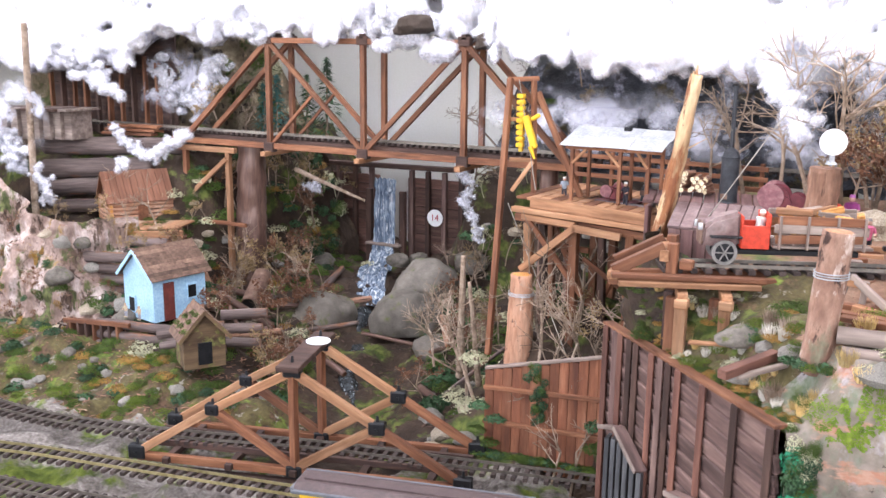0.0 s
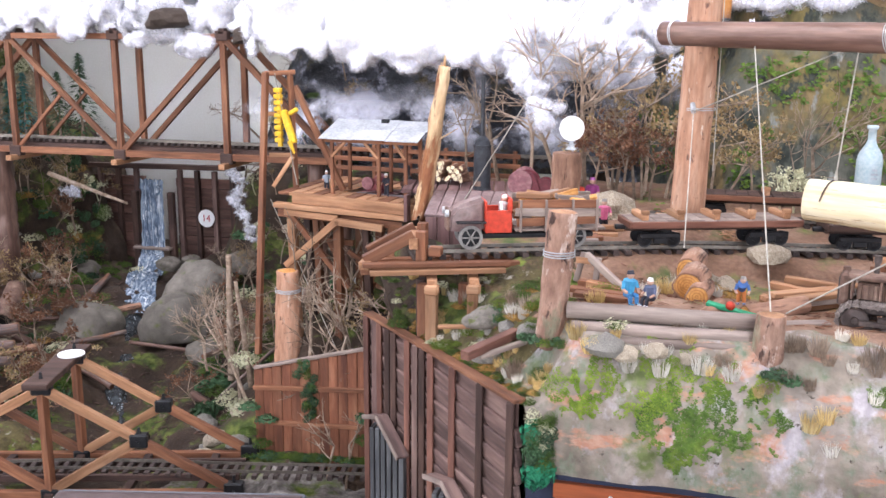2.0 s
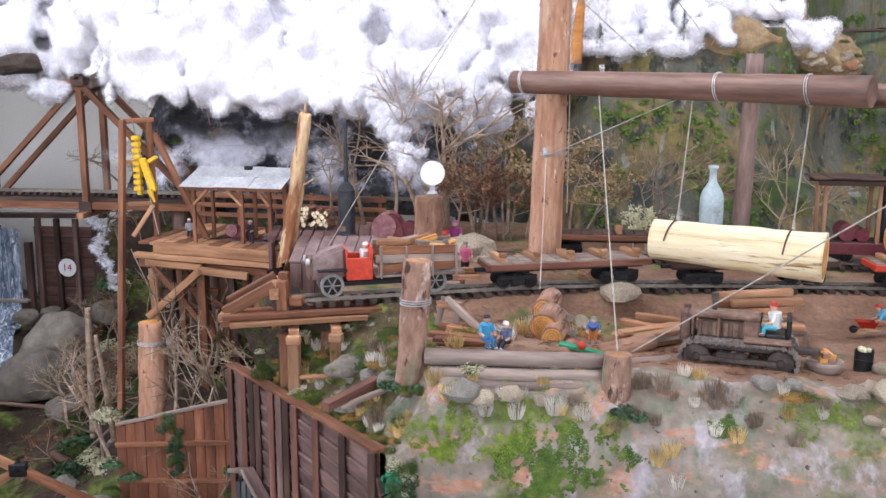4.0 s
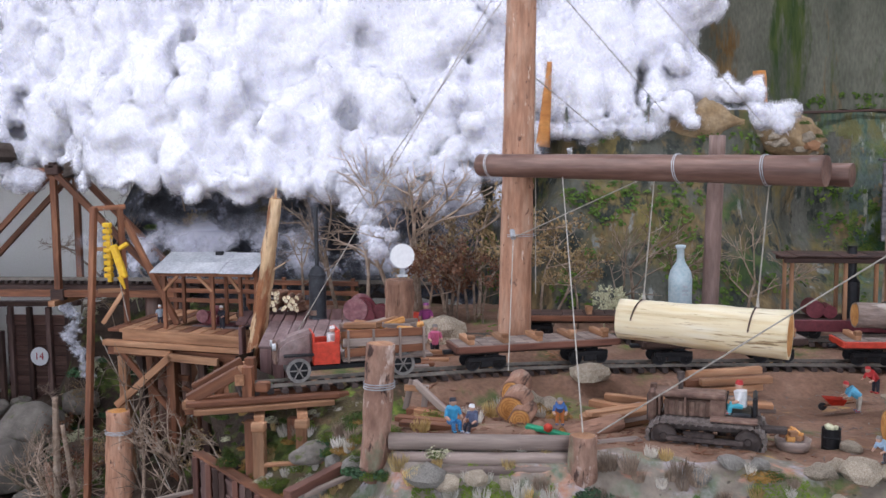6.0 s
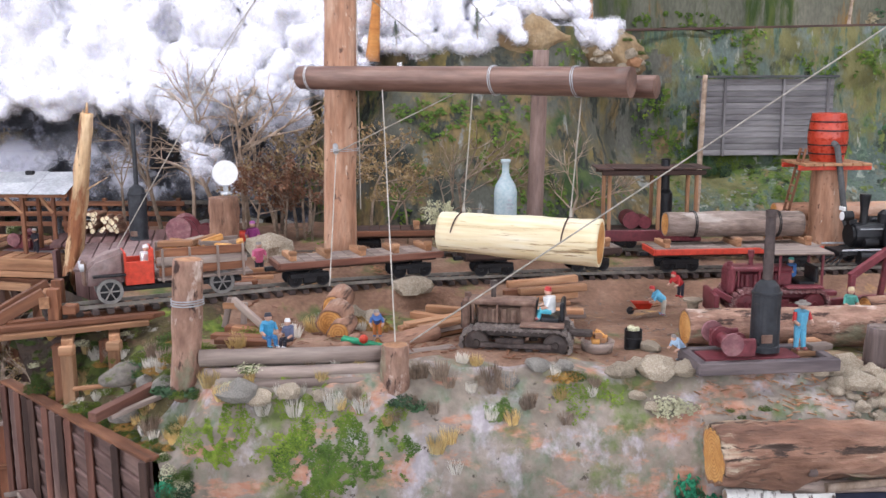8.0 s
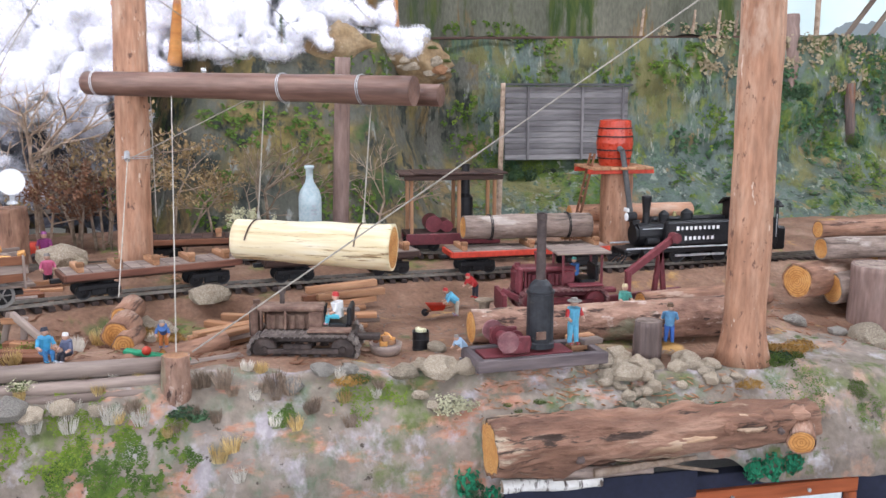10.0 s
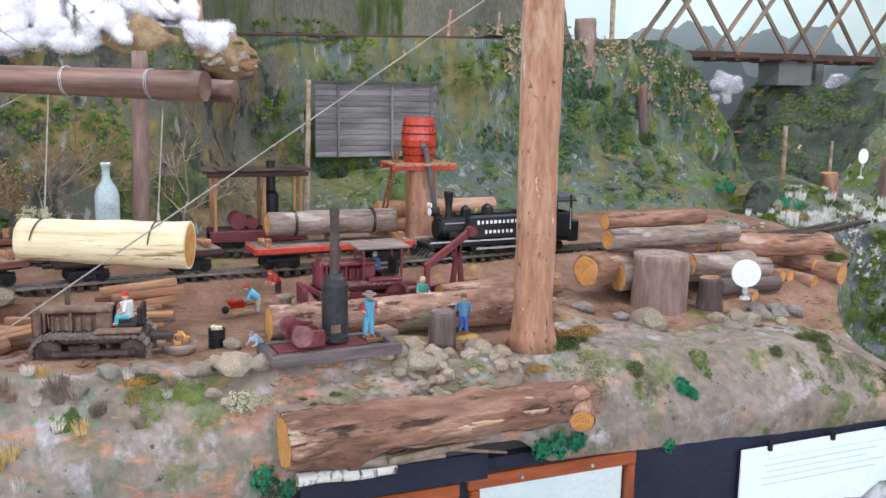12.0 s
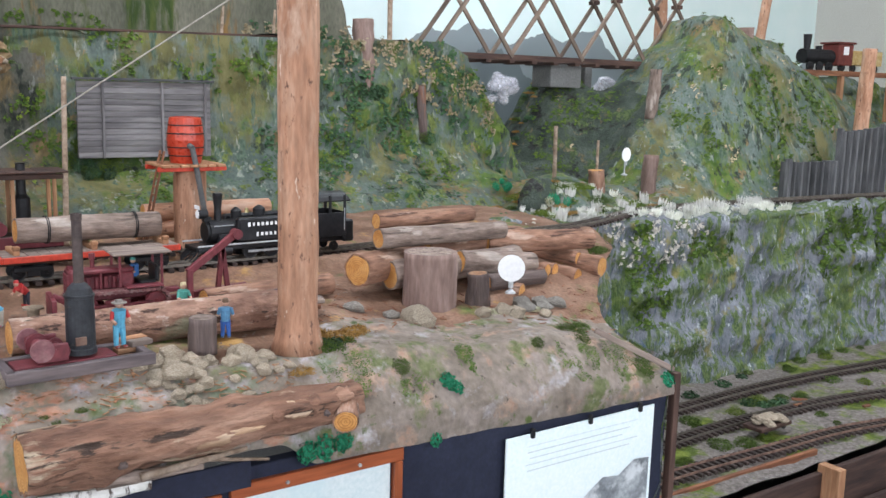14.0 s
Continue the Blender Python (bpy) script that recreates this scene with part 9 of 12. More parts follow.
# ---- bare trees and dry bushes ----
def twig_mesh(seed, h=0.3, r=0.006, levels=4, spread=0.55, k="twig", leaf=None, leaf_n=0, leaf_s=0.006, kids=3):
    rnd = random.Random(seed)
    bm = bmesh.new()

    def grow(p, d, L, r, lv):
        n = 3
        q = p
        for i in range(n):
            d = (d + Vector((rnd.uniform(-1, 1), rnd.uniform(-1, 1), rnd.uniform(-0.4, 0.7))) * 0.16).normalized()
            e = q + d * L / n
            cyl(bm, q, e, r * (1 - 0.25 * i / n), r * (1 - 0.25 * (i + 1) / n), 5 if lv > 2 else 4)
            if lv > 0 and i > 0:
                for c in range(kids - 1 if i == 1 else kids):
                    if rnd.random() < 0.72:
                        dd = (d * rnd.uniform(0.5, 1.0) + Vector((rnd.gauss(0, 1), rnd.gauss(0, 1), rnd.gauss(0.1, 0.6))) * spread).normalized()
                        grow(e, dd, L * rnd.uniform(0.45, 0.7), r * 0.55, lv - 1)
            if lv == 0 and leaf_n:
                for c in range(leaf_n):
                    o = e + Vector((rnd.gauss(0, 1), rnd.gauss(0, 1), rnd.gauss(0, 1))) * leaf_s * 1.2
                    nn = Vector((rnd.gauss(0, 1), rnd.gauss(0, 1), rnd.gauss(0, 1))).normalized()
                    u = nn.cross(Vector((0.3, 0.8, 0.5))).normalized() * leaf_s
                    w = nn.cross(u)
                    bm.faces.new([bm.verts.new(o + v) for v in (-u, w * 0.6, u, -w * 0.6)]).material_index = 1
            q = e
    grow(Vector((0, 0, 0)), Vector((0, 0, 1)), h * 0.55, r, levels)
    me = bpy.data.meshes.new("branches")
    bm.to_mesh(me)
    bm.free()
    me.materials.append(M[k])
    if leaf:
        me.materials.append(M[leaf])
    return me


M["dry_leaf"] = mat("dry_brown_leaf", [(0.16, 0.10, 0.045), (0.28, 0.19, 0.09), (0.38, 0.28, 0.15)], 40, 0.9, 0.2)
M["rust_leaf"] = mat("rust_brown_leaf", [(0.08, 0.035, 0.02), (0.15, 0.065, 0.035), (0.22, 0.11, 0.06)], 40, 0.9, 0.2)
BARE = [twig_mesh(i, 0.30, 0.0055, 3, 0.6) for i in range(4)]
DRY = [twig_mesh(20 + i, 0.26, 0.004, 3, 0.6, "twig", "dry_leaf", 3, 0.005) for i in range(3)]
RUST = [twig_mesh(40 + i, 0.24, 0.004, 3, 0.7, "twig", "rust_leaf", 4, 0.006) for i in range(2)]
SILVER = [twig_mesh(60 + i, 0.13, 0.003, 3, 0.8, "lichen", "lichen", 3, 0.004) for i in range(2)]


def plant(meshes, x, y, s, label, name="bare_tree", cat="tree", z=None, tilt=8, group="bare trees and bushes"):
    ob = new(name, random.choice(meshes))
    z = ground(x, y, 1.6) if z is None else z
    ob.matrix_basis = pose(x, y, z - 0.004, random.uniform(-tilt, tilt), random.uniform(-tilt, tilt), random.uniform(0, 360)) @ Matrix.Diagonal((s, s, s, 1))
    return tagged(ob, label, cat, group)


for x, y, s in ((-0.20, 1.22, 1.15), (-0.30, 1.28, 1.2), (-0.05, 1.20, 1.0), (0.10, 1.14, 0.9), (0.55, 1.12, 1.0), (0.48, 1.15, 0.8), (0.66, 1.15, 0.9), (0.85, 1.16, 0.8), (0.02, 1.3, 1.2), (-0.38, 1.2, 0.9), (0.95, 1.18, 0.7)):
    plant(BARE, x, y, s, "thin bare branching tree against the hillside")
for x, y, s in ((0.12, 1.13, 1.0), (0.04, 1.18, 1.1), (0.33, 1.10, 1.0), (0.40, 1.12, 0.9), (0.30, 1.16, 1.1), (-0.10, 1.16, 0.9), (0.18, 1.18, 1.1)):
    plant(DRY, x, y, s, "dry tan leafy bush against the hillside", "dry_bush", "bush")
for x, y, s in ((-0.01, 1.12, 1.0), (0.07, 1.10, 1.0), (0.14, 1.12, 0.9)):
    plant(RUST, x, y, s, "rust-brown leafy bush behind the sign", "rust_bush", "bush")
for x, y, s in ((0.50, 1.06, 0.9), (0.53, 1.07, 0.9), (0.47, 1.08, 0.8), (0.56, 1.05, 0.7)):
    plant(SILVER, x, y, s, "silvery wiry shrub behind the hanging log", "silver_shrub", "shrub")
# twigs below the platform and by the fence
for x, y, s in ((-1.06, 1.05, 1.1), (-1.0, 1.0, 1.2), (-0.78, 0.95, 0.9), (-0.70, 0.92, 1.0), (-0.62, 0.86, 0.9), (-0.55, 0.8, 0.9), (-0.82, 1.05, 1.0), (-0.66, 1.0, 1.0), (-0.72, 1.1, 1.1), (-0.50, 0.75, 0.8)):
    plant(BARE, x, y, s, "bare twiggy bush below the platform", "bare_bush", "bush", tilt=25)
for x, y, s in ((-0.74, 0.95, 0.8), (-0.60, 0.86, 0.9), (-0.68, 1.02, 0.8), (-0.55, 0.90, 0.8), (-0.9, 1.1, 0.7)):
    plant(DRY, x, y, s, "dry tan brush below the platform", "dry_bush", "bush", tilt=25)
for x, y, s in ((-0.66, 0.752, 0.7), (-0.60, 0.75, 0.75)):
    plant(BARE, x, y, s, "bare sapling in front of the fence", "bare_sapling", "sapling", 0.46)
log("pale_snag", (-1.12, 1.12, 0.58), (-1.10, 1.10, 0.99), 0.012, 0.008, "pale barkless snag beside the stream", "dead tree", ("twig", "twig"), rough=0.12, step=0.01)
log("pale_snag", (-1.03, 1.08, 0.58), (-1.06, 1.06, 0.92), 0.010, 0.006, "pale barkless snag beside the stream", "dead tree", ("twig", "twig"), rough=0.12, step=0.01)
clump(-1.0, 0.98, 0.06, "lichen", "pale lichen clump beside the snag", group="ground plants", name="lichen_patch", cat="lichen")
clump(-1.0, 0.98, 0.05, "lichen", "pale lichen clump beside the snag", 0.70, group="ground plants", name="lichen_patch", cat="lichen")
# ivy on the fence and gorge greenery
for i in range(26):
    z = random.uniform(0.61, 0.815)
    clump(-0.706 + random.gauss(0, 0.010 + 0.05 * max(0.0, z - 0.70)), 0.770 + random.uniform(-0.004, 0.004), random.uniform(0.010, 0.017), random.choice(["leaf", "leaf", "moss"]), "green ivy vine hanging on the plank fence", z, Vector((0, -1, 0.1)), "fence ivy", "ivy_clump", "ivy")
for x, y, z in ((-0.88, 0.765, 0.65), (-0.885, 0.76, 0.58), (-0.845, 0.76, 0.55), (-0.83, 0.765, 0.62), (-0.545, 0.75, 0.66), (-0.545, 0.745, 0.60)):
    clump(x, y, 0.03, "leaf" if z > 0.6 else "moss", "green ivy clump on the plank fence", z, group="fence ivy", name="ivy_clump", cat="ivy")
for i in range(150):
    x, y = random.uniform(-2.7, -1.0), random.uniform(0.8, 2.35)
    if in_stream(x, y):
        continue
    clump(x, y, random.uniform(0.03, 0.07), random.choice(["leaf", "moss", "moss", "leaf", "lichen"]), "tangled green undergrowth in the gorge", group="gorge undergrowth", name="undergrowth_clump", cat="undergrowth")
for i in range(45):
    x = random.uniform(-2.9, -1.85)
    clump(x, random.uniform(0.45, 0.72), random.uniform(0.015, 0.035), random.choice(["moss_bright", "moss", "moss"]), "bright moss beside the track", group="trackside moss")
for i in range(60):
    x, y = random.uniform(-2.6, -1.1), random.uniform(0.9, 2.25)
    if in_stream(x, y):
        continue
    plant(random.choice([BARE, DRY, RUST]), x, y, random.uniform(0.5, 0.9), "dry brush among the gorge stones", "dry_brush", "bush", tilt=30)
for i in range(60):
    x, y = random.uniform(2.6, 4.6), random.choice([0.75, 0.80, 0.50, 0.52, 0.29])
    clump(x, y + random.uniform(-0.04, 0.05), random.uniform(0.02, 0.04), random.choice(["moss", "moss_bright", "moss", "leaf"]), "green growth between the lower tracks", group="yard growth")


# conifers
def conifer_mesh(seed, k):
    rnd = random.Random(seed)
    bm = bmesh.new()
    cyl(bm, (0, 0, 0), (0, 0, 0.95), 0.02, 0.004, 6, 1)
    for i in range(520):
        z = rnd.random() ** 0.8
        R = 0.30 * (1 - z) + 0.02
        a, r = rnd.uniform(0, 6.283), R * math.sqrt(rnd.random())
        p = Vector((r * math.cos(a), r * math.sin(a), 0.06 + 0.92 * z - 0.25 * r))
        d = Vector((math.cos(a), math.sin(a), -0.35)).normalized()
        w = d.cross(Vector((0, 0, 1))).normalized()
        s = rnd.uniform(0.03, 0.06)
        bm.faces.new([bm.verts.new(p + v) for v in (-d * s, w * s * 0.3, d * s, -w * s * 0.3)])
    me = bpy.data.meshes.new("needles")
    bm.to_mesh(me)
    bm.free()
    me.materials.append(M[k]), me.materials.append(M["twig"])
    return me


CONI = [conifer_mesh(i, "leaf") for i in range(2)]
M["blue_green"] = mat("blue_green_needles", [(0.012, 0.05, 0.05), (0.03, 0.10, 0.09), (0.05, 0.14, 0.11)], 30, 0.8, 0.2, vary=0.3)
CONI_B = [conifer_mesh(5, "blue_green")]
for ms, x, y, z, s in ((CONI_B, -2.50, 2.00, 1.14, 0.36), (CONI_B, -2.60, 2.05, 1.14, 0.32), (CONI, -2.33, 2.15, 1.18, 0.40), (CONI, -2.42, 2.12, 1.14, 0.36), (CONI, 0.61, 1.355, 1.765, 0.09), (CONI, 0.376, 1.355, 1.745, 0.075)):
    plant(ms, x, y, s, "small dark green conifer" + (" behind the bridge" if y > 2 else " standing in the cotton cloud"), "conifer", "tree", z, 2, "conifers")


# ---- cotton cloud ----
def puff_shapes(n=8):
    out = []
    for i in range(n):
        bm = bmesh.new()
        bmesh.ops.create_icosphere(bm, subdivisions=3, radius=1.0)
        o = Vector((i * 7.3, i * 3.1, 0))
        for v in bm.verts:
            p = v.co.copy()
            b = 0.34 * noise.noise(p * 1.2 + o) + 0.30 * abs(noise.noise(p * 2.3 + o)) + 0.16 * abs(noise.noise(p * 5 + o))
            v.co = p * (0.85 + b)
        vs = np.array([v.co[:] for v in bm.verts])
        bm.verts.index_update()
        fs = np.array([[v.index for v in f.verts] for f in bm.faces])
        bm.free()
        out.append((vs, fs))
    return out


PUFFS = puff_shapes()


def tri_mesh(name, V, F, k):
    me = bpy.data.meshes.new(name)
    me.vertices.add(len(V)), me.loops.add(len(F) * 3), me.polygons.add(len(F))
    me.vertices.foreach_set("co", np.asarray(V, dtype=float).ravel())
    me.loops.foreach_set("vertex_index", np.asarray(F).ravel())
    me.polygons.foreach_set("loop_start", np.arange(0, len(F) * 3, 3))
    me.polygons.foreach_set("loop_total", np.full(len(F), 3))
    me.update(), me.validate()
    me.materials.append(M[k])
    return me


FLEECE = ((0.005, "fleece_near"), (0.011, "fleece_far"))


def cotton(name, puffs, label, cell=0.011, fuzz=9000, swell=0.3, k="cotton", shells=FLEECE):
    """One fluffy mass melted together out of many puffs (x, y, z, r, sx, sy, sz), with loose fibres standing off it."""
    V, F, o = [], [], 0
    for x, y, z, r, sx, sy, sz in puffs:
        vs, fs = random.choice(PUFFS)
        R = np.array(Euler((random.uniform(0, 6.28), random.uniform(0, 6.28), random.uniform(0, 6.28))).to_matrix())
        V.append((vs @ R.T) * np.array([r * sx, r * sy, r * sz]) + np.array([x, y, z]))
        F.append(fs + o)
        o += len(vs)
    me = tri_mesh(name, np.concatenate(V), np.concatenate(F), k)
    tmp = bpy.data.objects.new(name, me)
    scene.collection.objects.link(tmp)
    rm = tmp.modifiers.new("melt", "REMESH")
    rm.mode, rm.voxel_size = "VOXEL", cell
    sm = tmp.modifiers.new("soften", "SMOOTH")
    sm.factor, sm.iterations = 0.5, 5
    bpy.context.view_layer.update()
    me = bpy.data.meshes.new_from_object(tmp.evaluated_get(bpy.context.evaluated_depsgraph_get()))
    bpy.data.objects.remove(tmp)
    n = len(me.vertices)
    co, no = np.empty(n * 3), np.empty(n * 3)
    me.vertices.foreach_get("co", co), me.vertices.foreach_get("normal", no)
    co, no = co.reshape(-1, 3), no.reshape(-1, 3)
    seed = Vector((random.uniform(0, 50), 0, 0))
    d = np.array([0.40 * noise.noise(Vector(p) * 20 + seed) + 0.16 * noise.noise(Vector(p) * 50 + seed) + swell * (0.8 * noise.noise(Vector((p[0] * 9, p[1] * 9, p[2] * 5)) + seed) + 1.1 * noise.noise(Vector((p[0] * 4.5, p[1] * 4.5, p[2] * 3)) + seed)) for p in co])
    co = co + no * (d * cell * 1.9)[:, None]
    me.vertices.foreach_set("co", co.ravel())
    me.update()
    me.materials.clear()
    me.materials.append(M[k])
    me.shade_smooth()
    rng = np.random.default_rng(len(puffs))
    pick = rng.integers(0, n, fuzz)
    P, N = co[pick] - no[pick] * 0.003, no[pick]
    A = rng.normal(size=(fuzz, 3))
    side = np.cross(N, A)
    side /= np.linalg.norm(side, axis=1, keepdims=True) + 1e-9
    L = rng.uniform(0.005, 0.015, fuzz)[:, None]
    mid = P + N * L * 0.45 + A * L * 0.16
    tip = P + N * L * 0.8 + A * L * 0.42
    w = 0.0007
    VV = np.stack([P - side * w, P + side * w, mid - side * w * 0.8, mid + side * w * 0.8, tip], 1).reshape(-1, 3)
    b = (np.arange(fuzz) * 5)[:, None]
    FF = np.concatenate([b + np.array([[0, 1, 2]]), b + np.array([[1, 3, 2]]), b + np.array([[2, 3, 4]])])
    ob = tagged(new(name, me), label, "cotton cloud", "", "stuff")
    fz = new("loose_fibres", tri_mesh("loose_fibres", VV, FF, k))
    fz.parent = ob
    for off, kk in shells:
        me2 = me.copy()
        me2.vertices.foreach_set("co", (co + no * off).ravel())
        me2.update()
        me2.materials.clear()
        me2.materials.append(M[kk])
        fl = new("fleece", me2)
        fl.parent = ob
    return ob


def cloud_bottom(x):
    return curve_at([(-4.6, 1.50), (-3.2, 1.56), (-2.9, 1.70), (-1.4, 1.70), (-1.15, 1.64), (-0.6, 1.61), (-0.3, 1.59), (0.0, 1.60), (0.25, 1.68), (0.5, 1.78), (1.05, 1.84)], x) + 0.05 * noise.noise(Vector((x * 4, 0, 0))) + 0.03 * noise.noise(Vector((x * 11, 5, 0)))


def cloud_front(x):
    return curve_at([(-4.6, 1.60), (-2.9, 1.72), (-1.4, 1.72), (-1.0, 1.40), (0.0, 1.42), (0.4, 1.45), (1.0, 1.50)], x)


def main_cloud():
    P = []
    x = -4.5
    while x < 1.02:
        b = cloud_bottom(x)
        z = b
        row = 0
        while z < 2.75:
            right = 1.0 - 0.30 * smooth01(1.84, 2.0, z) + 0.2 * smooth01(2.0, 2.2, z)
            if x < right:
                r = random.uniform(0.040, 0.085) * (0.60 if row == 0 else 1.0)
                y = cloud_front(x) + 0.30 * (z - b) + random.uniform(-0.05, 0.05)
                P.append((x + random.uniform(-0.04, 0.04), y, z + random.uniform(-0.03, 0.03) + (r * 0.5 if row == 0 else 0), r * random.uniform(0.7, 1.15), random.uniform(0.7, 1.1), 1.0, random.uniform(0.9, 1.7)))
                if row == 0:
                    for q in range(5):
                        rr = random.uniform(0.012, 0.030)
                        P.append((x + random.uniform(-0.06, 0.06), y + random.uniform(-0.05, 0.05), z + random.uniform(-0.045, 0.03), rr, random.uniform(0.8, 1.5), 0.9, random.uniform(0.8, 1.6)))
                if row and random.random() < 0.5:
                    P.append((x + random.uniform(-0.05, 0.05), y + 0.09, z, r * 1.2, 1.2, 0.8, 1.1))
            z += random.uniform(0.065, 0.095)
            row += 1
        x += random.uniform(0.062, 0.085)
    cotton("cotton_cloud", P, "thick white cotton cloud over the back of the scene", 0.013, 90000, 1.0)

    def back(u, v):
        xx = lerp(-4.6, 0.75, u)
        b = cloud_bottom(xx) + 0.05
        return (xx, cloud_front(xx) + 0.14 + 0.30 * (v * 1.1), lerp(b, 2.85, v))
    sheet("cotton_backing", back, 150, 40, "cotton", "white cotton sheet behind the cloud", "cotton cloud", 0.07, 6, kind="stuff")

    # wisps: on the dark hill behind the shed, below the cloud, over the left hill and beside the dam
    W = []
    for i in range(16):
        f = i / 15
        W.append((lerp(-0.34, -0.11, f) + random.uniform(-0.03, 0.03), lerp(1.34, 1.12, f), lerp(1.58, 1.44, f) + random.uniform(-0.03, 0.03) + 0.03 * math.sin(f * 6), random.uniform(0.016, 0.032) * (1.3 - 0.5 * f), 1.2, 0.8, 1.0))
    for i in range(5):
        f = i / 4
        W.append((lerp(-0.05, 0.18, f) + random.uniform(-0.04, 0.04), 1.34, 1.58 + random.uniform(-0.08, 0.06), random.uniform(0.02, 0.045), 1.1, 0.8, 1.1))
    def strand(pts, r, per=30):
        for (p, q) in zip(pts, pts[1:]):
            for i in range(per):
                f = (i + random.random()) / per
                c = Vector(p).lerp(Vector(q), f)
                W.append((c.x + random.gauss(0, r * 0.6), c.y + random.gauss(0, r * 0.4), c.z + random.gauss(0, r * 0.5), r * random.uniform(0.16, 0.5), random.uniform(0.9, 1.6), 0.8, random.uniform(0.7, 1.2)))
    strand([(-3.11, 1.62, 1.24), (-3.02, 1.62, 1.165), (-2.93, 1.62, 1.13), (-2.80, 1.62, 1.18), (-2.71, 1.64, 1.245)], 0.026, 60)
    strand([(-3.10, 1.9, 1.52), (-3.05, 1.9, 1.40), (-2.89, 1.9, 1.36)], 0.045)
    strand([(-2.72, 1.9, 1.55), (-2.82, 1.9, 1.44), (-2.89, 1.9, 1.30)], 0.045)
    strand([(-3.55, 1.35, 1.24), (-3.44, 1.35, 1.15), (-3.48, 1.35, 1.09)], 0.04)
    strand([(-3.33, 1.35, 1.08), (-3.28, 1.35, 1.0), (-3.25, 1.35, 0.94)], 0.028)
    strand([(-1.70, 2.25, 1.12), (-1.62, 2.22, 1.03), (-1.66, 2.22, 0.95), (-1.59, 2.22, 0.87), (-1.56, 2.2, 0.78)], 0.020, 34)
    strand([(-2.50, 2.2, 0.955), (-2.40, 2.2, 0.95)], 0.022, 30)
    strand([(-2.80, 1.36, 1.15), (-2.83, 1.36, 1.11)], 0.022, 30)
    strand([(-3.4, 1.55, 1.62), (-3.2, 1.6, 1.50), (-3.12, 1.62, 1.42)], 0.05)
    for i in range(16):
        xx = random.uniform(-2.65, -2.3) if i % 2 else random.uniform(-2.1, -1.5)
        W.append((xx, 1.70 + random.uniform(-0.03, 0.03), 1.69 + random.uniform(-0.08, 0.03), random.uniform(0.03, 0.06), 1.4, 0.8, 0.8))
    # thin stretched cotton like drifting steam before the dark hill, and beside the dam
    for x0, x1, z0, z1, y0, sd in ((-1.45, 0.12, 1.19, 1.50, 1.84, 2.0), (-1.30, -0.10, 1.21, 1.46, 1.78, 9.0), (-0.42, 0.02, 1.30, 1.66, 1.36, 5.0), (-0.25, 0.34, 1.40, 1.74, 1.33, 14.0), (-3.75, -3.2, 1.15, 1.62, 1.30, 31.0), (-3.2, -2.75, 1.25, 1.66, 1.88, 41.0)):
        def veil(u, v, a=(x0, x1, z0, z1, y0, sd)):
            return (lerp(a[0], a[1], u), a[4] + 0.03 * math.sin(u * 9 + a[5]) + 0.02 * math.sin(v * 7 + a[5]), lerp(a[2], a[3], v))
        sheet("cotton_mist", veil, 50, 24, "mist", "thin veil of stretched white cotton like drifting steam", "cotton cloud", 0.02, 6, sd, "stuff")
    cotton("cotton_wisp", W, "loose white cotton wisps like steam and mist", 0.0065, 60000, 0.15, "cotton_haze")
    # lower bank of cotton on the hill crest
    Q = []
    for i in range(46):
        f = i / 45
        Q.append((lerp(0.32, 1.02, f) + random.uniform(-0.02, 0.02), 1.42 + 0.08 * f + random.uniform(-0.03, 0.03), lerp(1.74, 1.785, f) + random.uniform(-0.02, 0.025), random.uniform(0.022, 0.04), 1.2, 0.9, 0.9))
    cotton("cotton_bank", Q, "low white cotton bank along the hill crest")


main_cloud()


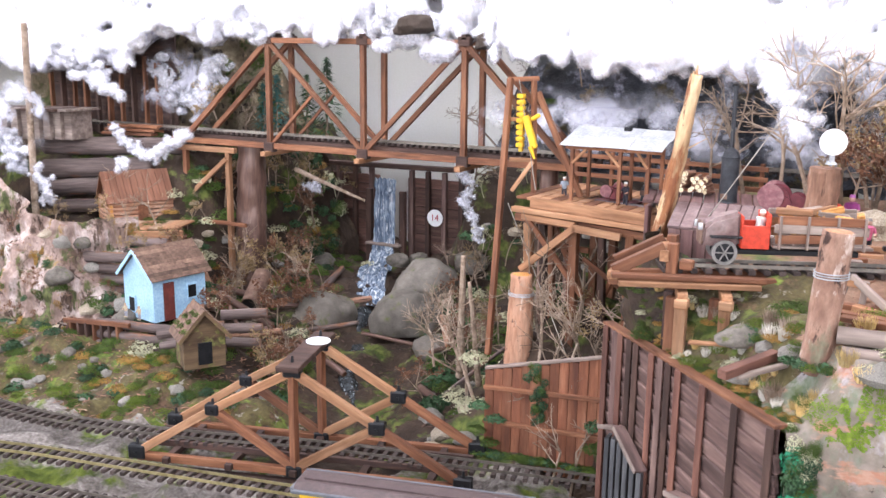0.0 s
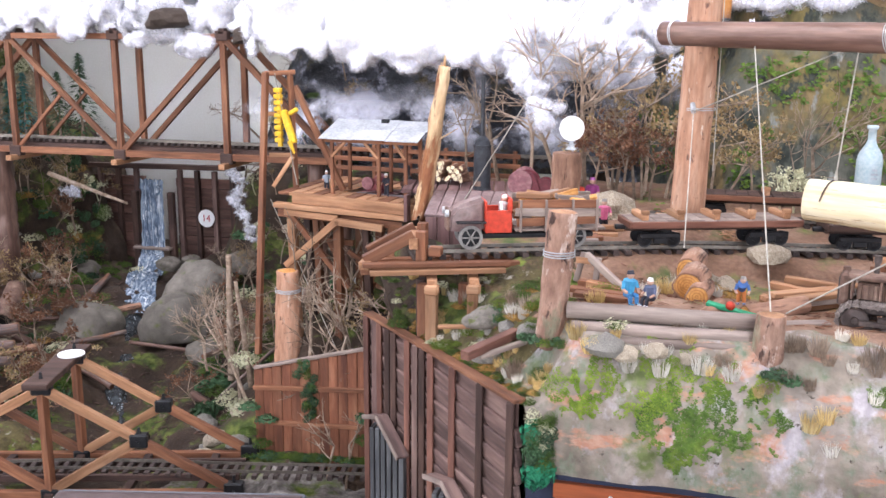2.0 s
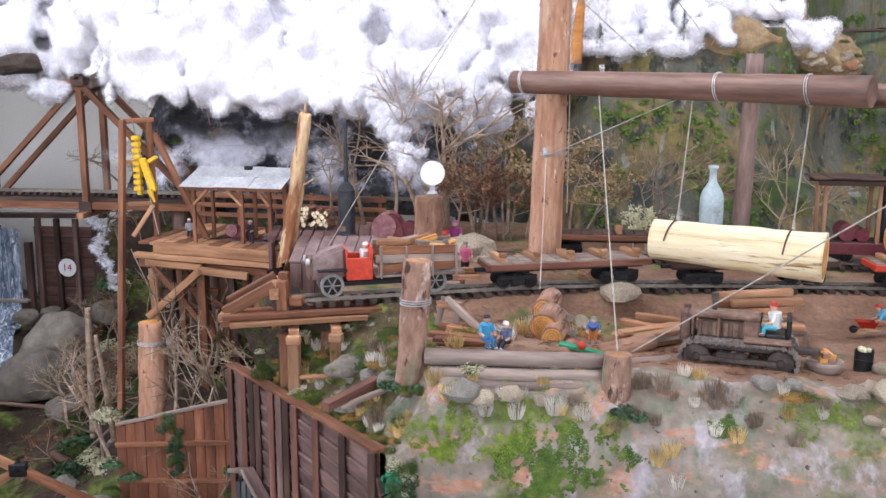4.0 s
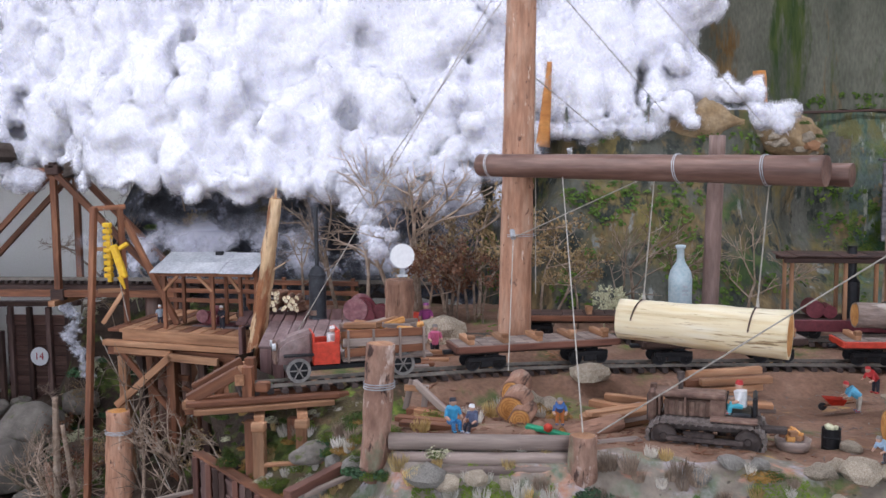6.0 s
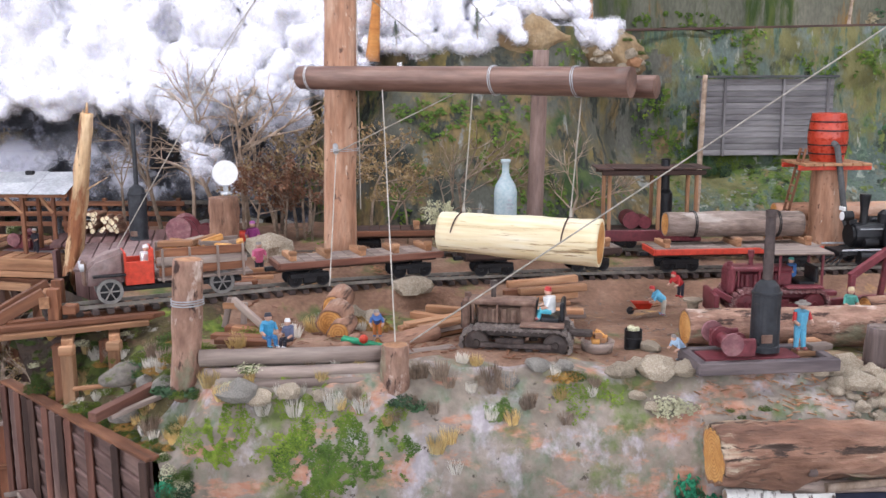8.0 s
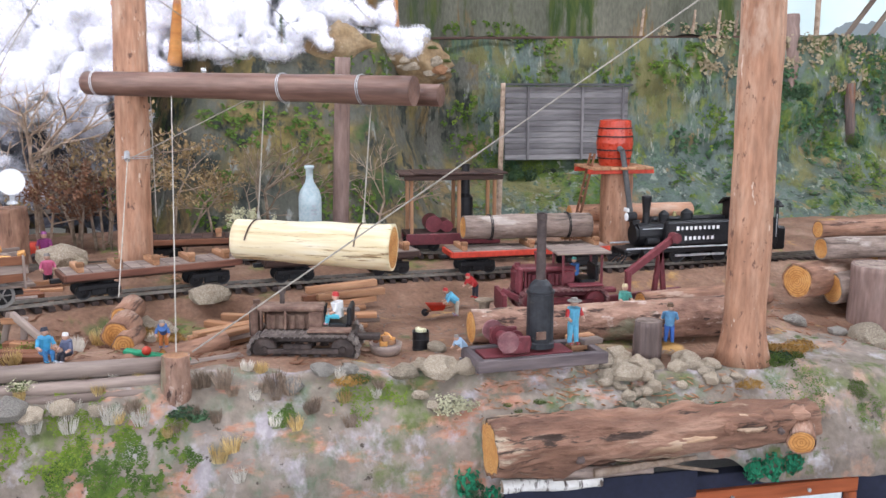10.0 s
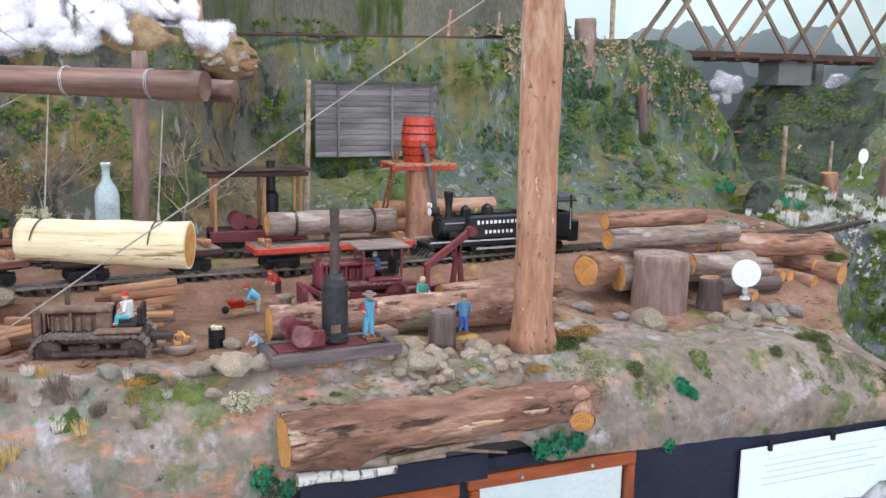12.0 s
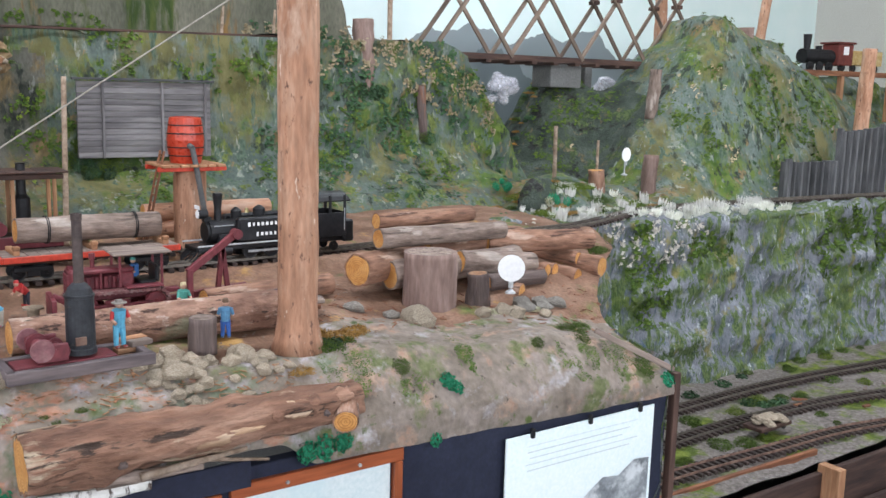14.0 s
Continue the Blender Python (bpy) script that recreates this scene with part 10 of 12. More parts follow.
# ---- buildings on the left bank ----
def cottage(name, m, W, L, h, rise, wall, roof, label, cat, planks=9, logs=False, door="red", windows=True, over=0.018, upright=False):
    """Local x along the gable end, y along the ridge; the gable at y = 0 faces the aisle."""
    t = thing(name, label, cat, m)
    bm = bmesh.new()
    for y in (0, L):
        vs = [bm.verts.new(p) for p in ((0, y, 0), (W, y, 0), (W, y, h), (W / 2, y, h + rise), (0, y, h))]
        bm.faces.new(vs)
    a = list(bm.verts)
    for i, j in ((0, 1), (1, 2), (4, 0)):
        bm.faces.new((a[i], a[j], a[j + 5], a[i + 5]))
    w = part("wall", bm, wall, t)
    if logs:
        n = int(h / 0.017)
        for k in range(n):
            z = (k + 0.5) * h / n
            for p0, p1 in (((-0.012, -0.002, z), (W + 0.012, -0.002, z)), ((W + 0.002, -0.012, z + 0.004), (W + 0.002, L + 0.012, z + 0.004)), ((-0.002, -0.012, z + 0.004), (-0.002, L + 0.012, z + 0.004))):
                share("wall_log", log_mesh((Vector(p1) - Vector(p0)).length, h / n * 0.52, h / n * 0.5, 0.04, 8, k * 1.3, 0, ("mast", "cut"), 0.04), t, between(p0, p1))
    slope = math.atan2(rise, W / 2)
    half = (W / 2 + over) / math.cos(slope)
    for s in (-1, 1):
        rf = new("roof_slope")
        rf.parent = t
        rf.matrix_basis = Matrix.Translation((W / 2, L / 2, h + rise + 0.006)) @ pose(0, 0, 0, 0, math.degrees(slope) * s, 0)
        for k in range(planks if upright else 0):
            bm = bmesh.new()
            w = (L + 2 * over) / planks
            box(bm, 0, 0, 0, half, w * 0.97, 0.005, 0.001)
            part("roof_board", bm, roof, rf, "", pose(s * half / 2, -L / 2 - over + (k + 0.5) * w, random.uniform(0, 0.0015)))
        for k in range(0 if upright else planks):
            bm = bmesh.new()
            box(bm, 0, 0, 0, half / planks * 1.15, L + 2 * over, 0.004, 0.0006, Euler((0, radians(8 * s), 0)).to_matrix())
            part("shingle_course", bm, roof, rf, "", pose(s * half * (k + 0.5) / planks, random.uniform(-0.002, 0.002), 0.001))
        beam(t, "barge_board", (W / 2, -over, h + rise + 0.002), (W / 2 + s * (W / 2 + over), -over, h - over * rise / (W / 2) + 0.002), 0.004, 0.012, wall if not logs else "wood")
    if windows:
        for k, (x, y, ww, hh, z, side) in enumerate(((W * 0.30, 0, W * 0.22, h * 0.4, h * 0.3, "gable"), (0, L * 0.72, L * 0.2, h * 0.36, h * 0.55, "side"))):
            bm = bmesh.new()
            if side == "gable":
                box(bm, x, -0.003, z, ww, 0.004, hh, 0.001)
            else:
                box(bm, W + 0.003, y, z, 0.004, ww, hh, 0.001)
            f = part("window_frame", bm, wall, t)
            bm = bmesh.new()
            if side == "gable":
                box(bm, x, -0.0055, z, ww * 0.75, 0.002, hh * 0.75)
            else:
                box(bm, W + 0.0055, y, z, 0.002, ww * 0.75, hh * 0.75)
            part("pane", bm, "iron", f, "dark window pane")
    bm = bmesh.new()
    if logs:
        box(bm, W + 0.011, L * 0.52, h * 0.40, 0.008, L * 0.16, h * 0.8, 0.001)
    else:
        box(bm, W + 0.004, L * 0.28, h * 0.42, 0.005, L * 0.2, h * 0.84, 0.001)
    part("door", bm, door, t)
    return t


M["door_red"] = mat("dark_red_door_paint", [(0.10, 0.022, 0.018), (0.18, 0.04, 0.03)], 20, 0.7, 0.2)
M["blue_paint"] = mat("pale_blue_paint", [(0.30, 0.50, 0.68), (0.40, 0.60, 0.76)], 12, 0.7, 0.2)
M["shingle"] = mat("brown_shingle", [(0.07, 0.04, 0.03), (0.15, 0.09, 0.065), (0.22, 0.14, 0.10)], 40, 0.85, 0.5, vary=0.5)
M["red_roof"] = mat("reddish_board_roof", [(0.13, 0.05, 0.028), (0.20, 0.085, 0.05), (0.27, 0.125, 0.078)], 40, 0.7, 0.3, vary=0.10, stretch=ALONG)
cottage("blue_cottage", pose(-2.395, 0.935, 0.655, 0, 0, -12.6), 0.185, 0.22, 0.165, 0.085, "blue_paint", "shingle", "pale blue board cottage with brown shingle roof", "house", door="door_red")
cottage("log_cabin", pose(-3.07, 1.47, 0.842, 0, 0, -31), 0.19, 0.25, 0.125, 0.105, "wood", "red_roof", "brown log cabin with a reddish board roof", "cabin", 10, True, "wood", upright=True)
M["hut_wall"] = overlay(mat("weathered_hut_board", [(0.045, 0.025, 0.014), (0.115, 0.07, 0.038), (0.21, 0.14, 0.075)], 26, 0.85, 0.6, stretch=ALONG, vary=0.3), [(0.11, 0.12, 0.03), (0.20, 0.19, 0.06)], 16, 0.54, 0.62, 5.0)
HUT = pose(-1.905, 0.706, 0.592, 0, 0, 55)
cottage("mossy_hut", HUT, 0.135, 0.12, 0.115, 0.075, "hut_wall", "shingle", "small brown plank hut with a mossy roof", "hut", 6, False, "wood_dark", False)
# Black panel on the wall stands for the dark inside the doorway.
bm = bmesh.new()
box(bm, -1.8635, 0.7595, 0.643, 0.045, 0.006, 0.074, 0.001, Euler((0, 0, radians(55))).to_matrix())
solid("hut_doorway", bm, "iron", "black panel standing for the dark open doorway of the small hut", "door")
for u, v in ((0.008, 0.0), (0.03, 0.02), (0.05, 0.05), (0.012, 0.055), (0.034, 0.08), (0.01, 0.105), (0.052, 0.005)):
    q = HUT @ Vector((u, v, 0.119 + 0.075 * u / 0.0675))
    clump(q.x, q.y, 0.022, "moss", "green moss on the hut roof", q.z, group="roof moss")
for x, y, z in ((-2.33, 0.875, 0.668), (-2.26, 0.87, 0.668)):
    figurine(pose(x, y, z, 0, 0, 0), (0.55, 0.45, 0.3), (0.3, 0.3, 0.35), (0.5, 0.35, 0.2), "tiny painted figurine outside the blue cottage", 0.05, "stand")
t = thing("wagon_wheel", "small wooden wagon wheel leaning on the cottage", "wheel", pose(-2.33, 0.93, 0.692, 0, 0, -12))
bm = bmesh.new()
for k in range(20):
    a0, a1 = 2 * math.pi * k / 20, 2 * math.pi * (k + 1) / 20
    cyl(bm, (0.028 * math.cos(a0), 0, 0.028 * math.sin(a0)), (0.028 * math.cos(a1), 0, 0.028 * math.sin(a1)), 0.003, seg=6)
part("rim", bm, "wood_grey", t)
for k in range(6):
    a0 = math.pi * k / 6
    beam(t, "spoke", (-0.027 * math.cos(a0), 0, -0.027 * math.sin(a0)), (0.027 * math.cos(a0), 0, 0.027 * math.sin(a0)), 0.002, 0.003, "wood_grey")

# log cribs that hold the terraces
for a, b, r in (((-2.44, 0.845, 0.64), (-2.06, 0.90, 0.645), 0.017), ((-2.42, 0.83, 0.605), (-2.05, 0.88, 0.61), 0.017), ((-2.42, 0.82, 0.57), (-2.04, 0.865, 0.575), 0.016), ((-2.16, 0.85, 0.635), (-1.97, 0.98, 0.665), 0.016), ((-2.13, 0.83, 0.60), (-1.95, 0.955, 0.63), 0.016), ((-2.10, 0.81, 0.565), (-1.93, 0.94, 0.595), 0.015),
                ((-2.72, 1.16, 0.70), (-2.38, 1.18, 0.72), 0.022), ((-2.74, 1.19, 0.745), (-2.40, 1.21, 0.76), 0.022), ((-2.78, 1.22, 0.79), (-2.45, 1.24, 0.80), 0.023), ((-2.80, 1.25, 0.835), (-2.50, 1.28, 0.84), 0.022), ((-2.0, 1.0, 0.69), (-1.86, 1.08, 0.70), 0.018), ((-1.99, 0.97, 0.65), (-1.85, 1.04, 0.655), 0.018), ((-1.97, 0.95, 0.61), (-1.83, 1.0, 0.615), 0.018)):
    log("crib_log", a, b, r, r * 0.95, "dark brown log of a terrace crib wall", "log", ("bark_mauve", "bark"), "crib logs", rough=0.06)
for a, b, r in (((-3.45, 1.50, 1.05), (-2.93, 1.66, 1.08), 0.045), ((-3.40, 1.46, 0.97), (-2.98, 1.62, 1.0), 0.04), ((-3.5, 1.56, 1.15), (-2.80, 1.74, 1.17), 0.042), ((-3.3, 1.42, 0.90), (-3.02, 1.52, 0.92), 0.03)):
    log("retaining_log", a, b, r, r * 0.95, "dark brown log retaining the bridge approach", "log", ("bark_mauve", "wood_dark"), "retaining logs", rough=0.05)


def left_pier():
    t = thing("loading_dock", "dark plank dock with a grey weathered crate base", "dock")
    for k in range(8):
        bm = bmesh.new()
        box(bm, 0, 0, 0, 0.055, 0.20, 0.012, 0.001)
        part("deck_board", bm, "wood_grey" if k % 2 else "wood_dark", t, "", pose(-3.66 + 0.056 * k, 1.42 + 0.02 * k, 1.326))
    for k in range(7):
        bm = bmesh.new()
        box(bm, 0, 0, 0, 0.046, 0.12, 0.13, 0.002)
        part("side_board", bm, "wood_grey", t, "", pose(-3.58 + 0.048 * k, 1.46 + 0.018 * k, 1.255))
    w = thing("plank_wall", "tall red-brown plank wall beside the dock", "wall")
    for k in range(11):
        x = -3.72 + 0.068 * k
        top = 1.70 - 0.028 * max(0, k - 3)
        beam(w, "plank", (x, 1.80 + 0.01 * k, 1.16), (x, 1.80 + 0.01 * k, top), 0.014, 0.030 if k % 2 else 0.022, "wood_dark" if k % 3 == 1 else "wood")
    for z in (1.42, 1.55):
        beam(w, "rail", (-3.74, 1.83, z), (-3.1, 1.93, z - 0.05), 0.012, 0.02, "wood_dark")
    # One dark sheet behind the planks stands for the shade in their gaps.
    bm = bmesh.new()
    box(bm, -3.42, 1.92, 1.42, 0.72, 0.01, 0.50, 0, Euler((0, 0, radians(8))).to_matrix())
    part("backing", bm, "wood_dark", w, "black-brown sheet standing for the dark in the gaps")
    for i in range(3):
        beam(w, "stacked_board", (-3.25, 1.68 + 0.02 * i, 1.215 + 0.016 * i), (-2.98, 1.72 + 0.02 * i, 1.215 + 0.016 * i), 0.05, 0.012, "wood")


left_pier()
log("dock_pole", (-3.29, 1.30, 0.80), (-3.44, 1.44, 1.70), 0.016, 0.014, "tall pale bare pole beside the dock", "pole", ("twig", "cut"), rough=0.06)
log("pipe_culvert", (-2.25, 1.55, 0.69), (-2.20, 1.40, 0.60), 0.035, 0.037, "rusty drum culvert among the rocks", "culvert", ("rust", "iron"), rough=0.02)
for i in range(10):
    x = random.uniform(-2.85, -2.35)
    rock(x, random.uniform(0.85, 1.15), random.uniform(0.02, 0.05), random.choice(["rock", "boulder", "rock_pale"]), "pale plaster-dusted stone beside the cottage", group="cottage stones")
for i in range(14):
    plant(random.choice([BARE, DRY]), random.uniform(-3.2, -2.3), random.uniform(1.15, 1.7), random.uniform(0.5, 0.9), "dry brush on the gorge bank", "dry_brush", "bush", tilt=25)
for i in range(30):
    x, y = random.uniform(-3.3, -2.3), random.uniform(1.1, 1.8)
    clump(x, y, random.uniform(0.03, 0.06), random.choice(["moss", "leaf", "lichen", "moss"]), "green growth on the gorge bank", group="bank growth", name="undergrowth_clump", cat="undergrowth")
log("dead_stub", (-2.68, 0.53, 0.49), (-2.66, 0.55, 0.64), 0.028, 0.018, "forked dead stub beside the track", "stump", ("twig", "twig"), rough=0.12, step=0.01)
log("dead_stub", (-2.66, 0.55, 0.58), (-2.60, 0.54, 0.66), 0.014, 0.009, "forked dead stub beside the track", "stump", ("twig", "twig"), rough=0.12, step=0.01)


# ---- coach in the foreground ----
def coach():
    t = thing("coach", "model coach with a grey roof and yellow letterboard", "coach", pose(-0.77, 0.19, ZL + 0.007, 0, 0, 13))
    bm = bmesh.new()
    box(bm, 0, 0, 0.075, 0.50, 0.098, 0.075, 0.003)
    part("body", bm, "maroon", t, "dark maroon coach body")
    for s in (-1, 1):
        bm = bmesh.new()
        box(bm, 0, s * 0.0505, 0.118, 0.49, 0.003, 0.012, 0.0005)
        part("letterboard", bm, "yellow", t, "yellow letterboard")
        for k in range(9):
            bm = bmesh.new()
            box(bm, -0.2 + 0.05 * k, s * 0.0495, 0.088, 0.026, 0.003, 0.032, 0.0005)
            part("window", bm, "iron", t)
    bm = bmesh.new()
    prof = [(-0.056, 0.122), (-0.05, 0.131), (-0.028, 0.139), (0.028, 0.139), (0.05, 0.131), (0.056, 0.122)]
    ends = [[bm.verts.new((x, y, z)) for y, z in prof] for x in (-0.262, 0.262)]
    for e in ends:
        bm.faces.new(e)
    for i in range(6):
        bm.faces.new((ends[0][i], ends[0][(i + 1) % 6], ends[1][(i + 1) % 6], ends[1][i]))
    part("roof", bm, "roof_brown", t, "dark brown coach roof")
    for s in (-1, 1):
        beam(t, "roof_rim", (-0.264, s * 0.054, 0.127), (0.264, s * 0.054, 0.127), 0.008, 0.008, "roof_grey", "grey-blue roof rim")
        beam(t, "roof_rim", (s * 0.264, -0.05, 0.129), (s * 0.264, 0.05, 0.129), 0.010, 0.008, "roof_grey", "grey-blue roof rim")
    bm = bmesh.new()
    box(bm, 0, 0, 0.141, 0.50, 0.03, 0.005, 0.001)
    part("clerestory", bm, "roof_brown", t)
    bogie(t, -0.17), bogie(t, 0.17)


M["roof_brown"] = mat("dark_brown_roof", [(0.055, 0.035, 0.035), (0.10, 0.068, 0.066)], 14, 0.55, 0.2)
M["roof_grey"] = mat("grey_blue_roof", [(0.09, 0.095, 0.11), (0.15, 0.16, 0.18)], 14, 0.6, 0.2)
coach()

# ---- right-hand side ----


M["lattice_wood"] = mat("weathered_lattice_wood", [(0.09, 0.062, 0.05), (0.19, 0.14, 0.11), (0.29, 0.225, 0.18)], 40, 0.8, 0.4, stretch=ALONG, vary=0.2)


def lattice_bridge():
    t = thing("lattice_bridge", "dark timber lattice truss bridge high across the valley", "bridge")
    y0, z0, z1 = 1.93, 1.80, 2.36
    for y in (y0, y0 + 0.16):
        beam(t, "bottom_chord", (2.88, y, z0), (4.62, y, z0), 0.02, 0.026, "wood_dark")
        beam(t, "top_chord", (2.90, y, z1), (4.60, y, z1), 0.02, 0.026, "wood_dark")
        for k in range(-1, 4):
            x = 2.93 + 0.44 * k
            for a, b in (((x, z0), (x + 0.44, z1)), ((x + 0.44, z0), (x, z1))):
                f0 = clamp01((2.9 - a[0]) / (b[0] - a[0])) if b[0] > a[0] else 0.0
                f1 = 1.0
                p = (lerp(a[0], b[0], f0), y + (0.012 if b[0] > a[0] else -0.012), lerp(a[1], b[1], f0))
                q = (lerp(a[0], b[0], f1), y + (0.012 if b[0] > a[0] else -0.012), lerp(a[1], b[1], f1))
                if min(p[0], q[0]) > 2.85:
                    beam(t, "lattice_bar", p, q, 0.012, 0.019, "lattice_wood")
            bm = bmesh.new()
            box(bm, x + 0.22, y, (z0 + z1) / 2 + 0.02, 0.035, 0.05, 0.02, 0.002)
            part("joint_block", bm, "wood_dark", t)
    for k in range(13):
        beam(t, "floor_beam", (2.95 + 0.135 * k, y0 - 0.03, z0 - 0.02), (2.95 + 0.135 * k, y0 + 0.19, z0 - 0.02), 0.03, 0.014, "wood_dark")
    p = thing("bridge_pier", "plain grey concrete pier under the lattice bridge", "pier")
    bm = bmesh.new()
    box(bm, 3.945, 2.05, 1.625, 0.05, 0.07, 0.33, 0.003)
    part("shaft", bm, "concrete", p)
    bm = bmesh.new()
    box(bm, 3.735, 2.02, 1.725, 0.20, 0.14, 0.11, 0.003)
    part("footing", bm, "concrete", p)


M["concrete"] = mat("grey_concrete", [(0.11, 0.11, 0.11), (0.17, 0.17, 0.165)], 8, 0.9, 0.3)
lattice_bridge()
cotton("valley_mist", [(random.gauss(3.48, 0.035), 2.12, random.gauss(1.66, 0.04), random.uniform(0.015, 0.035), 1.3, 0.6, 0.8) for _ in range(18)] + [(random.gauss(4.17, 0.06), 2.12, random.gauss(1.68, 0.02), random.uniform(0.015, 0.035), 1.8, 0.6, 0.6) for _ in range(16)], "white cotton mist in the valley below the bridge", 0.0065, 9000, 0.15, "cotton_haze")

t = thing("palisade", "dark grey vertical board palisade at a tunnel mouth", "palisade")
for k in range(16):
    x = 4.42 + 0.048 * k
    top = 1.352 if k < 8 else 1.47 + 0.003 * k
    beam(t, "board", (x, 1.16 - 0.004 * k, 1.14), (x, 1.16 - 0.004 * k, top + random.uniform(-0.004, 0.004)), 0.014, 0.044, "wood_slate")
for x, top in ((4.41, 1.37), (4.80, 1.51), (5.17, 1.53)):
    beam(t, "post", (x, 1.135, 1.14), (x, 1.135, top), 0.024, 0.024, "wood_slate")
for nm, a, b, r, lab, ms in (("hill_stump", (4.00, 1.63, 1.53), (4.02, 1.63, 1.765), 0.031, "pale broken stump on the hill shoulder", ("bark_grey", "cut")), ("hill_stump", (3.765, 1.40, 1.16), (3.77, 1.40, 1.38), 0.034, "dark broken stump by the far sign", ("post_mauve", "wood")), ("hill_stump", (3.37, 1.32, 1.18), (3.36, 1.32, 1.33), 0.035, "reddish short stump by the far sign", ("bark", "cut")),
                             ("thin_post", (3.20, 1.40, 1.2), (3.195, 1.40, 1.51), 0.009, "thin pale post by the valley", ("twig", "twig")), ("thin_post", (3.42, 1.38, 1.2), (3.42, 1.38, 1.45), 0.006, "thin pale post by the valley", ("twig", "twig")),
                             ("dark_post", (5.40, 1.40, 1.40), (5.42, 1.40, 1.92), 0.04, "brown sawn post by the tunnel mouth", ("mast", "cut")), ("hill_stump", (2.49, 1.745, 1.62), (2.48, 1.755, 1.91), 0.043, "tall grey-red stump on the hillside crest", ("post_mauve", "bark")), ("hill_stump", (2.75, 1.715, 1.44), (2.74, 1.725, 1.66), 0.018, "grey stump on the hillside", ("bark_mauve", "bark")),
                             ("hill_stump", (4.70, 1.66, 1.78), (4.69, 1.66, 2.00), 0.042, "grey-red stump near the hill peak", ("post_mauve", "bark")), ("thin_post", (2.62, 1.78, 1.80), (2.62, 1.78, 2.4), 0.010, "thin post on the crest", ("twig", "twig")), ("pine_trunk", (4.66, 2.2, 1.7), (4.62, 2.2, 2.9), 0.035, "reddish pine trunk on the far hill", ("mast", "cut")), ("pine_trunk", (5.55, 2.25, 1.7), (5.75, 2.25, 2.9), 0.03, "leaning reddish pine trunk on the far hill", ("mast", "cut")),
                             ("orange_stump", (0.965, 1.55, 1.79), (0.962, 1.55, 1.925), 0.022, "splintered orange stump on the crest", ("orange_wood", "orange_wood")), ("orange_snag", (0.305, 1.40, 1.70), (0.325, 1.40, 1.95), 0.021, "splintered orange snag in the cotton", ("orange_wood", "orange_wood"))):
    log(nm, a, b, r, r * (0.35 if "snag" in nm else 0.92), lab, "stump" if "stump" in nm or "snag" in nm else "post", ms, rough=0.14 if "stump" in nm else 0.05, step=0.02)

# bulge painted dark as a shaded hollow, with pale ferns at the hillside foot
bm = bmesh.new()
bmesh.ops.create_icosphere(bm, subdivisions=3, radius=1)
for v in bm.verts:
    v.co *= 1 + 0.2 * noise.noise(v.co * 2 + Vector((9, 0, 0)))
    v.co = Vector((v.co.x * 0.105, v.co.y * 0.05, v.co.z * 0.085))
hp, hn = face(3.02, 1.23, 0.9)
solid("hillside_hollow", bm, "hill_deep", "bulge coloured dark as a shaded hollow at the foot of the hillside", "hollow", pose(hp.x, hp.y, hp.z, 0, 0, 10), kind="structure", smooth=True)
for i in range(12):
    p, nrm = face(random.gauss(3.02, 0.035), random.uniform(1.19, 1.29), 0.9)
    clump(p.x, p.y - 0.055, random.uniform(0.010, 0.022), random.choice(["teal", "lichen", "teal"]), "pale green fern before the dark-painted hollow", p.z, Vector((-0.3, -1, 0.2)), "hollow ferns", "fern", "fern")
# crest stones, brown knob in the cotton, ledge strip
bm = bmesh.new()
bmesh.ops.create_icosphere(bm, subdivisions=4, radius=1)
for v in bm.verts:
    v.co *= 1 + 0.18 * noise.noise(v.co * 2.1) + 0.06 * noise.noise(v.co * 7)
    v.co = Vector((v.co.x * 0.11 * (1.15 - 0.75 * max(0.0, v.co.z)), v.co.y * 0.05, v.co.z * 0.062))
M["knob"] = mat("brown_earth_knob", [(0.18, 0.11, 0.055), (0.29, 0.20, 0.11), (0.36, 0.27, 0.17)], 20, 0.95, 0.6)
solid("earth_knob", bm, "knob", "bare brown earth knob rising out of the cotton", "mound", pose(0.79, 1.47, 1.775), smooth=True)
t = thing("ledge_strip", "thin dark wooden strip along the upper ledge", "trim", kind="structure")
beam(t, "strip", (1.12, 1.715, 1.805), (2.28, 1.735, 1.826), 0.012, 0.008, "wood_dark")
for x in (1.9, 2.1, 2.2, 2.27):
    log("ledge_twig", (x, 1.76, 1.81), (x + 0.01, 1.76, 1.92), 0.006, 0.004, "thin pale twig standing on the ledge", "twig", ("twig", "twig"), "ledge twigs")


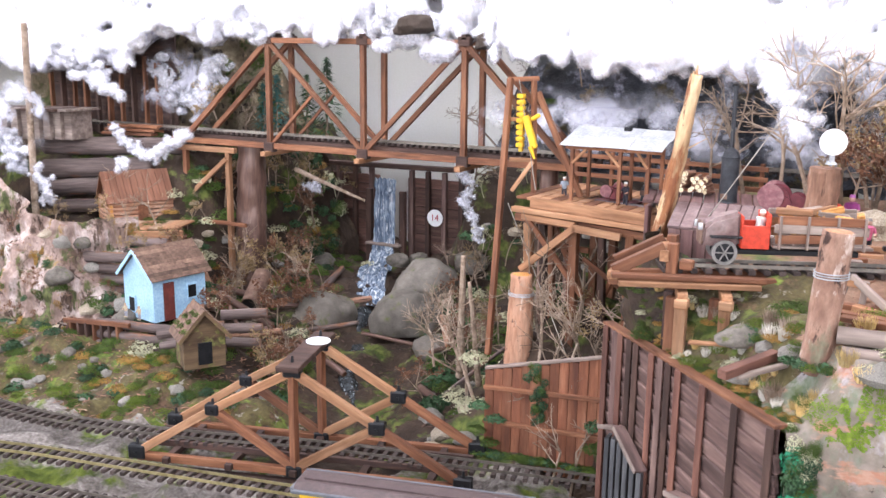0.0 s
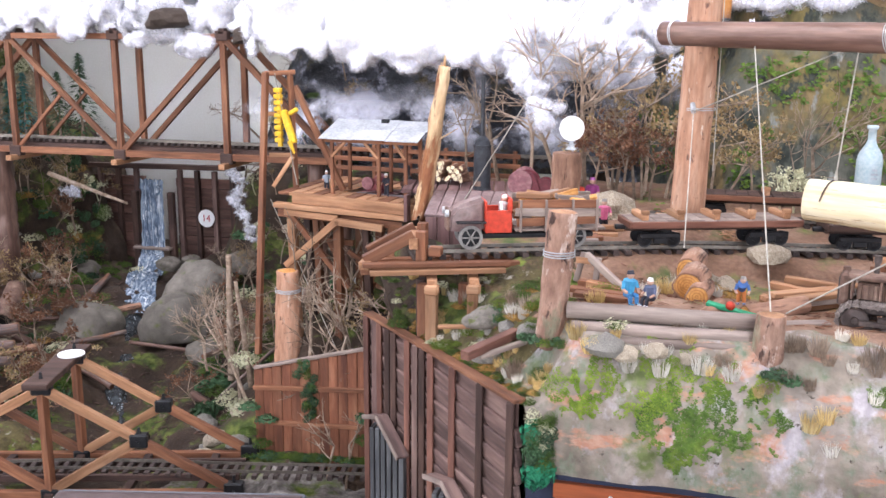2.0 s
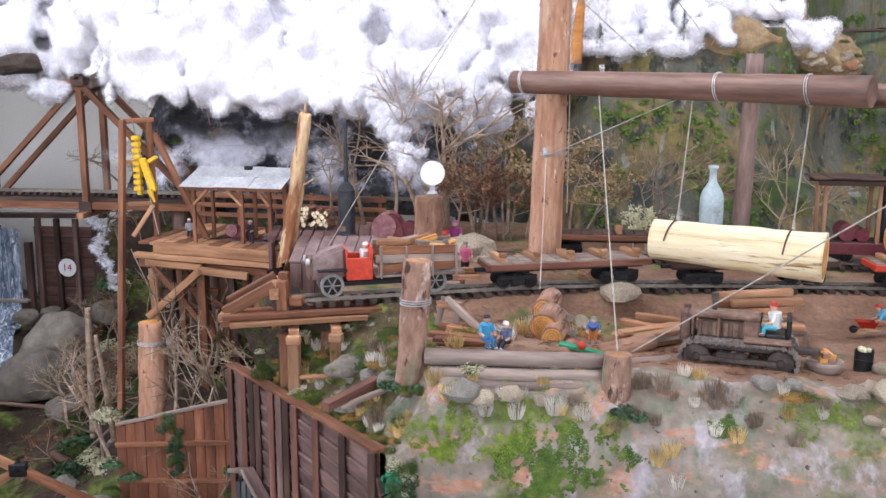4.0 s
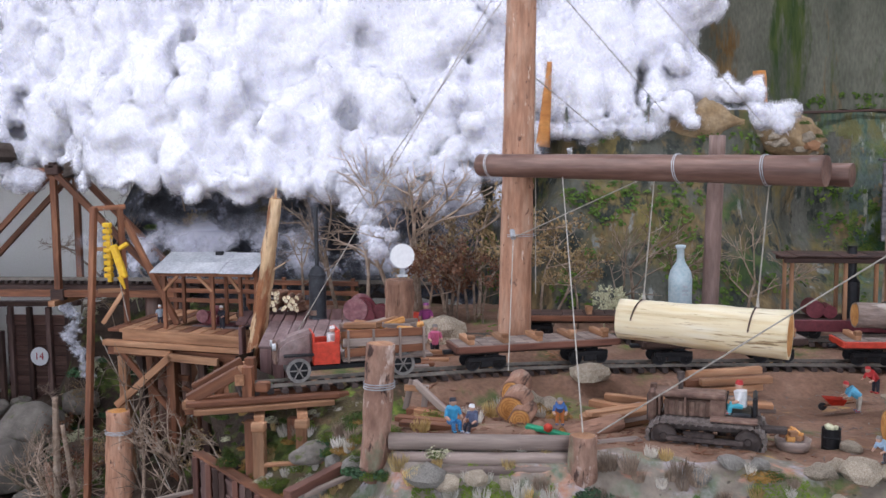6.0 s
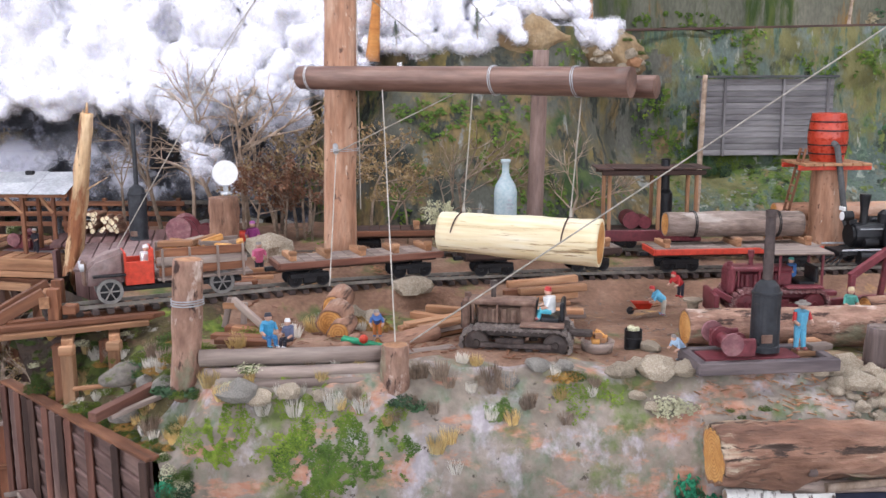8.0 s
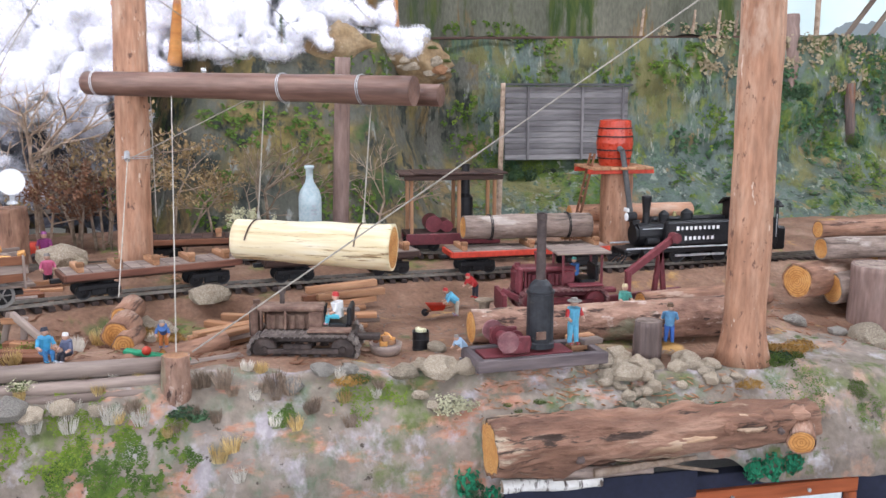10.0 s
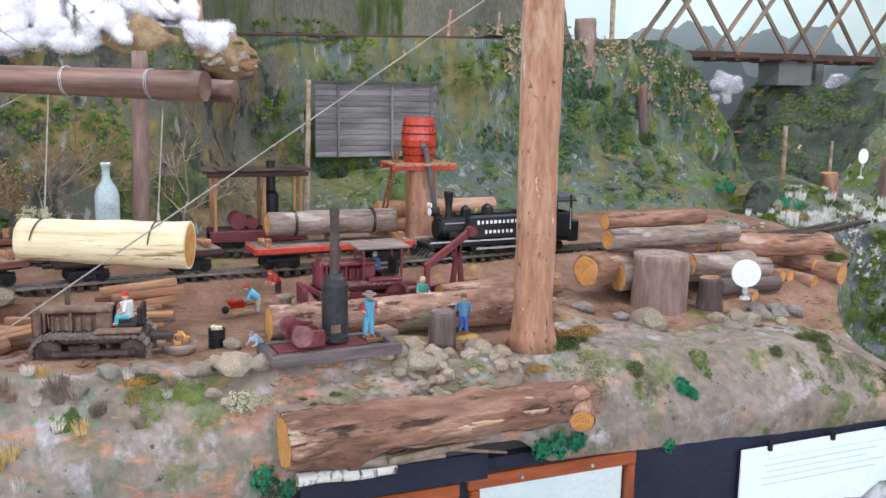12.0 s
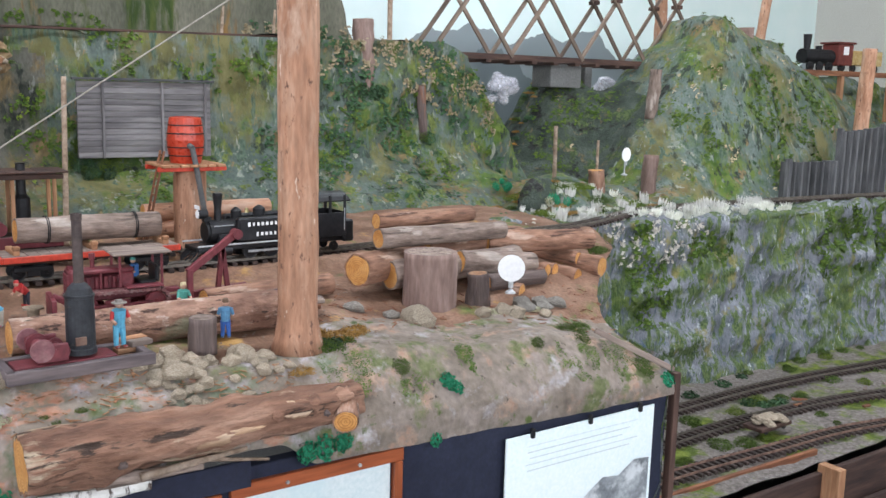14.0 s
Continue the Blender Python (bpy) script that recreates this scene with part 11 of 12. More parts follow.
def far_train():
    zt = 1.815
    t = thing("far_locomotive", "small black locomotive with a red cab on the far ledge", "locomotive", pose(5.92, 2.0, zt, 0, 0, -8))
    bm = bmesh.new()
    cyl(bm, (-0.2, 0, 0.09), (0.05, 0, 0.09), 0.045, seg=18)
    cyl(bm, (-0.16, 0, 0.12), (-0.16, 0, 0.22), 0.018, 0.026, 14)
    cyl(bm, (-0.06, 0, 0.12), (-0.06, 0, 0.155), 0.02, seg=14)
    part("boiler", bm, "iron", t)
    bm = bmesh.new()
    box(bm, 0.11, 0, 0.105, 0.13, 0.13, 0.13, 0.004)
    c = part("cab", bm, "door_red", t, "dark red cab")
    bm = bmesh.new()
    box(bm, 0.11, -0.066, 0.13, 0.045, 0.004, 0.05, 0.001)
    part("window", bm, "white", c)
    bm = bmesh.new()
    box(bm, 0.11, 0, 0.177, 0.16, 0.15, 0.012, 0.003)
    part("cab_roof", bm, "door_red", t)
    for x in (-0.17, -0.09, -0.01, 0.1):
        wheel(t, (x, -0.045, 0.03), 0.03, 0.01)
    k = thing("far_tender", "yellow-brown wood tender behind the far locomotive", "tender", pose(6.22, 1.96, zt, 0, 0, -8))
    bm = bmesh.new()
    box(bm, 0, 0, 0.09, 0.3, 0.12, 0.09, 0.004)
    part("body", bm, "straw", k)
    for x in (-0.1, 0.1):
        wheel(k, (x, -0.045, 0.025), 0.025, 0.01)
    b = thing("ledge_trestle", "brown timber edge of the far ledge", "trestle")
    beam(b, "edge", (5.45, 1.86, zt - 0.015), (6.9, 1.68, zt - 0.015), 0.05, 0.03, "wood")
    for q in range(6):
        beam(b, "post", (5.6 + 0.22 * q, 1.84 - 0.027 * q, zt - 0.30), (5.6 + 0.22 * q, 1.84 - 0.027 * q, zt - 0.03), 0.03, 0.03, "wood_light")


far_train()

# lower yard: front board, post, loaded wagon and scraps
bm = bmesh.new()
box(bm, 4.7, 0.055, 0.255, 4.72, 0.02, 0.50, 0.002)
solid("yard_front", bm, "wood_dark", "dark brown board along the lower yard front", "panel", kind="structure")
t = thing("yard_post", "pale timber post against the lower yard front", "post")
beam(t, "post", (3.17, 0.025, 0.0), (3.17, 0.025, 0.53), 0.035, 0.075, "wood_light")
beam(t, "rail", (3.22, 0.03, 0.36), (4.6, 0.0, 0.36), 0.02, 0.03, "wood_dark")
t = thing("rubble_wagon", "low wagon heaped with yellow rubble and moss", "wagon", pose(3.24, 0.315, 0.545, 0, 0, 2))
bm = bmesh.new()
box(bm, 0, 0, 0.018, 0.17, 0.075, 0.014, 0.002)
part("deck", bm, "wood_dark", t)
for i in range(16):
    share("lump", random.choice(ROCKS["rock_pale"]), t, pose(random.uniform(-0.07, 0.07), random.uniform(-0.03, 0.03), 0.028 + random.uniform(0, 0.02), 0, 0, random.uniform(0, 360)) @ Matrix.Diagonal((0.02, 0.018, 0.016, 1)))
for x in (-0.05, 0.05):
    wheel(t, (x, -0.03, 0.012), 0.012, 0.005)
for x, y in ((3.02, 0.33), (3.10, 0.29)):
    clump(x, y, 0.045, "moss", "olive moss beside the rubble wagon", group="yard growth")
for i in range(10):
    bm = bmesh.new()
    box(bm, 0, 0, 0.004, random.uniform(0.03, 0.07), 0.014, 0.008, 0.001)
    solid("scrap_board", bm, random.choice(["wood_grey", "wood"]), "grey scrap board lying in the yard", "board", pose(random.uniform(3.3, 4.4), random.uniform(0.26, 0.52), 0.535, 0, 0, random.uniform(0, 180)), "yard scraps")

# low bridge deck under the red-brown track
beam(thing("low_bridge", "red-brown timber sides of the low yard bridge", "bridge"), "girder", (2.45, 0.15, 0.52), (3.25, 0.135, 0.52), 0.014, 0.03, "wood")

# chips, bark litter and straw over the camp
def litter(name, n, area, k, L, label):
    V, F = [], []
    for i in range(n):
        x, y = random.uniform(area[0], area[1]), random.uniform(area[2], area[3])
        if -0.6 < x < wall_x(y) + 0.02 and y < 0.5:
            continue
        z = ground(x, y) + 0.002
        a = random.uniform(0, 6.283)
        s, w, h = L * random.uniform(0.5, 1.3), L * random.uniform(0.12, 0.3), L * random.uniform(0.05, 0.14)
        u, v = Vector((math.cos(a), math.sin(a), random.uniform(-0.25, 0.25))) * s, Vector((-math.sin(a), math.cos(a), 0)) * w
        b, o = len(V), Vector((x, y, z))
        V += [o - u - v, o + u - v, o + u + v, o - u + v, o - u * 0.9 - v * 0.8 + Vector((0, 0, h)), o + u * 0.9 - v * 0.8 + Vector((0, 0, h)), o + u * 0.9 + v * 0.8 + Vector((0, 0, h)), o - u * 0.9 + v * 0.8 + Vector((0, 0, h))]
        F += [(b + 4, b + 5, b + 6, b + 7), (b, b + 1, b + 5, b + 4), (b + 1, b + 2, b + 6, b + 5), (b + 2, b + 3, b + 7, b + 6), (b + 3, b, b + 4, b + 7)]
    me = bpy.data.meshes.new(name)
    me.from_pydata([tuple(v) for v in V], [], F)
    me.materials.append(M[k])
    return tagged(new(name, me), label, "litter", "", "stuff")


litter("wood_chips", 500, (0.12, 0.42, 0.70, 0.90), "wood_light", 0.010, "orange-brown wood chips heaped round the mast")
litter("camp_chips", 420, (0.05, 0.75, 0.10, 0.48), "wood", 0.009, "brown bark chips over the camp dirt")
litter("camp_litter", 500, (0.7, 1.7, 0.05, 0.62), "wood_grey", 0.006, "fine bark litter over the camp dirt")
litter("bank_chips", 260, (0.85, 1.35, -0.045, 0.04), "wood_light", 0.008, "reddish chips along the bank lip")
litter("bark_scraps", 220, (1.45, 2.4, 0.15, 0.5), "wood", 0.010, "bark scraps round the log pile")
litter("gorge_litter", 1500, (-2.4, -0.5, 0.75, 2.3), "wood_dark", 0.014, "dead twigs littering the gorge")


# ---- stump and fallen branches under the bridge end ----
def bridge_debris():
    log("tall_stump", (-2.50, 1.78, 0.55), (-2.47, 1.78, 1.20), 0.072, 0.060, "tall red-brown broken trunk under the bridge", "stump", ("boom", "orange_wood"), rough=0.10, step=0.02)
    log("fallen_branch", (-2.30, 1.86, 1.09), (-1.98, 1.92, 0.97), 0.010, 0.006, "pale fallen branch lying over the slope", "branch", ("twig", "twig"), rough=0.1)


bridge_debris()

# apron of boards before the log cabin, logs behind the cottage
t = thing("cabin_terrace", "weathered tan board terrace below the log cabin", "deck")
for k in range(3):
    beam(t, "face_board", (-2.86, 1.235 - 0.006 * k, 0.845 - 0.034 * k), (-2.49, 1.350 - 0.006 * k, 0.868 - 0.034 * k), 0.012, 0.033, "bare_wood" if k == 1 else "wood_light")
for k in range(9):
    p = Vector((-2.88 + 0.042 * k, 1.245 + 0.013 * k, 0.866 + 0.0025 * k))
    beam(t, "deck_board", p, p + Vector((-0.06, 0.17, 0.0)), 0.040, 0.007, "wood_light" if k % 3 else "bare_wood")
for k, (z, x1) in enumerate(((0.80, -2.50), (0.755, -2.49), (0.71, -2.48), (0.665, -2.47))):
    log("crib_log", (-2.80, 1.06 + 0.01 * k, z), (x1, 1.13, z + 0.012), 0.022, 0.021, "dark brown log of a terrace crib wall", "log", ("bark_mauve", "bark"), "crib logs", rough=0.06)
for x, y, z, sx, r in ((-2.98, 1.10, 0.80, 1.2, 0.045), (-2.90, 1.08, 0.74, 1.0, 0.05), (-3.05, 1.06, 0.72, 0.9, 0.06), (-2.86, 1.04, 0.66, 1.0, 0.045), (-2.95, 1.12, 0.86, 1.5, 0.04), (-3.12, 1.10, 0.86, 1.5, 0.045), (-3.2, 1.0, 0.66, 1.0, 0.06), (-3.05, 0.98, 0.60, 1.1, 0.06), (-3.3, 1.05, 0.78, 1.0, 0.06), (-2.88, 0.98, 0.58, 1.0, 0.05)):
    rock(x, y, r, "rock_pale", "pale squared stone in the plaster cliff", z, sx, "cliff stones")

# steps of the small hut and dark crate wall under the cottage terrace
t = thing("terrace_crate", "dark plank crate holding up the cottage terrace", "crate")
for k in range(7):
    beam(t, "board", (-2.52 + 0.032 * k, 0.80 + 0.006 * k, 0.545), (-2.52 + 0.032 * k, 0.80 + 0.006 * k, 0.645), 0.010, 0.028, "wood_dark" if k % 3 else "wood")
beam(t, "top_rail", (-2.55, 0.79, 0.648), (-2.28, 0.84, 0.652), 0.016, 0.016, "wood")
t = thing("timber_ladder", "small dark ladder leaning beside the terrace", "ladder")
for s in (0, 0.035):
    beam(t, "rail", (-2.60 + s, 0.76, 0.54), (-2.555 + s, 0.80, 0.66), 0.006, 0.008, "wood_dark")
for k in range(6):
    f = k / 5.5
    beam(t, "rung", (-2.60 + 0.045 * f, 0.755 + 0.04 * f, 0.55 + 0.115 * f), (-2.565 + 0.045 * f, 0.755 + 0.04 * f, 0.55 + 0.115 * f), 0.004, 0.004, "wood_grey")

# ---- sled deck, firewood and scraps behind the rail truck ----
def sled():
    t = thing("maroon_sled", "dull maroon plank sled deck carrying a donkey engine", "sled")
    for k in range(12):
        f = k / 11
        x, y = lerp(-0.50, -0.16, f), lerp(0.985, 1.05, f)
        beam(t, "deck_board", (x, y, 1.232), (x - 0.03, y + 0.16, 1.236), 0.028, 0.010, "sled_red")
    for k in range(10):
        f = k / 9
        x, y = lerp(-0.495, -0.17, f), lerp(0.975, 1.04, f)
        beam(t, "side_board", (x, y, 1.11), (x, y, 1.225), 0.010, 0.033, "sled_red")
    for k in range(9):
        x = -0.395 + 0.032 * k
        beam(t, "apron_board", (x - 0.01, 0.985 + 0.006 * k, 1.236), (x, 0.845, 1.196), 0.0305, 0.008, "sled_tarp")
    for k in range(9):
        x = -0.392 + 0.032 * k
        beam(t, "skirt_board", (x, 0.848, 1.10), (x, 0.848, 1.192), 0.030, 0.008, "sled_red")


M["sled_tarp"] = overlay(mat("faded_maroon_boards", [(0.14, 0.085, 0.08), (0.22, 0.15, 0.145), (0.30, 0.22, 0.21)], 16, 0.85, 0.4, vary=0.1), [(0.16, 0.06, 0.055), (0.22, 0.10, 0.09)], 9, 0.54, 0.64, 6.0)
M["sled_red"] = mat("dull_red_planks", [(0.09, 0.045, 0.042), (0.17, 0.09, 0.085), (0.25, 0.155, 0.145)], 30, 0.8, 0.4, stretch=ALONG, vary=0.25)
sled()
stack = thing("firewood_stack", "small stack of cut pale firewood", "firewood")
fw = [log_mesh(0.045, r, r * 0.95, 0.12, 8, 1.0 + r * 900, 0, ("bark", "pale_log"), 0.05) for r in (0.0055, 0.0065, 0.0078)]
for i in range(54):
    c = random.uniform(0, 1)
    h = random.uniform(0, 1) * (1 - abs(c - 0.4) ** 2.2)
    p = Vector((-0.475 + 0.105 * c, 1.08 + random.uniform(-0.004, 0.012), 1.247 + 0.055 * h))
    share("split_log", random.choice(fw), stack, between(p, p + Vector((random.uniform(-0.006, 0.02), 0.05, random.uniform(-0.004, 0.004)))))
for i, (a, b) in enumerate((((0.10, 0.40, 1.175), (0.17, 0.30, 1.168)), ((0.06, 0.33, 1.18), (0.15, 0.30, 1.172)), ((0.05, 0.30, 1.165), (0.16, 0.27, 1.163)), ((0.04, 0.36, 1.172), (0.14, 0.345, 1.175)), ((0.40, 0.44, 1.175), (0.50, 0.38, 1.172)), ((0.43, 0.47, 1.18), (0.53, 0.45, 1.175)), ((0.45, 0.40, 1.168), (0.56, 0.43, 1.17)), ((0.38, 0.37, 1.166), (0.46, 0.33, 1.164)), ((0.62, 0.52, 1.178), (0.76, 0.56, 1.185)), ((0.60, 0.55, 1.19), (0.75, 0.58, 1.197)), ((0.61, 0.58, 1.203), (0.77, 0.61, 1.209)), ((0.63, 0.53, 1.198), (0.78, 0.56, 1.20)), ((0.02, 0.70, 1.205), (0.12, 0.73, 1.207)), ((-0.02, 0.68, 1.20), (0.09, 0.69, 1.203)), ((0.0, 0.71, 1.213), (0.10, 0.72, 1.216)))):
    t = thing("timber_offcut", "sawn orange-brown timber lying on the dirt", "timber", group="timber offcuts")
    beam(t, "balk", a, b, 0.018, 0.014, "wood_light" if i % 3 else "wood")
# little sawn frame of three boards
t = thing("saw_horse", "small weathered board trestle standing on the dirt", "frame")
beam(t, "leg", (0.03, 0.40, 1.165), (0.045, 0.40, 1.225), 0.008, 0.012, "wood_grey")
beam(t, "leg", (0.07, 0.38, 1.165), (0.075, 0.38, 1.22), 0.008, 0.012, "wood_grey")
beam(t, "brace", (0.05, 0.395, 1.222), (0.15, 0.29, 1.168), 0.010, 0.014, "wood_grey")
beam(t, "cross_board", (0.03, 0.395, 1.21), (0.08, 0.378, 1.212), 0.006, 0.012, "wood_light")
log("short_log", (0.262, 0.262, 1.186), (0.275, 0.34, 1.188), 0.021, 0.021, "short round log with a fresh orange cut end", "log", ("bark", "cut"), rough=0.06)
rock(0.055, 0.88, 0.06, "rock_pale", "tall tan boulder beside the track", 1.225, 0.9, "camp boulders", "boulder")
rock(0.405, 0.56, 0.04, "rock_pale", "angular tan boulder beside the track", 1.195, 1.0, "camp boulders", "boulder")
bm = bmesh.new()
lathe(bm, [(0.001, 0), (0.02, 0), (0.023, 0.012), (0.024, 0.03), (0.023, 0.05), (0.02, 0.06), (0.001, 0.06)], 20)
solid("oil_drum", bm, "red", "small worn red drum behind the track", "drum", pose(-0.05, 1.08, 1.19), smooth=True)

# tub of blocks by the black drum, ochre moss at the mast foot
t = thing("block_tub", "low wooden tub full of cut wood blocks", "tub", pose(0.722, 0.165, ground(0.722, 0.165)))
bm = bmesh.new()
lathe(bm, [(0.001, 0.002), (0.026, 0), (0.030, 0.018), (0.028, 0.018), (0.025, 0.006), (0.001, 0.006)], 20)
part("tub", bm, "wood_grey", t, "grey stave tub", smooth=True)
for i in range(12):
    bm = bmesh.new()
    box(bm, 0, 0, 0, 0.014, 0.010, 0.009, 0.001)
    a = random.uniform(0, 6.28)
    part("block", bm, random.choice(["wood_light", "cut", "wood"]), t, "", pose(0.018 * math.cos(a) * random.random(), 0.018 * math.sin(a) * random.random(), 0.018 + 0.001 * i, 20 * random.random(), 0, random.uniform(0, 180)))
M["ochre_moss"] = mat("ochre_moss", [(0.25, 0.13, 0.03), (0.38, 0.22, 0.06)], 30, 0.9, 0.2)
CLUMPS["ochre_moss"] = [clump_mesh("ochre_moss", 900, 0.06, 0.35, 5)]
for x, y, r in ((1.46, 0.16, 0.045), (1.50, 0.13, 0.04), (1.55, 0.16, 0.04), (1.36, 0.02, 0.03), (0.30, 0.42, 0.04), (0.33, 0.39, 0.035), (0.64, 0.03, 0.03)):
    clump(x, y, r, "ochre_moss", "ochre dry moss on the dirt", group="ground plants")
log("forked_branch", (1.02, -0.10, 1.028), (1.20, -0.10, 1.04), 0.007, 0.004, "silvery forked dead branch below the bank log", "branch", ("twig", "twig"), rough=0.12, step=0.008)
log("forked_branch", (1.13, -0.10, 1.035), (1.24, -0.10, 1.012), 0.004, 0.0025, "silvery forked dead branch below the bank log", "branch", ("twig", "twig"), rough=0.12, step=0.008)

# straw, bleached and wiry tufts along the bank lip
for i in range(30):
    x = random.uniform(0.06, 0.72)
    y = random.uniform(-0.02, 0.035) if i % 4 else random.uniform(0.04, 0.10)
    k = random.choice(["straw", "straw", "pale_grass", "twig", "twig"])
    tuft(x, y, k, random.uniform(0.6, 1.05), {"straw": "dry straw-coloured grass tuft", "pale_grass": "bleached white grass tuft", "twig": "grey wiry dry grass tuft"}[k])
for i in range(26):
    x = random.uniform(-0.36, -0.02)
    y = min(0.46, -x * 1.25 + random.uniform(0.03, 0.16))
    k = random.choice(["straw", "pale_grass", "twig", "pale_grass"])
    tuft(x, y, k, random.uniform(0.7, 1.2), {"straw": "dry straw-coloured grass tuft", "pale_grass": "bleached white grass tuft", "twig": "grey wiry dry grass tuft"}[k])
    if i % 2:
        clump(x + 0.02, y, random.uniform(0.018, 0.03), random.choice(["moss", "moss_bright", "leaf"]), "green growth on the slope beside the retaining wall", group="ground plants")
for i in range(105):
    x, y = random.uniform(-2.95, -1.7), random.uniform(0.50, 0.86)
    clump(x, y, random.uniform(0.018, 0.045), random.choice(["moss", "leaf", "moss", "ochre_moss", "moss_bright"]), "mossy growth below the cottage", group="trackside moss")
litter("cottage_litter", 900, (-3.0, -1.7, 0.45, 1.1), "bark", 0.010, "dead stems littering the slope below the cottage")

# bushes on the slope beside the dam
for i in range(26):
    x, y = random.uniform(-2.75, -2.2), random.uniform(1.6, 2.38)
    if in_stream(x, y):
        continue
    plant(random.choice([DRY, RUST, BARE, DRY]), x, y, random.uniform(0.6, 1.15), "tangled dry brush on the slope beside the dam", "dry_brush", "bush", tilt=25)
for i in range(60):
    x, y = random.uniform(-2.8, -2.15), random.uniform(1.45, 2.40)
    clump(x, y, random.uniform(0.03, 0.065), random.choice(["leaf", "moss", "leaf", "moss", "lichen", "ochre_moss"]), "tangled green undergrowth in the gorge", group="gorge undergrowth", name="undergrowth_clump", cat="undergrowth")
for i in range(14):
    x, y = random.uniform(-1.62, -1.2), random.uniform(1.3, 2.3)
    if in_stream(x, y):
        continue
    clump(x, y, random.uniform(0.03, 0.06), random.choice(["leaf", "moss", "lichen", "moss"]), "tangled green undergrowth in the gorge", group="gorge undergrowth", name="undergrowth_clump", cat="undergrowth")

# brown rocky shoulder at the end of the cotton, with stones on it
bm = bmesh.new()
bmesh.ops.create_icosphere(bm, subdivisions=4, radius=1)
for v in bm.verts:
    v.co *= 1 + 0.22 * noise.noise(v.co * 2.3 + Vector((4, 0, 0))) + 0.08 * noise.noise(v.co * 6)
    v.co = Vector((v.co.x * 0.13, v.co.y * 0.07, v.co.z * 0.075))
crest = solid("crest_shoulder", bm, "knob", "brown stony shoulder at the end of the cotton bank", "mound", pose(1.03, 1.54, 1.735, 0, 24, 0), smooth=True)
CREST = BVHTree.FromPolygons([crest.matrix_basis @ v.co for v in crest.data.vertices], [tuple(p.vertices) for p in crest.data.polygons])
for i in range(30):
    hit = CREST.ray_cast(Vector((random.uniform(0.92, 1.14), 1.2, random.uniform(1.67, 1.81))), Vector((0, 1, 0)))
    if hit[0]:
        rock(hit[0].x, hit[0].y, random.uniform(0.009, 0.022), "rock_pale", "cream stone on the hill crest", hit[0].z - 0.004, group="crest stones")
hit = CREST.ray_cast(Vector((1.10, 1.2, 1.695)), Vector((0, 1, 0)))
M["ochre_rock"] = mat("ochre_rock", [(0.22, 0.10, 0.045), (0.32, 0.17, 0.09)], 20, 0.9, 0.5)
ROCKS["ochre_rock"] = [rock_mesh(3.3, "ochre_rock", 0.8, 2)]
if hit[0]:
    rock(hit[0].x, hit[0].y, 0.028, "ochre_rock", "ochre rock on the hill crest", hit[0].z - 0.008, group="crest stones")
for x, z in ((0.97, 1.79), (1.13, 1.72), (1.08, 1.76), (1.15, 1.69)):
    hit = CREST.ray_cast(Vector((x, 1.2, z)), Vector((0, 1, 0)))
    if hit[0]:
        clump(hit[0].x, hit[0].y, 0.02, "moss", "olive moss on the stony shoulder", hit[0].z, group="ground plants")

# strip in the fascia colour, standing for the dark recess under the bank log
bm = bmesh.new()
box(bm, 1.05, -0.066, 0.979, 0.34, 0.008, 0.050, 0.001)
solid("fascia_strip", bm, "cloth_dark", "dark strip in the fascia colour for the recess under the bank log", "panel", kind="structure")
# growth along the top of the retaining wall
for i in range(70):
    y = lerp(-0.03, 0.48, i / 69)
    x = -0.82 * y - 0.02 + random.uniform(0.0, 0.03)
    k = random.choice(["moss", "lichen", "ochre_moss", "moss_bright", "moss", "ochre_moss"])
    clump(x, y, random.uniform(0.007, 0.016), k, "mossy growth along the top of the plank wall", max(ground(x, y), lerp(1.070, 1.026, clamp01((y + 0.035) / 0.535))), group="ground plants")
for i in range(16):
    y = random.uniform(0.0, 0.40)
    tuft(-0.82 * y + random.uniform(0.01, 0.05), y, random.choice(["straw", "pale_grass"]), random.uniform(0.5, 0.9), "pale dry tuft behind the plank wall")
# leaves over the foot of the board panel
for i in range(40):
    p, nrm = face(random.gauss(1.42, 0.06), random.uniform(1.36, 1.46) - 0.02, 0.9)
    if p:
        clump(p.x, p.y - 0.03, random.uniform(0.012, 0.03), random.choice(["leaf", "moss", "moss", "moss_bright"]), "leafy growth over the foot of the board panel", p.z, Vector((0, -1, 0.2)), "panel growth", "foliage_clump", "foliage")
# foliage down the near end of the retaining wall
for i in range(46):
    f = i / 45
    p, nrm = face(0.022 + 0.028 * random.random(), lerp(1.055, 0.90, f))
    k = random.choice(["lichen", "leaf", "lichen", "moss"]) if f < 0.35 else random.choice(["teal", "leaf", "teal", "moss", "teal"])
    if p:
        clump(p.x, p.y - 0.004, random.uniform(0.009, 0.020), k, "green foam foliage where bank and plank wall meet", p.z, -nrm if nrm.y > 0 else nrm, "bank foliage", "foliage_clump", "foliage")
# growth on the slope behind the retaining wall
for i in range(40):
    y = random.uniform(0.02, 0.42)
    x = wall_x(y) + random.uniform(0.02, 0.20)
    clump(x, y, random.uniform(0.012, 0.028), random.choice(["moss", "moss_bright", "moss", "ochre_moss", "lichen"]), "green growth on the slope beside the retaining wall", group="ground plants")

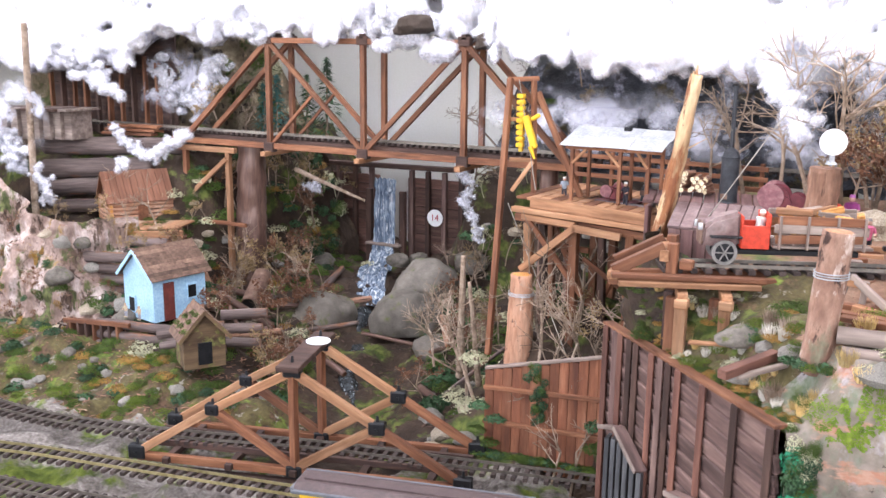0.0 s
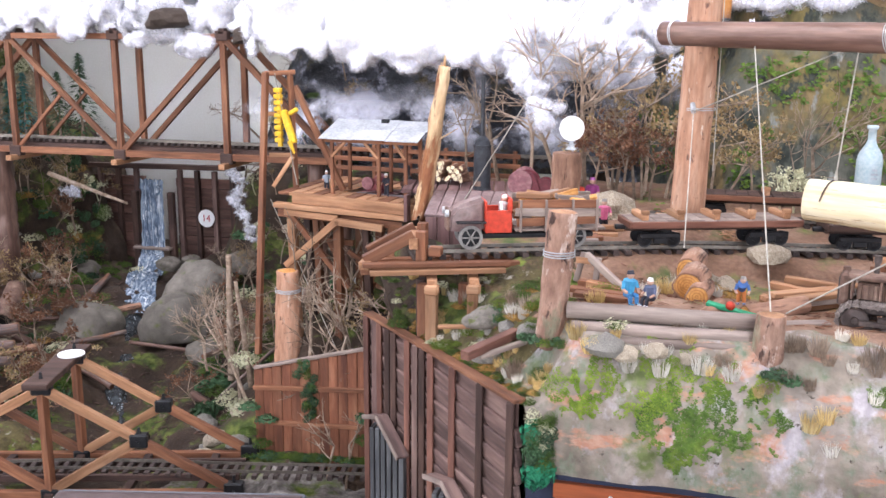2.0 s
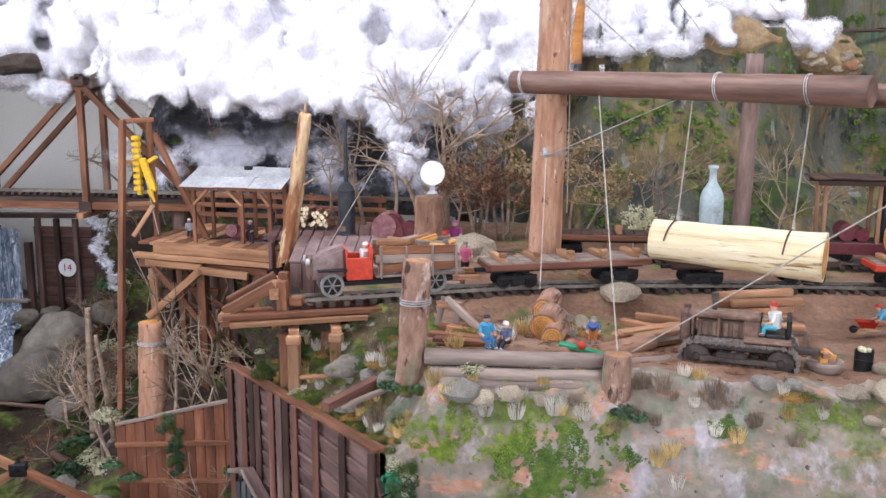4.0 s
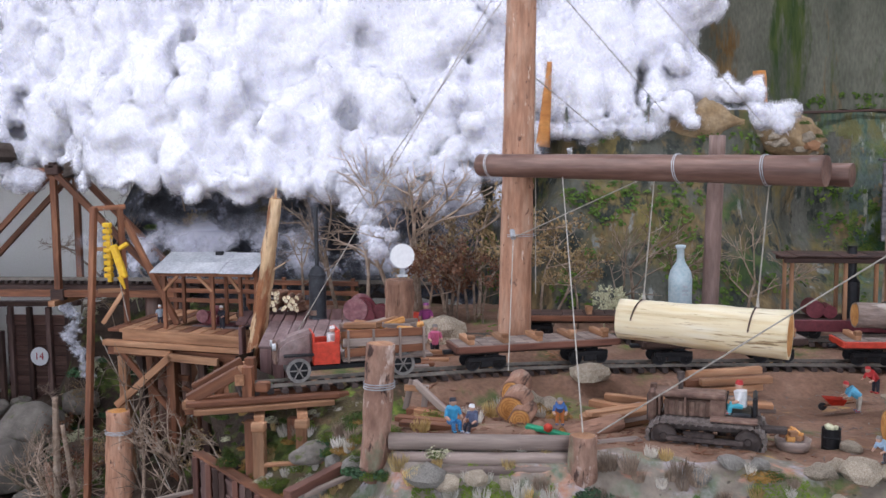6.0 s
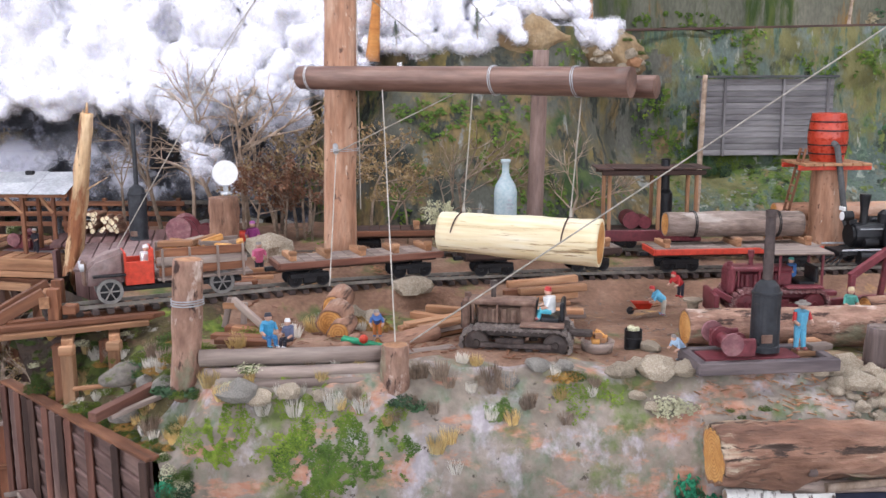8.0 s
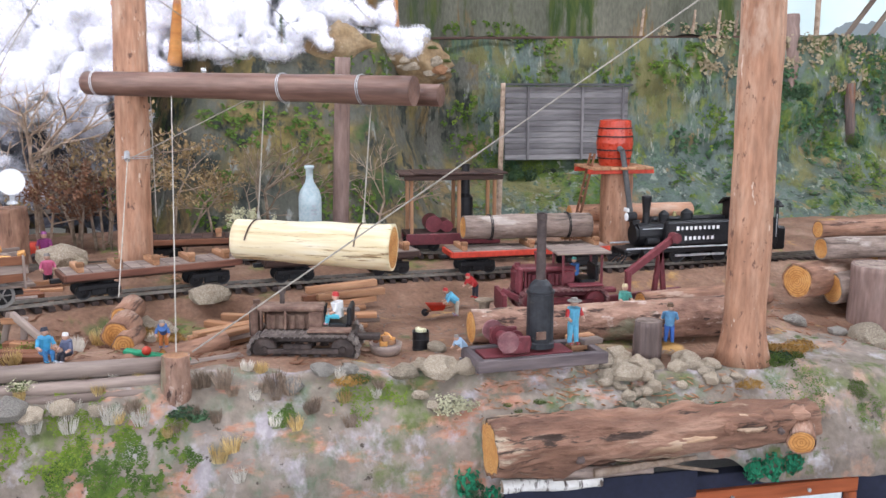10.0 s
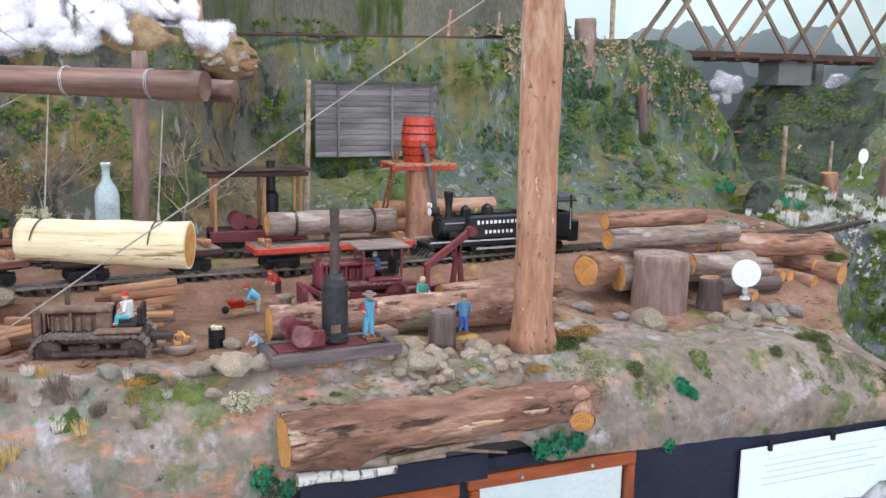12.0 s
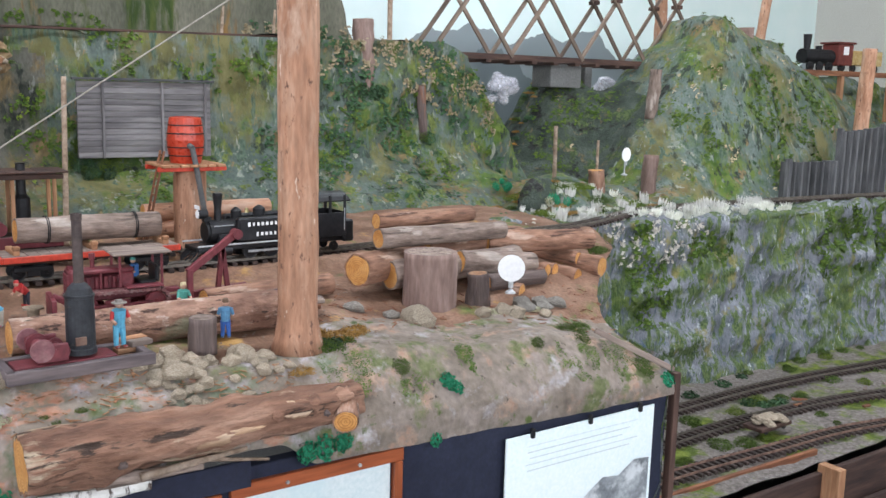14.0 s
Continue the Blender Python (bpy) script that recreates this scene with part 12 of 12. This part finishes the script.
# sawn ends at the near side of the log pile
for x, y, z, r in ((2.300, 0.40, 1.160, 0.019), (2.503, 0.395, 1.153, 0.030), (2.415, 0.40, 1.131, 0.025), (2.355, 0.43, 1.150, 0.020), (2.46, 0.45, 1.172, 0.020), (2.24, 0.40, 1.128, 0.020)):
    log("piled_log", (x - 0.07, y + 0.20, z + 0.006), (x, y, z), r, r, "brown barked log with an orange sawn end in the pile", "log", ("bark", "cut"), "log pile", rough=0.05, step=0.014)
# tall dry brush under the cloud
for x, y, s in ((-0.04, 1.22, 1.5), (0.04, 1.25, 1.55), (0.12, 1.24, 1.5), (0.19, 1.20, 1.4), (-0.12, 1.24, 1.4)):
    plant(DRY if x > 0 else BARE, x, y, s, "tall dry tan brush under the cotton cloud", "dry_bush", "bush")
M["crag"] = mat("dark_brown_crag", [(0.03, 0.022, 0.018), (0.07, 0.05, 0.04), (0.13, 0.10, 0.08)], 20, 0.9, 0.7)
ROCKS["crag"] = [rock_mesh(11.3, "crag", 0.8, 3)]
# dark crags showing through the cotton
for x, y, z, r in ((-1.59, 1.66, 1.68, 0.06), (-1.28, 1.66, 1.63, 0.05)):
    rock(x, y, r, "crag", "dark brown crag showing through the cotton", z, 1.3, "cotton crags", "crag")

# rotting logs and broken limbs tangled in the gorge
for i in range(44):
    x, y = random.uniform(-2.5, -1.2), random.uniform(1.05, 1.9)
    if in_stream(x, y):
        continue
    a, L, r = random.uniform(0, 6.28), random.uniform(0.12, 0.30), random.uniform(0.006, 0.018)
    x1, y1 = x + L * math.cos(a), y + L * math.sin(a)
    log("broken_limb", (x, y, ground(x, y) + r), (x1, y1, ground(x1, y1) + r + random.uniform(0, 0.08)), r, r * 0.8, "rotting reddish-brown limb tangled in the gorge", "log", (random.choice(["bark_mauve", "bark", "boom"]), "wood"), "broken limbs", rough=0.1, step=0.02)
for i in range(34):
    x, y = random.uniform(-2.2, -1.5), random.uniform(0.95, 1.9)
    if in_stream(x, y):
        continue
    clump(x, y, random.uniform(0.025, 0.055), random.choice(["leaf", "leaf", "moss", "ochre_moss"]), "tangled green undergrowth in the gorge", group="gorge undergrowth", name="undergrowth_clump", cat="undergrowth")
for i in range(12):
    x, y = random.uniform(-2.25, -1.6), random.uniform(1.0, 1.9)
    if in_stream(x, y):
        continue
    plant(random.choice([RUST, BARE, RUST]), x, y, random.uniform(0.5, 0.8), "dry brush among the gorge stones", "dry_brush", "bush", tilt=30)

# growth on the mossy bank beside the dam and on the slope past its far end
for i in range(70):
    p = back_bank(random.uniform(0.72, 0.985), random.uniform(0.25, 0.98))
    clump(p[0], p[1] - 0.02, random.uniform(0.022, 0.05), random.choice(["leaf", "moss", "leaf", "lichen", "ochre_moss"]), "tangled green undergrowth beside the dam", p[2], Vector((0.2, -1, 0.5)), "gorge undergrowth", "undergrowth_clump", "undergrowth")
for i in range(20):
    p = back_bank(random.uniform(0.74, 0.97), random.uniform(0.3, 0.95))
    plant(random.choice([SILVER, DRY, BARE]), p[0], p[1] - 0.02, random.uniform(0.6, 1.0), "grey wiry brush on the bank beside the dam", "dry_brush", "bush", p[2], 30)
for i in range(46):
    x, y = random.uniform(-1.74, -1.0), random.uniform(1.2, 2.45)
    if in_stream(x, y):
        continue
    if i % 3:
        plant(random.choice([SILVER, SILVER, DRY, BARE]), x, y, random.uniform(0.6, 1.0), "grey-green wiry brush on the far gorge slope", "dry_brush", "bush", tilt=30)
    else:
        clump(x, y, random.uniform(0.03, 0.055), random.choice(["leaf", "moss", "lichen"]), "tangled green undergrowth in the gorge", group="gorge undergrowth", name="undergrowth_clump", cat="undergrowth")

# beams, boards, stones and tufts behind the retaining wall
for a, b, w, h, k, lab in (((-0.104, 0.002, 1.128), (-0.040, 0.125, 1.136), 0.018, 0.016, "batten", "dark maroon beam with a sawn end behind the wall"), ((-0.201, 0.20, 1.110), (-0.090, 0.205, 1.118), 0.012, 0.006, "wood_light", "pale narrow board lying behind the wall"), ((-0.085, 0.03, 1.118), (0.0, 0.11, 1.135), 0.010, 0.008, "wood_grey", "grey narrow board lying behind the wall")):
    t = thing("timber_offcut", lab, "timber", group="timber offcuts")
    beam(t, "beam", a, b, w, h, k)
rock(-0.114, 0.215, 0.030, "boulder", "grey rounded stone behind the retaining wall", 1.118, 1.25)
rock(-0.062, 0.16, 0.018, "rock", "grey rounded stone behind the retaining wall", 1.128)
for x, y, r, k in ((0.005, 0.048, 0.020, "leaf"), (0.045, 0.045, 0.022, "leaf"), (0.022, 0.035, 0.016, "moss_bright"), (0.06, 0.05, 0.016, "leaf"), (-0.015, 0.06, 0.016, "leaf")):
    clump(x, y, r, k, "dark leafy growth round the foot of the stump", 1.148, group="ground plants")
for i in range(40):
    f = random.random()
    clump(lerp(-0.88, -0.52, f), 0.762 + random.uniform(-0.015, 0.008), random.uniform(0.016, 0.026), random.choice(["moss", "moss", "leaf", "moss_bright"]), "mossy strip along the foot of the plank fence", lerp(0.520, 0.532, f), group="fence moss", name="moss_strip_clump")

# mossy mound and white flowering tufts along the rim of the far cliff
TUFTS["white_bloom"] = [tuft_mesh("white_bloom", 60, 0.030, 0.011, 0.6, 0.0016) for _ in range(3)]
for i in range(74):
    x = random.uniform(2.88, 4.15)
    y = 0.98 + 0.05 * math.sin(x * 3) - 0.10 * smooth01(3.4, 5.0, x) + random.uniform(0.0, 0.10)
    tuft(x, y, "white_bloom", random.uniform(0.8, 1.4), "white flowering tuft on the rim of the cliff")
for i in range(26):
    x, y = random.uniform(2.95, 3.45), random.uniform(1.14, 1.32)
    tuft(x, y, "white_bloom", random.uniform(0.7, 1.2), "white flowering tuft on the mossy mound")
for i in range(46):
    x, y = random.uniform(2.9, 3.6), random.uniform(1.10, 1.42)
    clump(x, y, random.uniform(0.025, 0.05), random.choice(["moss", "moss_bright", "ochre_moss", "moss"]), "bright moss and brush on the far mound", group="mound moss", name="mound_moss_clump")
for i in range(60):
    # tan crumbs of foliage along the crests
    x = random.uniform(3.45, 4.0)
    y = random.uniform(2.05, 2.2)
    clump(x, y, random.uniform(0.018, 0.035), random.choice(["ochre_moss", "moss", "leaf"]), "olive brush on the crest of the far hollow", ground(x, y, 2.4), group="crest brush", name="crest_brush_clump", cat="brush")
for x, y, z, r in ((2.46, 1.70, 1.635, 0.035), (2.51, 1.70, 1.625, 0.04), (2.55, 1.71, 1.64, 0.03), (2.43, 1.71, 1.65, 0.028), (2.74, 1.69, 1.45, 0.028), (2.77, 1.70, 1.445, 0.03)):
    clump(x, y, r, "moss" if r < 0.03 else "leaf", "leafy growth round the foot of the hillside stump", z, Vector((0, -1, 0.4)), "crest brush", "crest_brush_clump", "brush")
# moss, dead leaves and stones caught on the plaster cliff
for i in range(44):
    p, nrm = face(random.uniform(-3.25, -2.58), random.uniform(0.50, 0.93), 0.3)
    if p and p.y < 1.3:
        clump(p.x, p.y - 0.004, random.uniform(0.014, 0.036), random.choice(["moss", "ochre_moss", "leaf", "ochre_moss", "lichen"]), "olive moss and dead leaves on the plaster cliff", p.z, nrm if nrm.y < 0 else -nrm, "cliff growth", "cliff_growth_clump", "growth")
for i in range(12):
    p, nrm = face(random.uniform(-3.1, -2.6), random.uniform(0.52, 0.9), 0.3)
    if p and p.y < 1.3:
        plant(random.choice([RUST, BARE]), p.x, p.y, random.uniform(0.3, 0.5), "small dry brush on the plaster cliff", "dry_brush", "bush", p.z, 50)
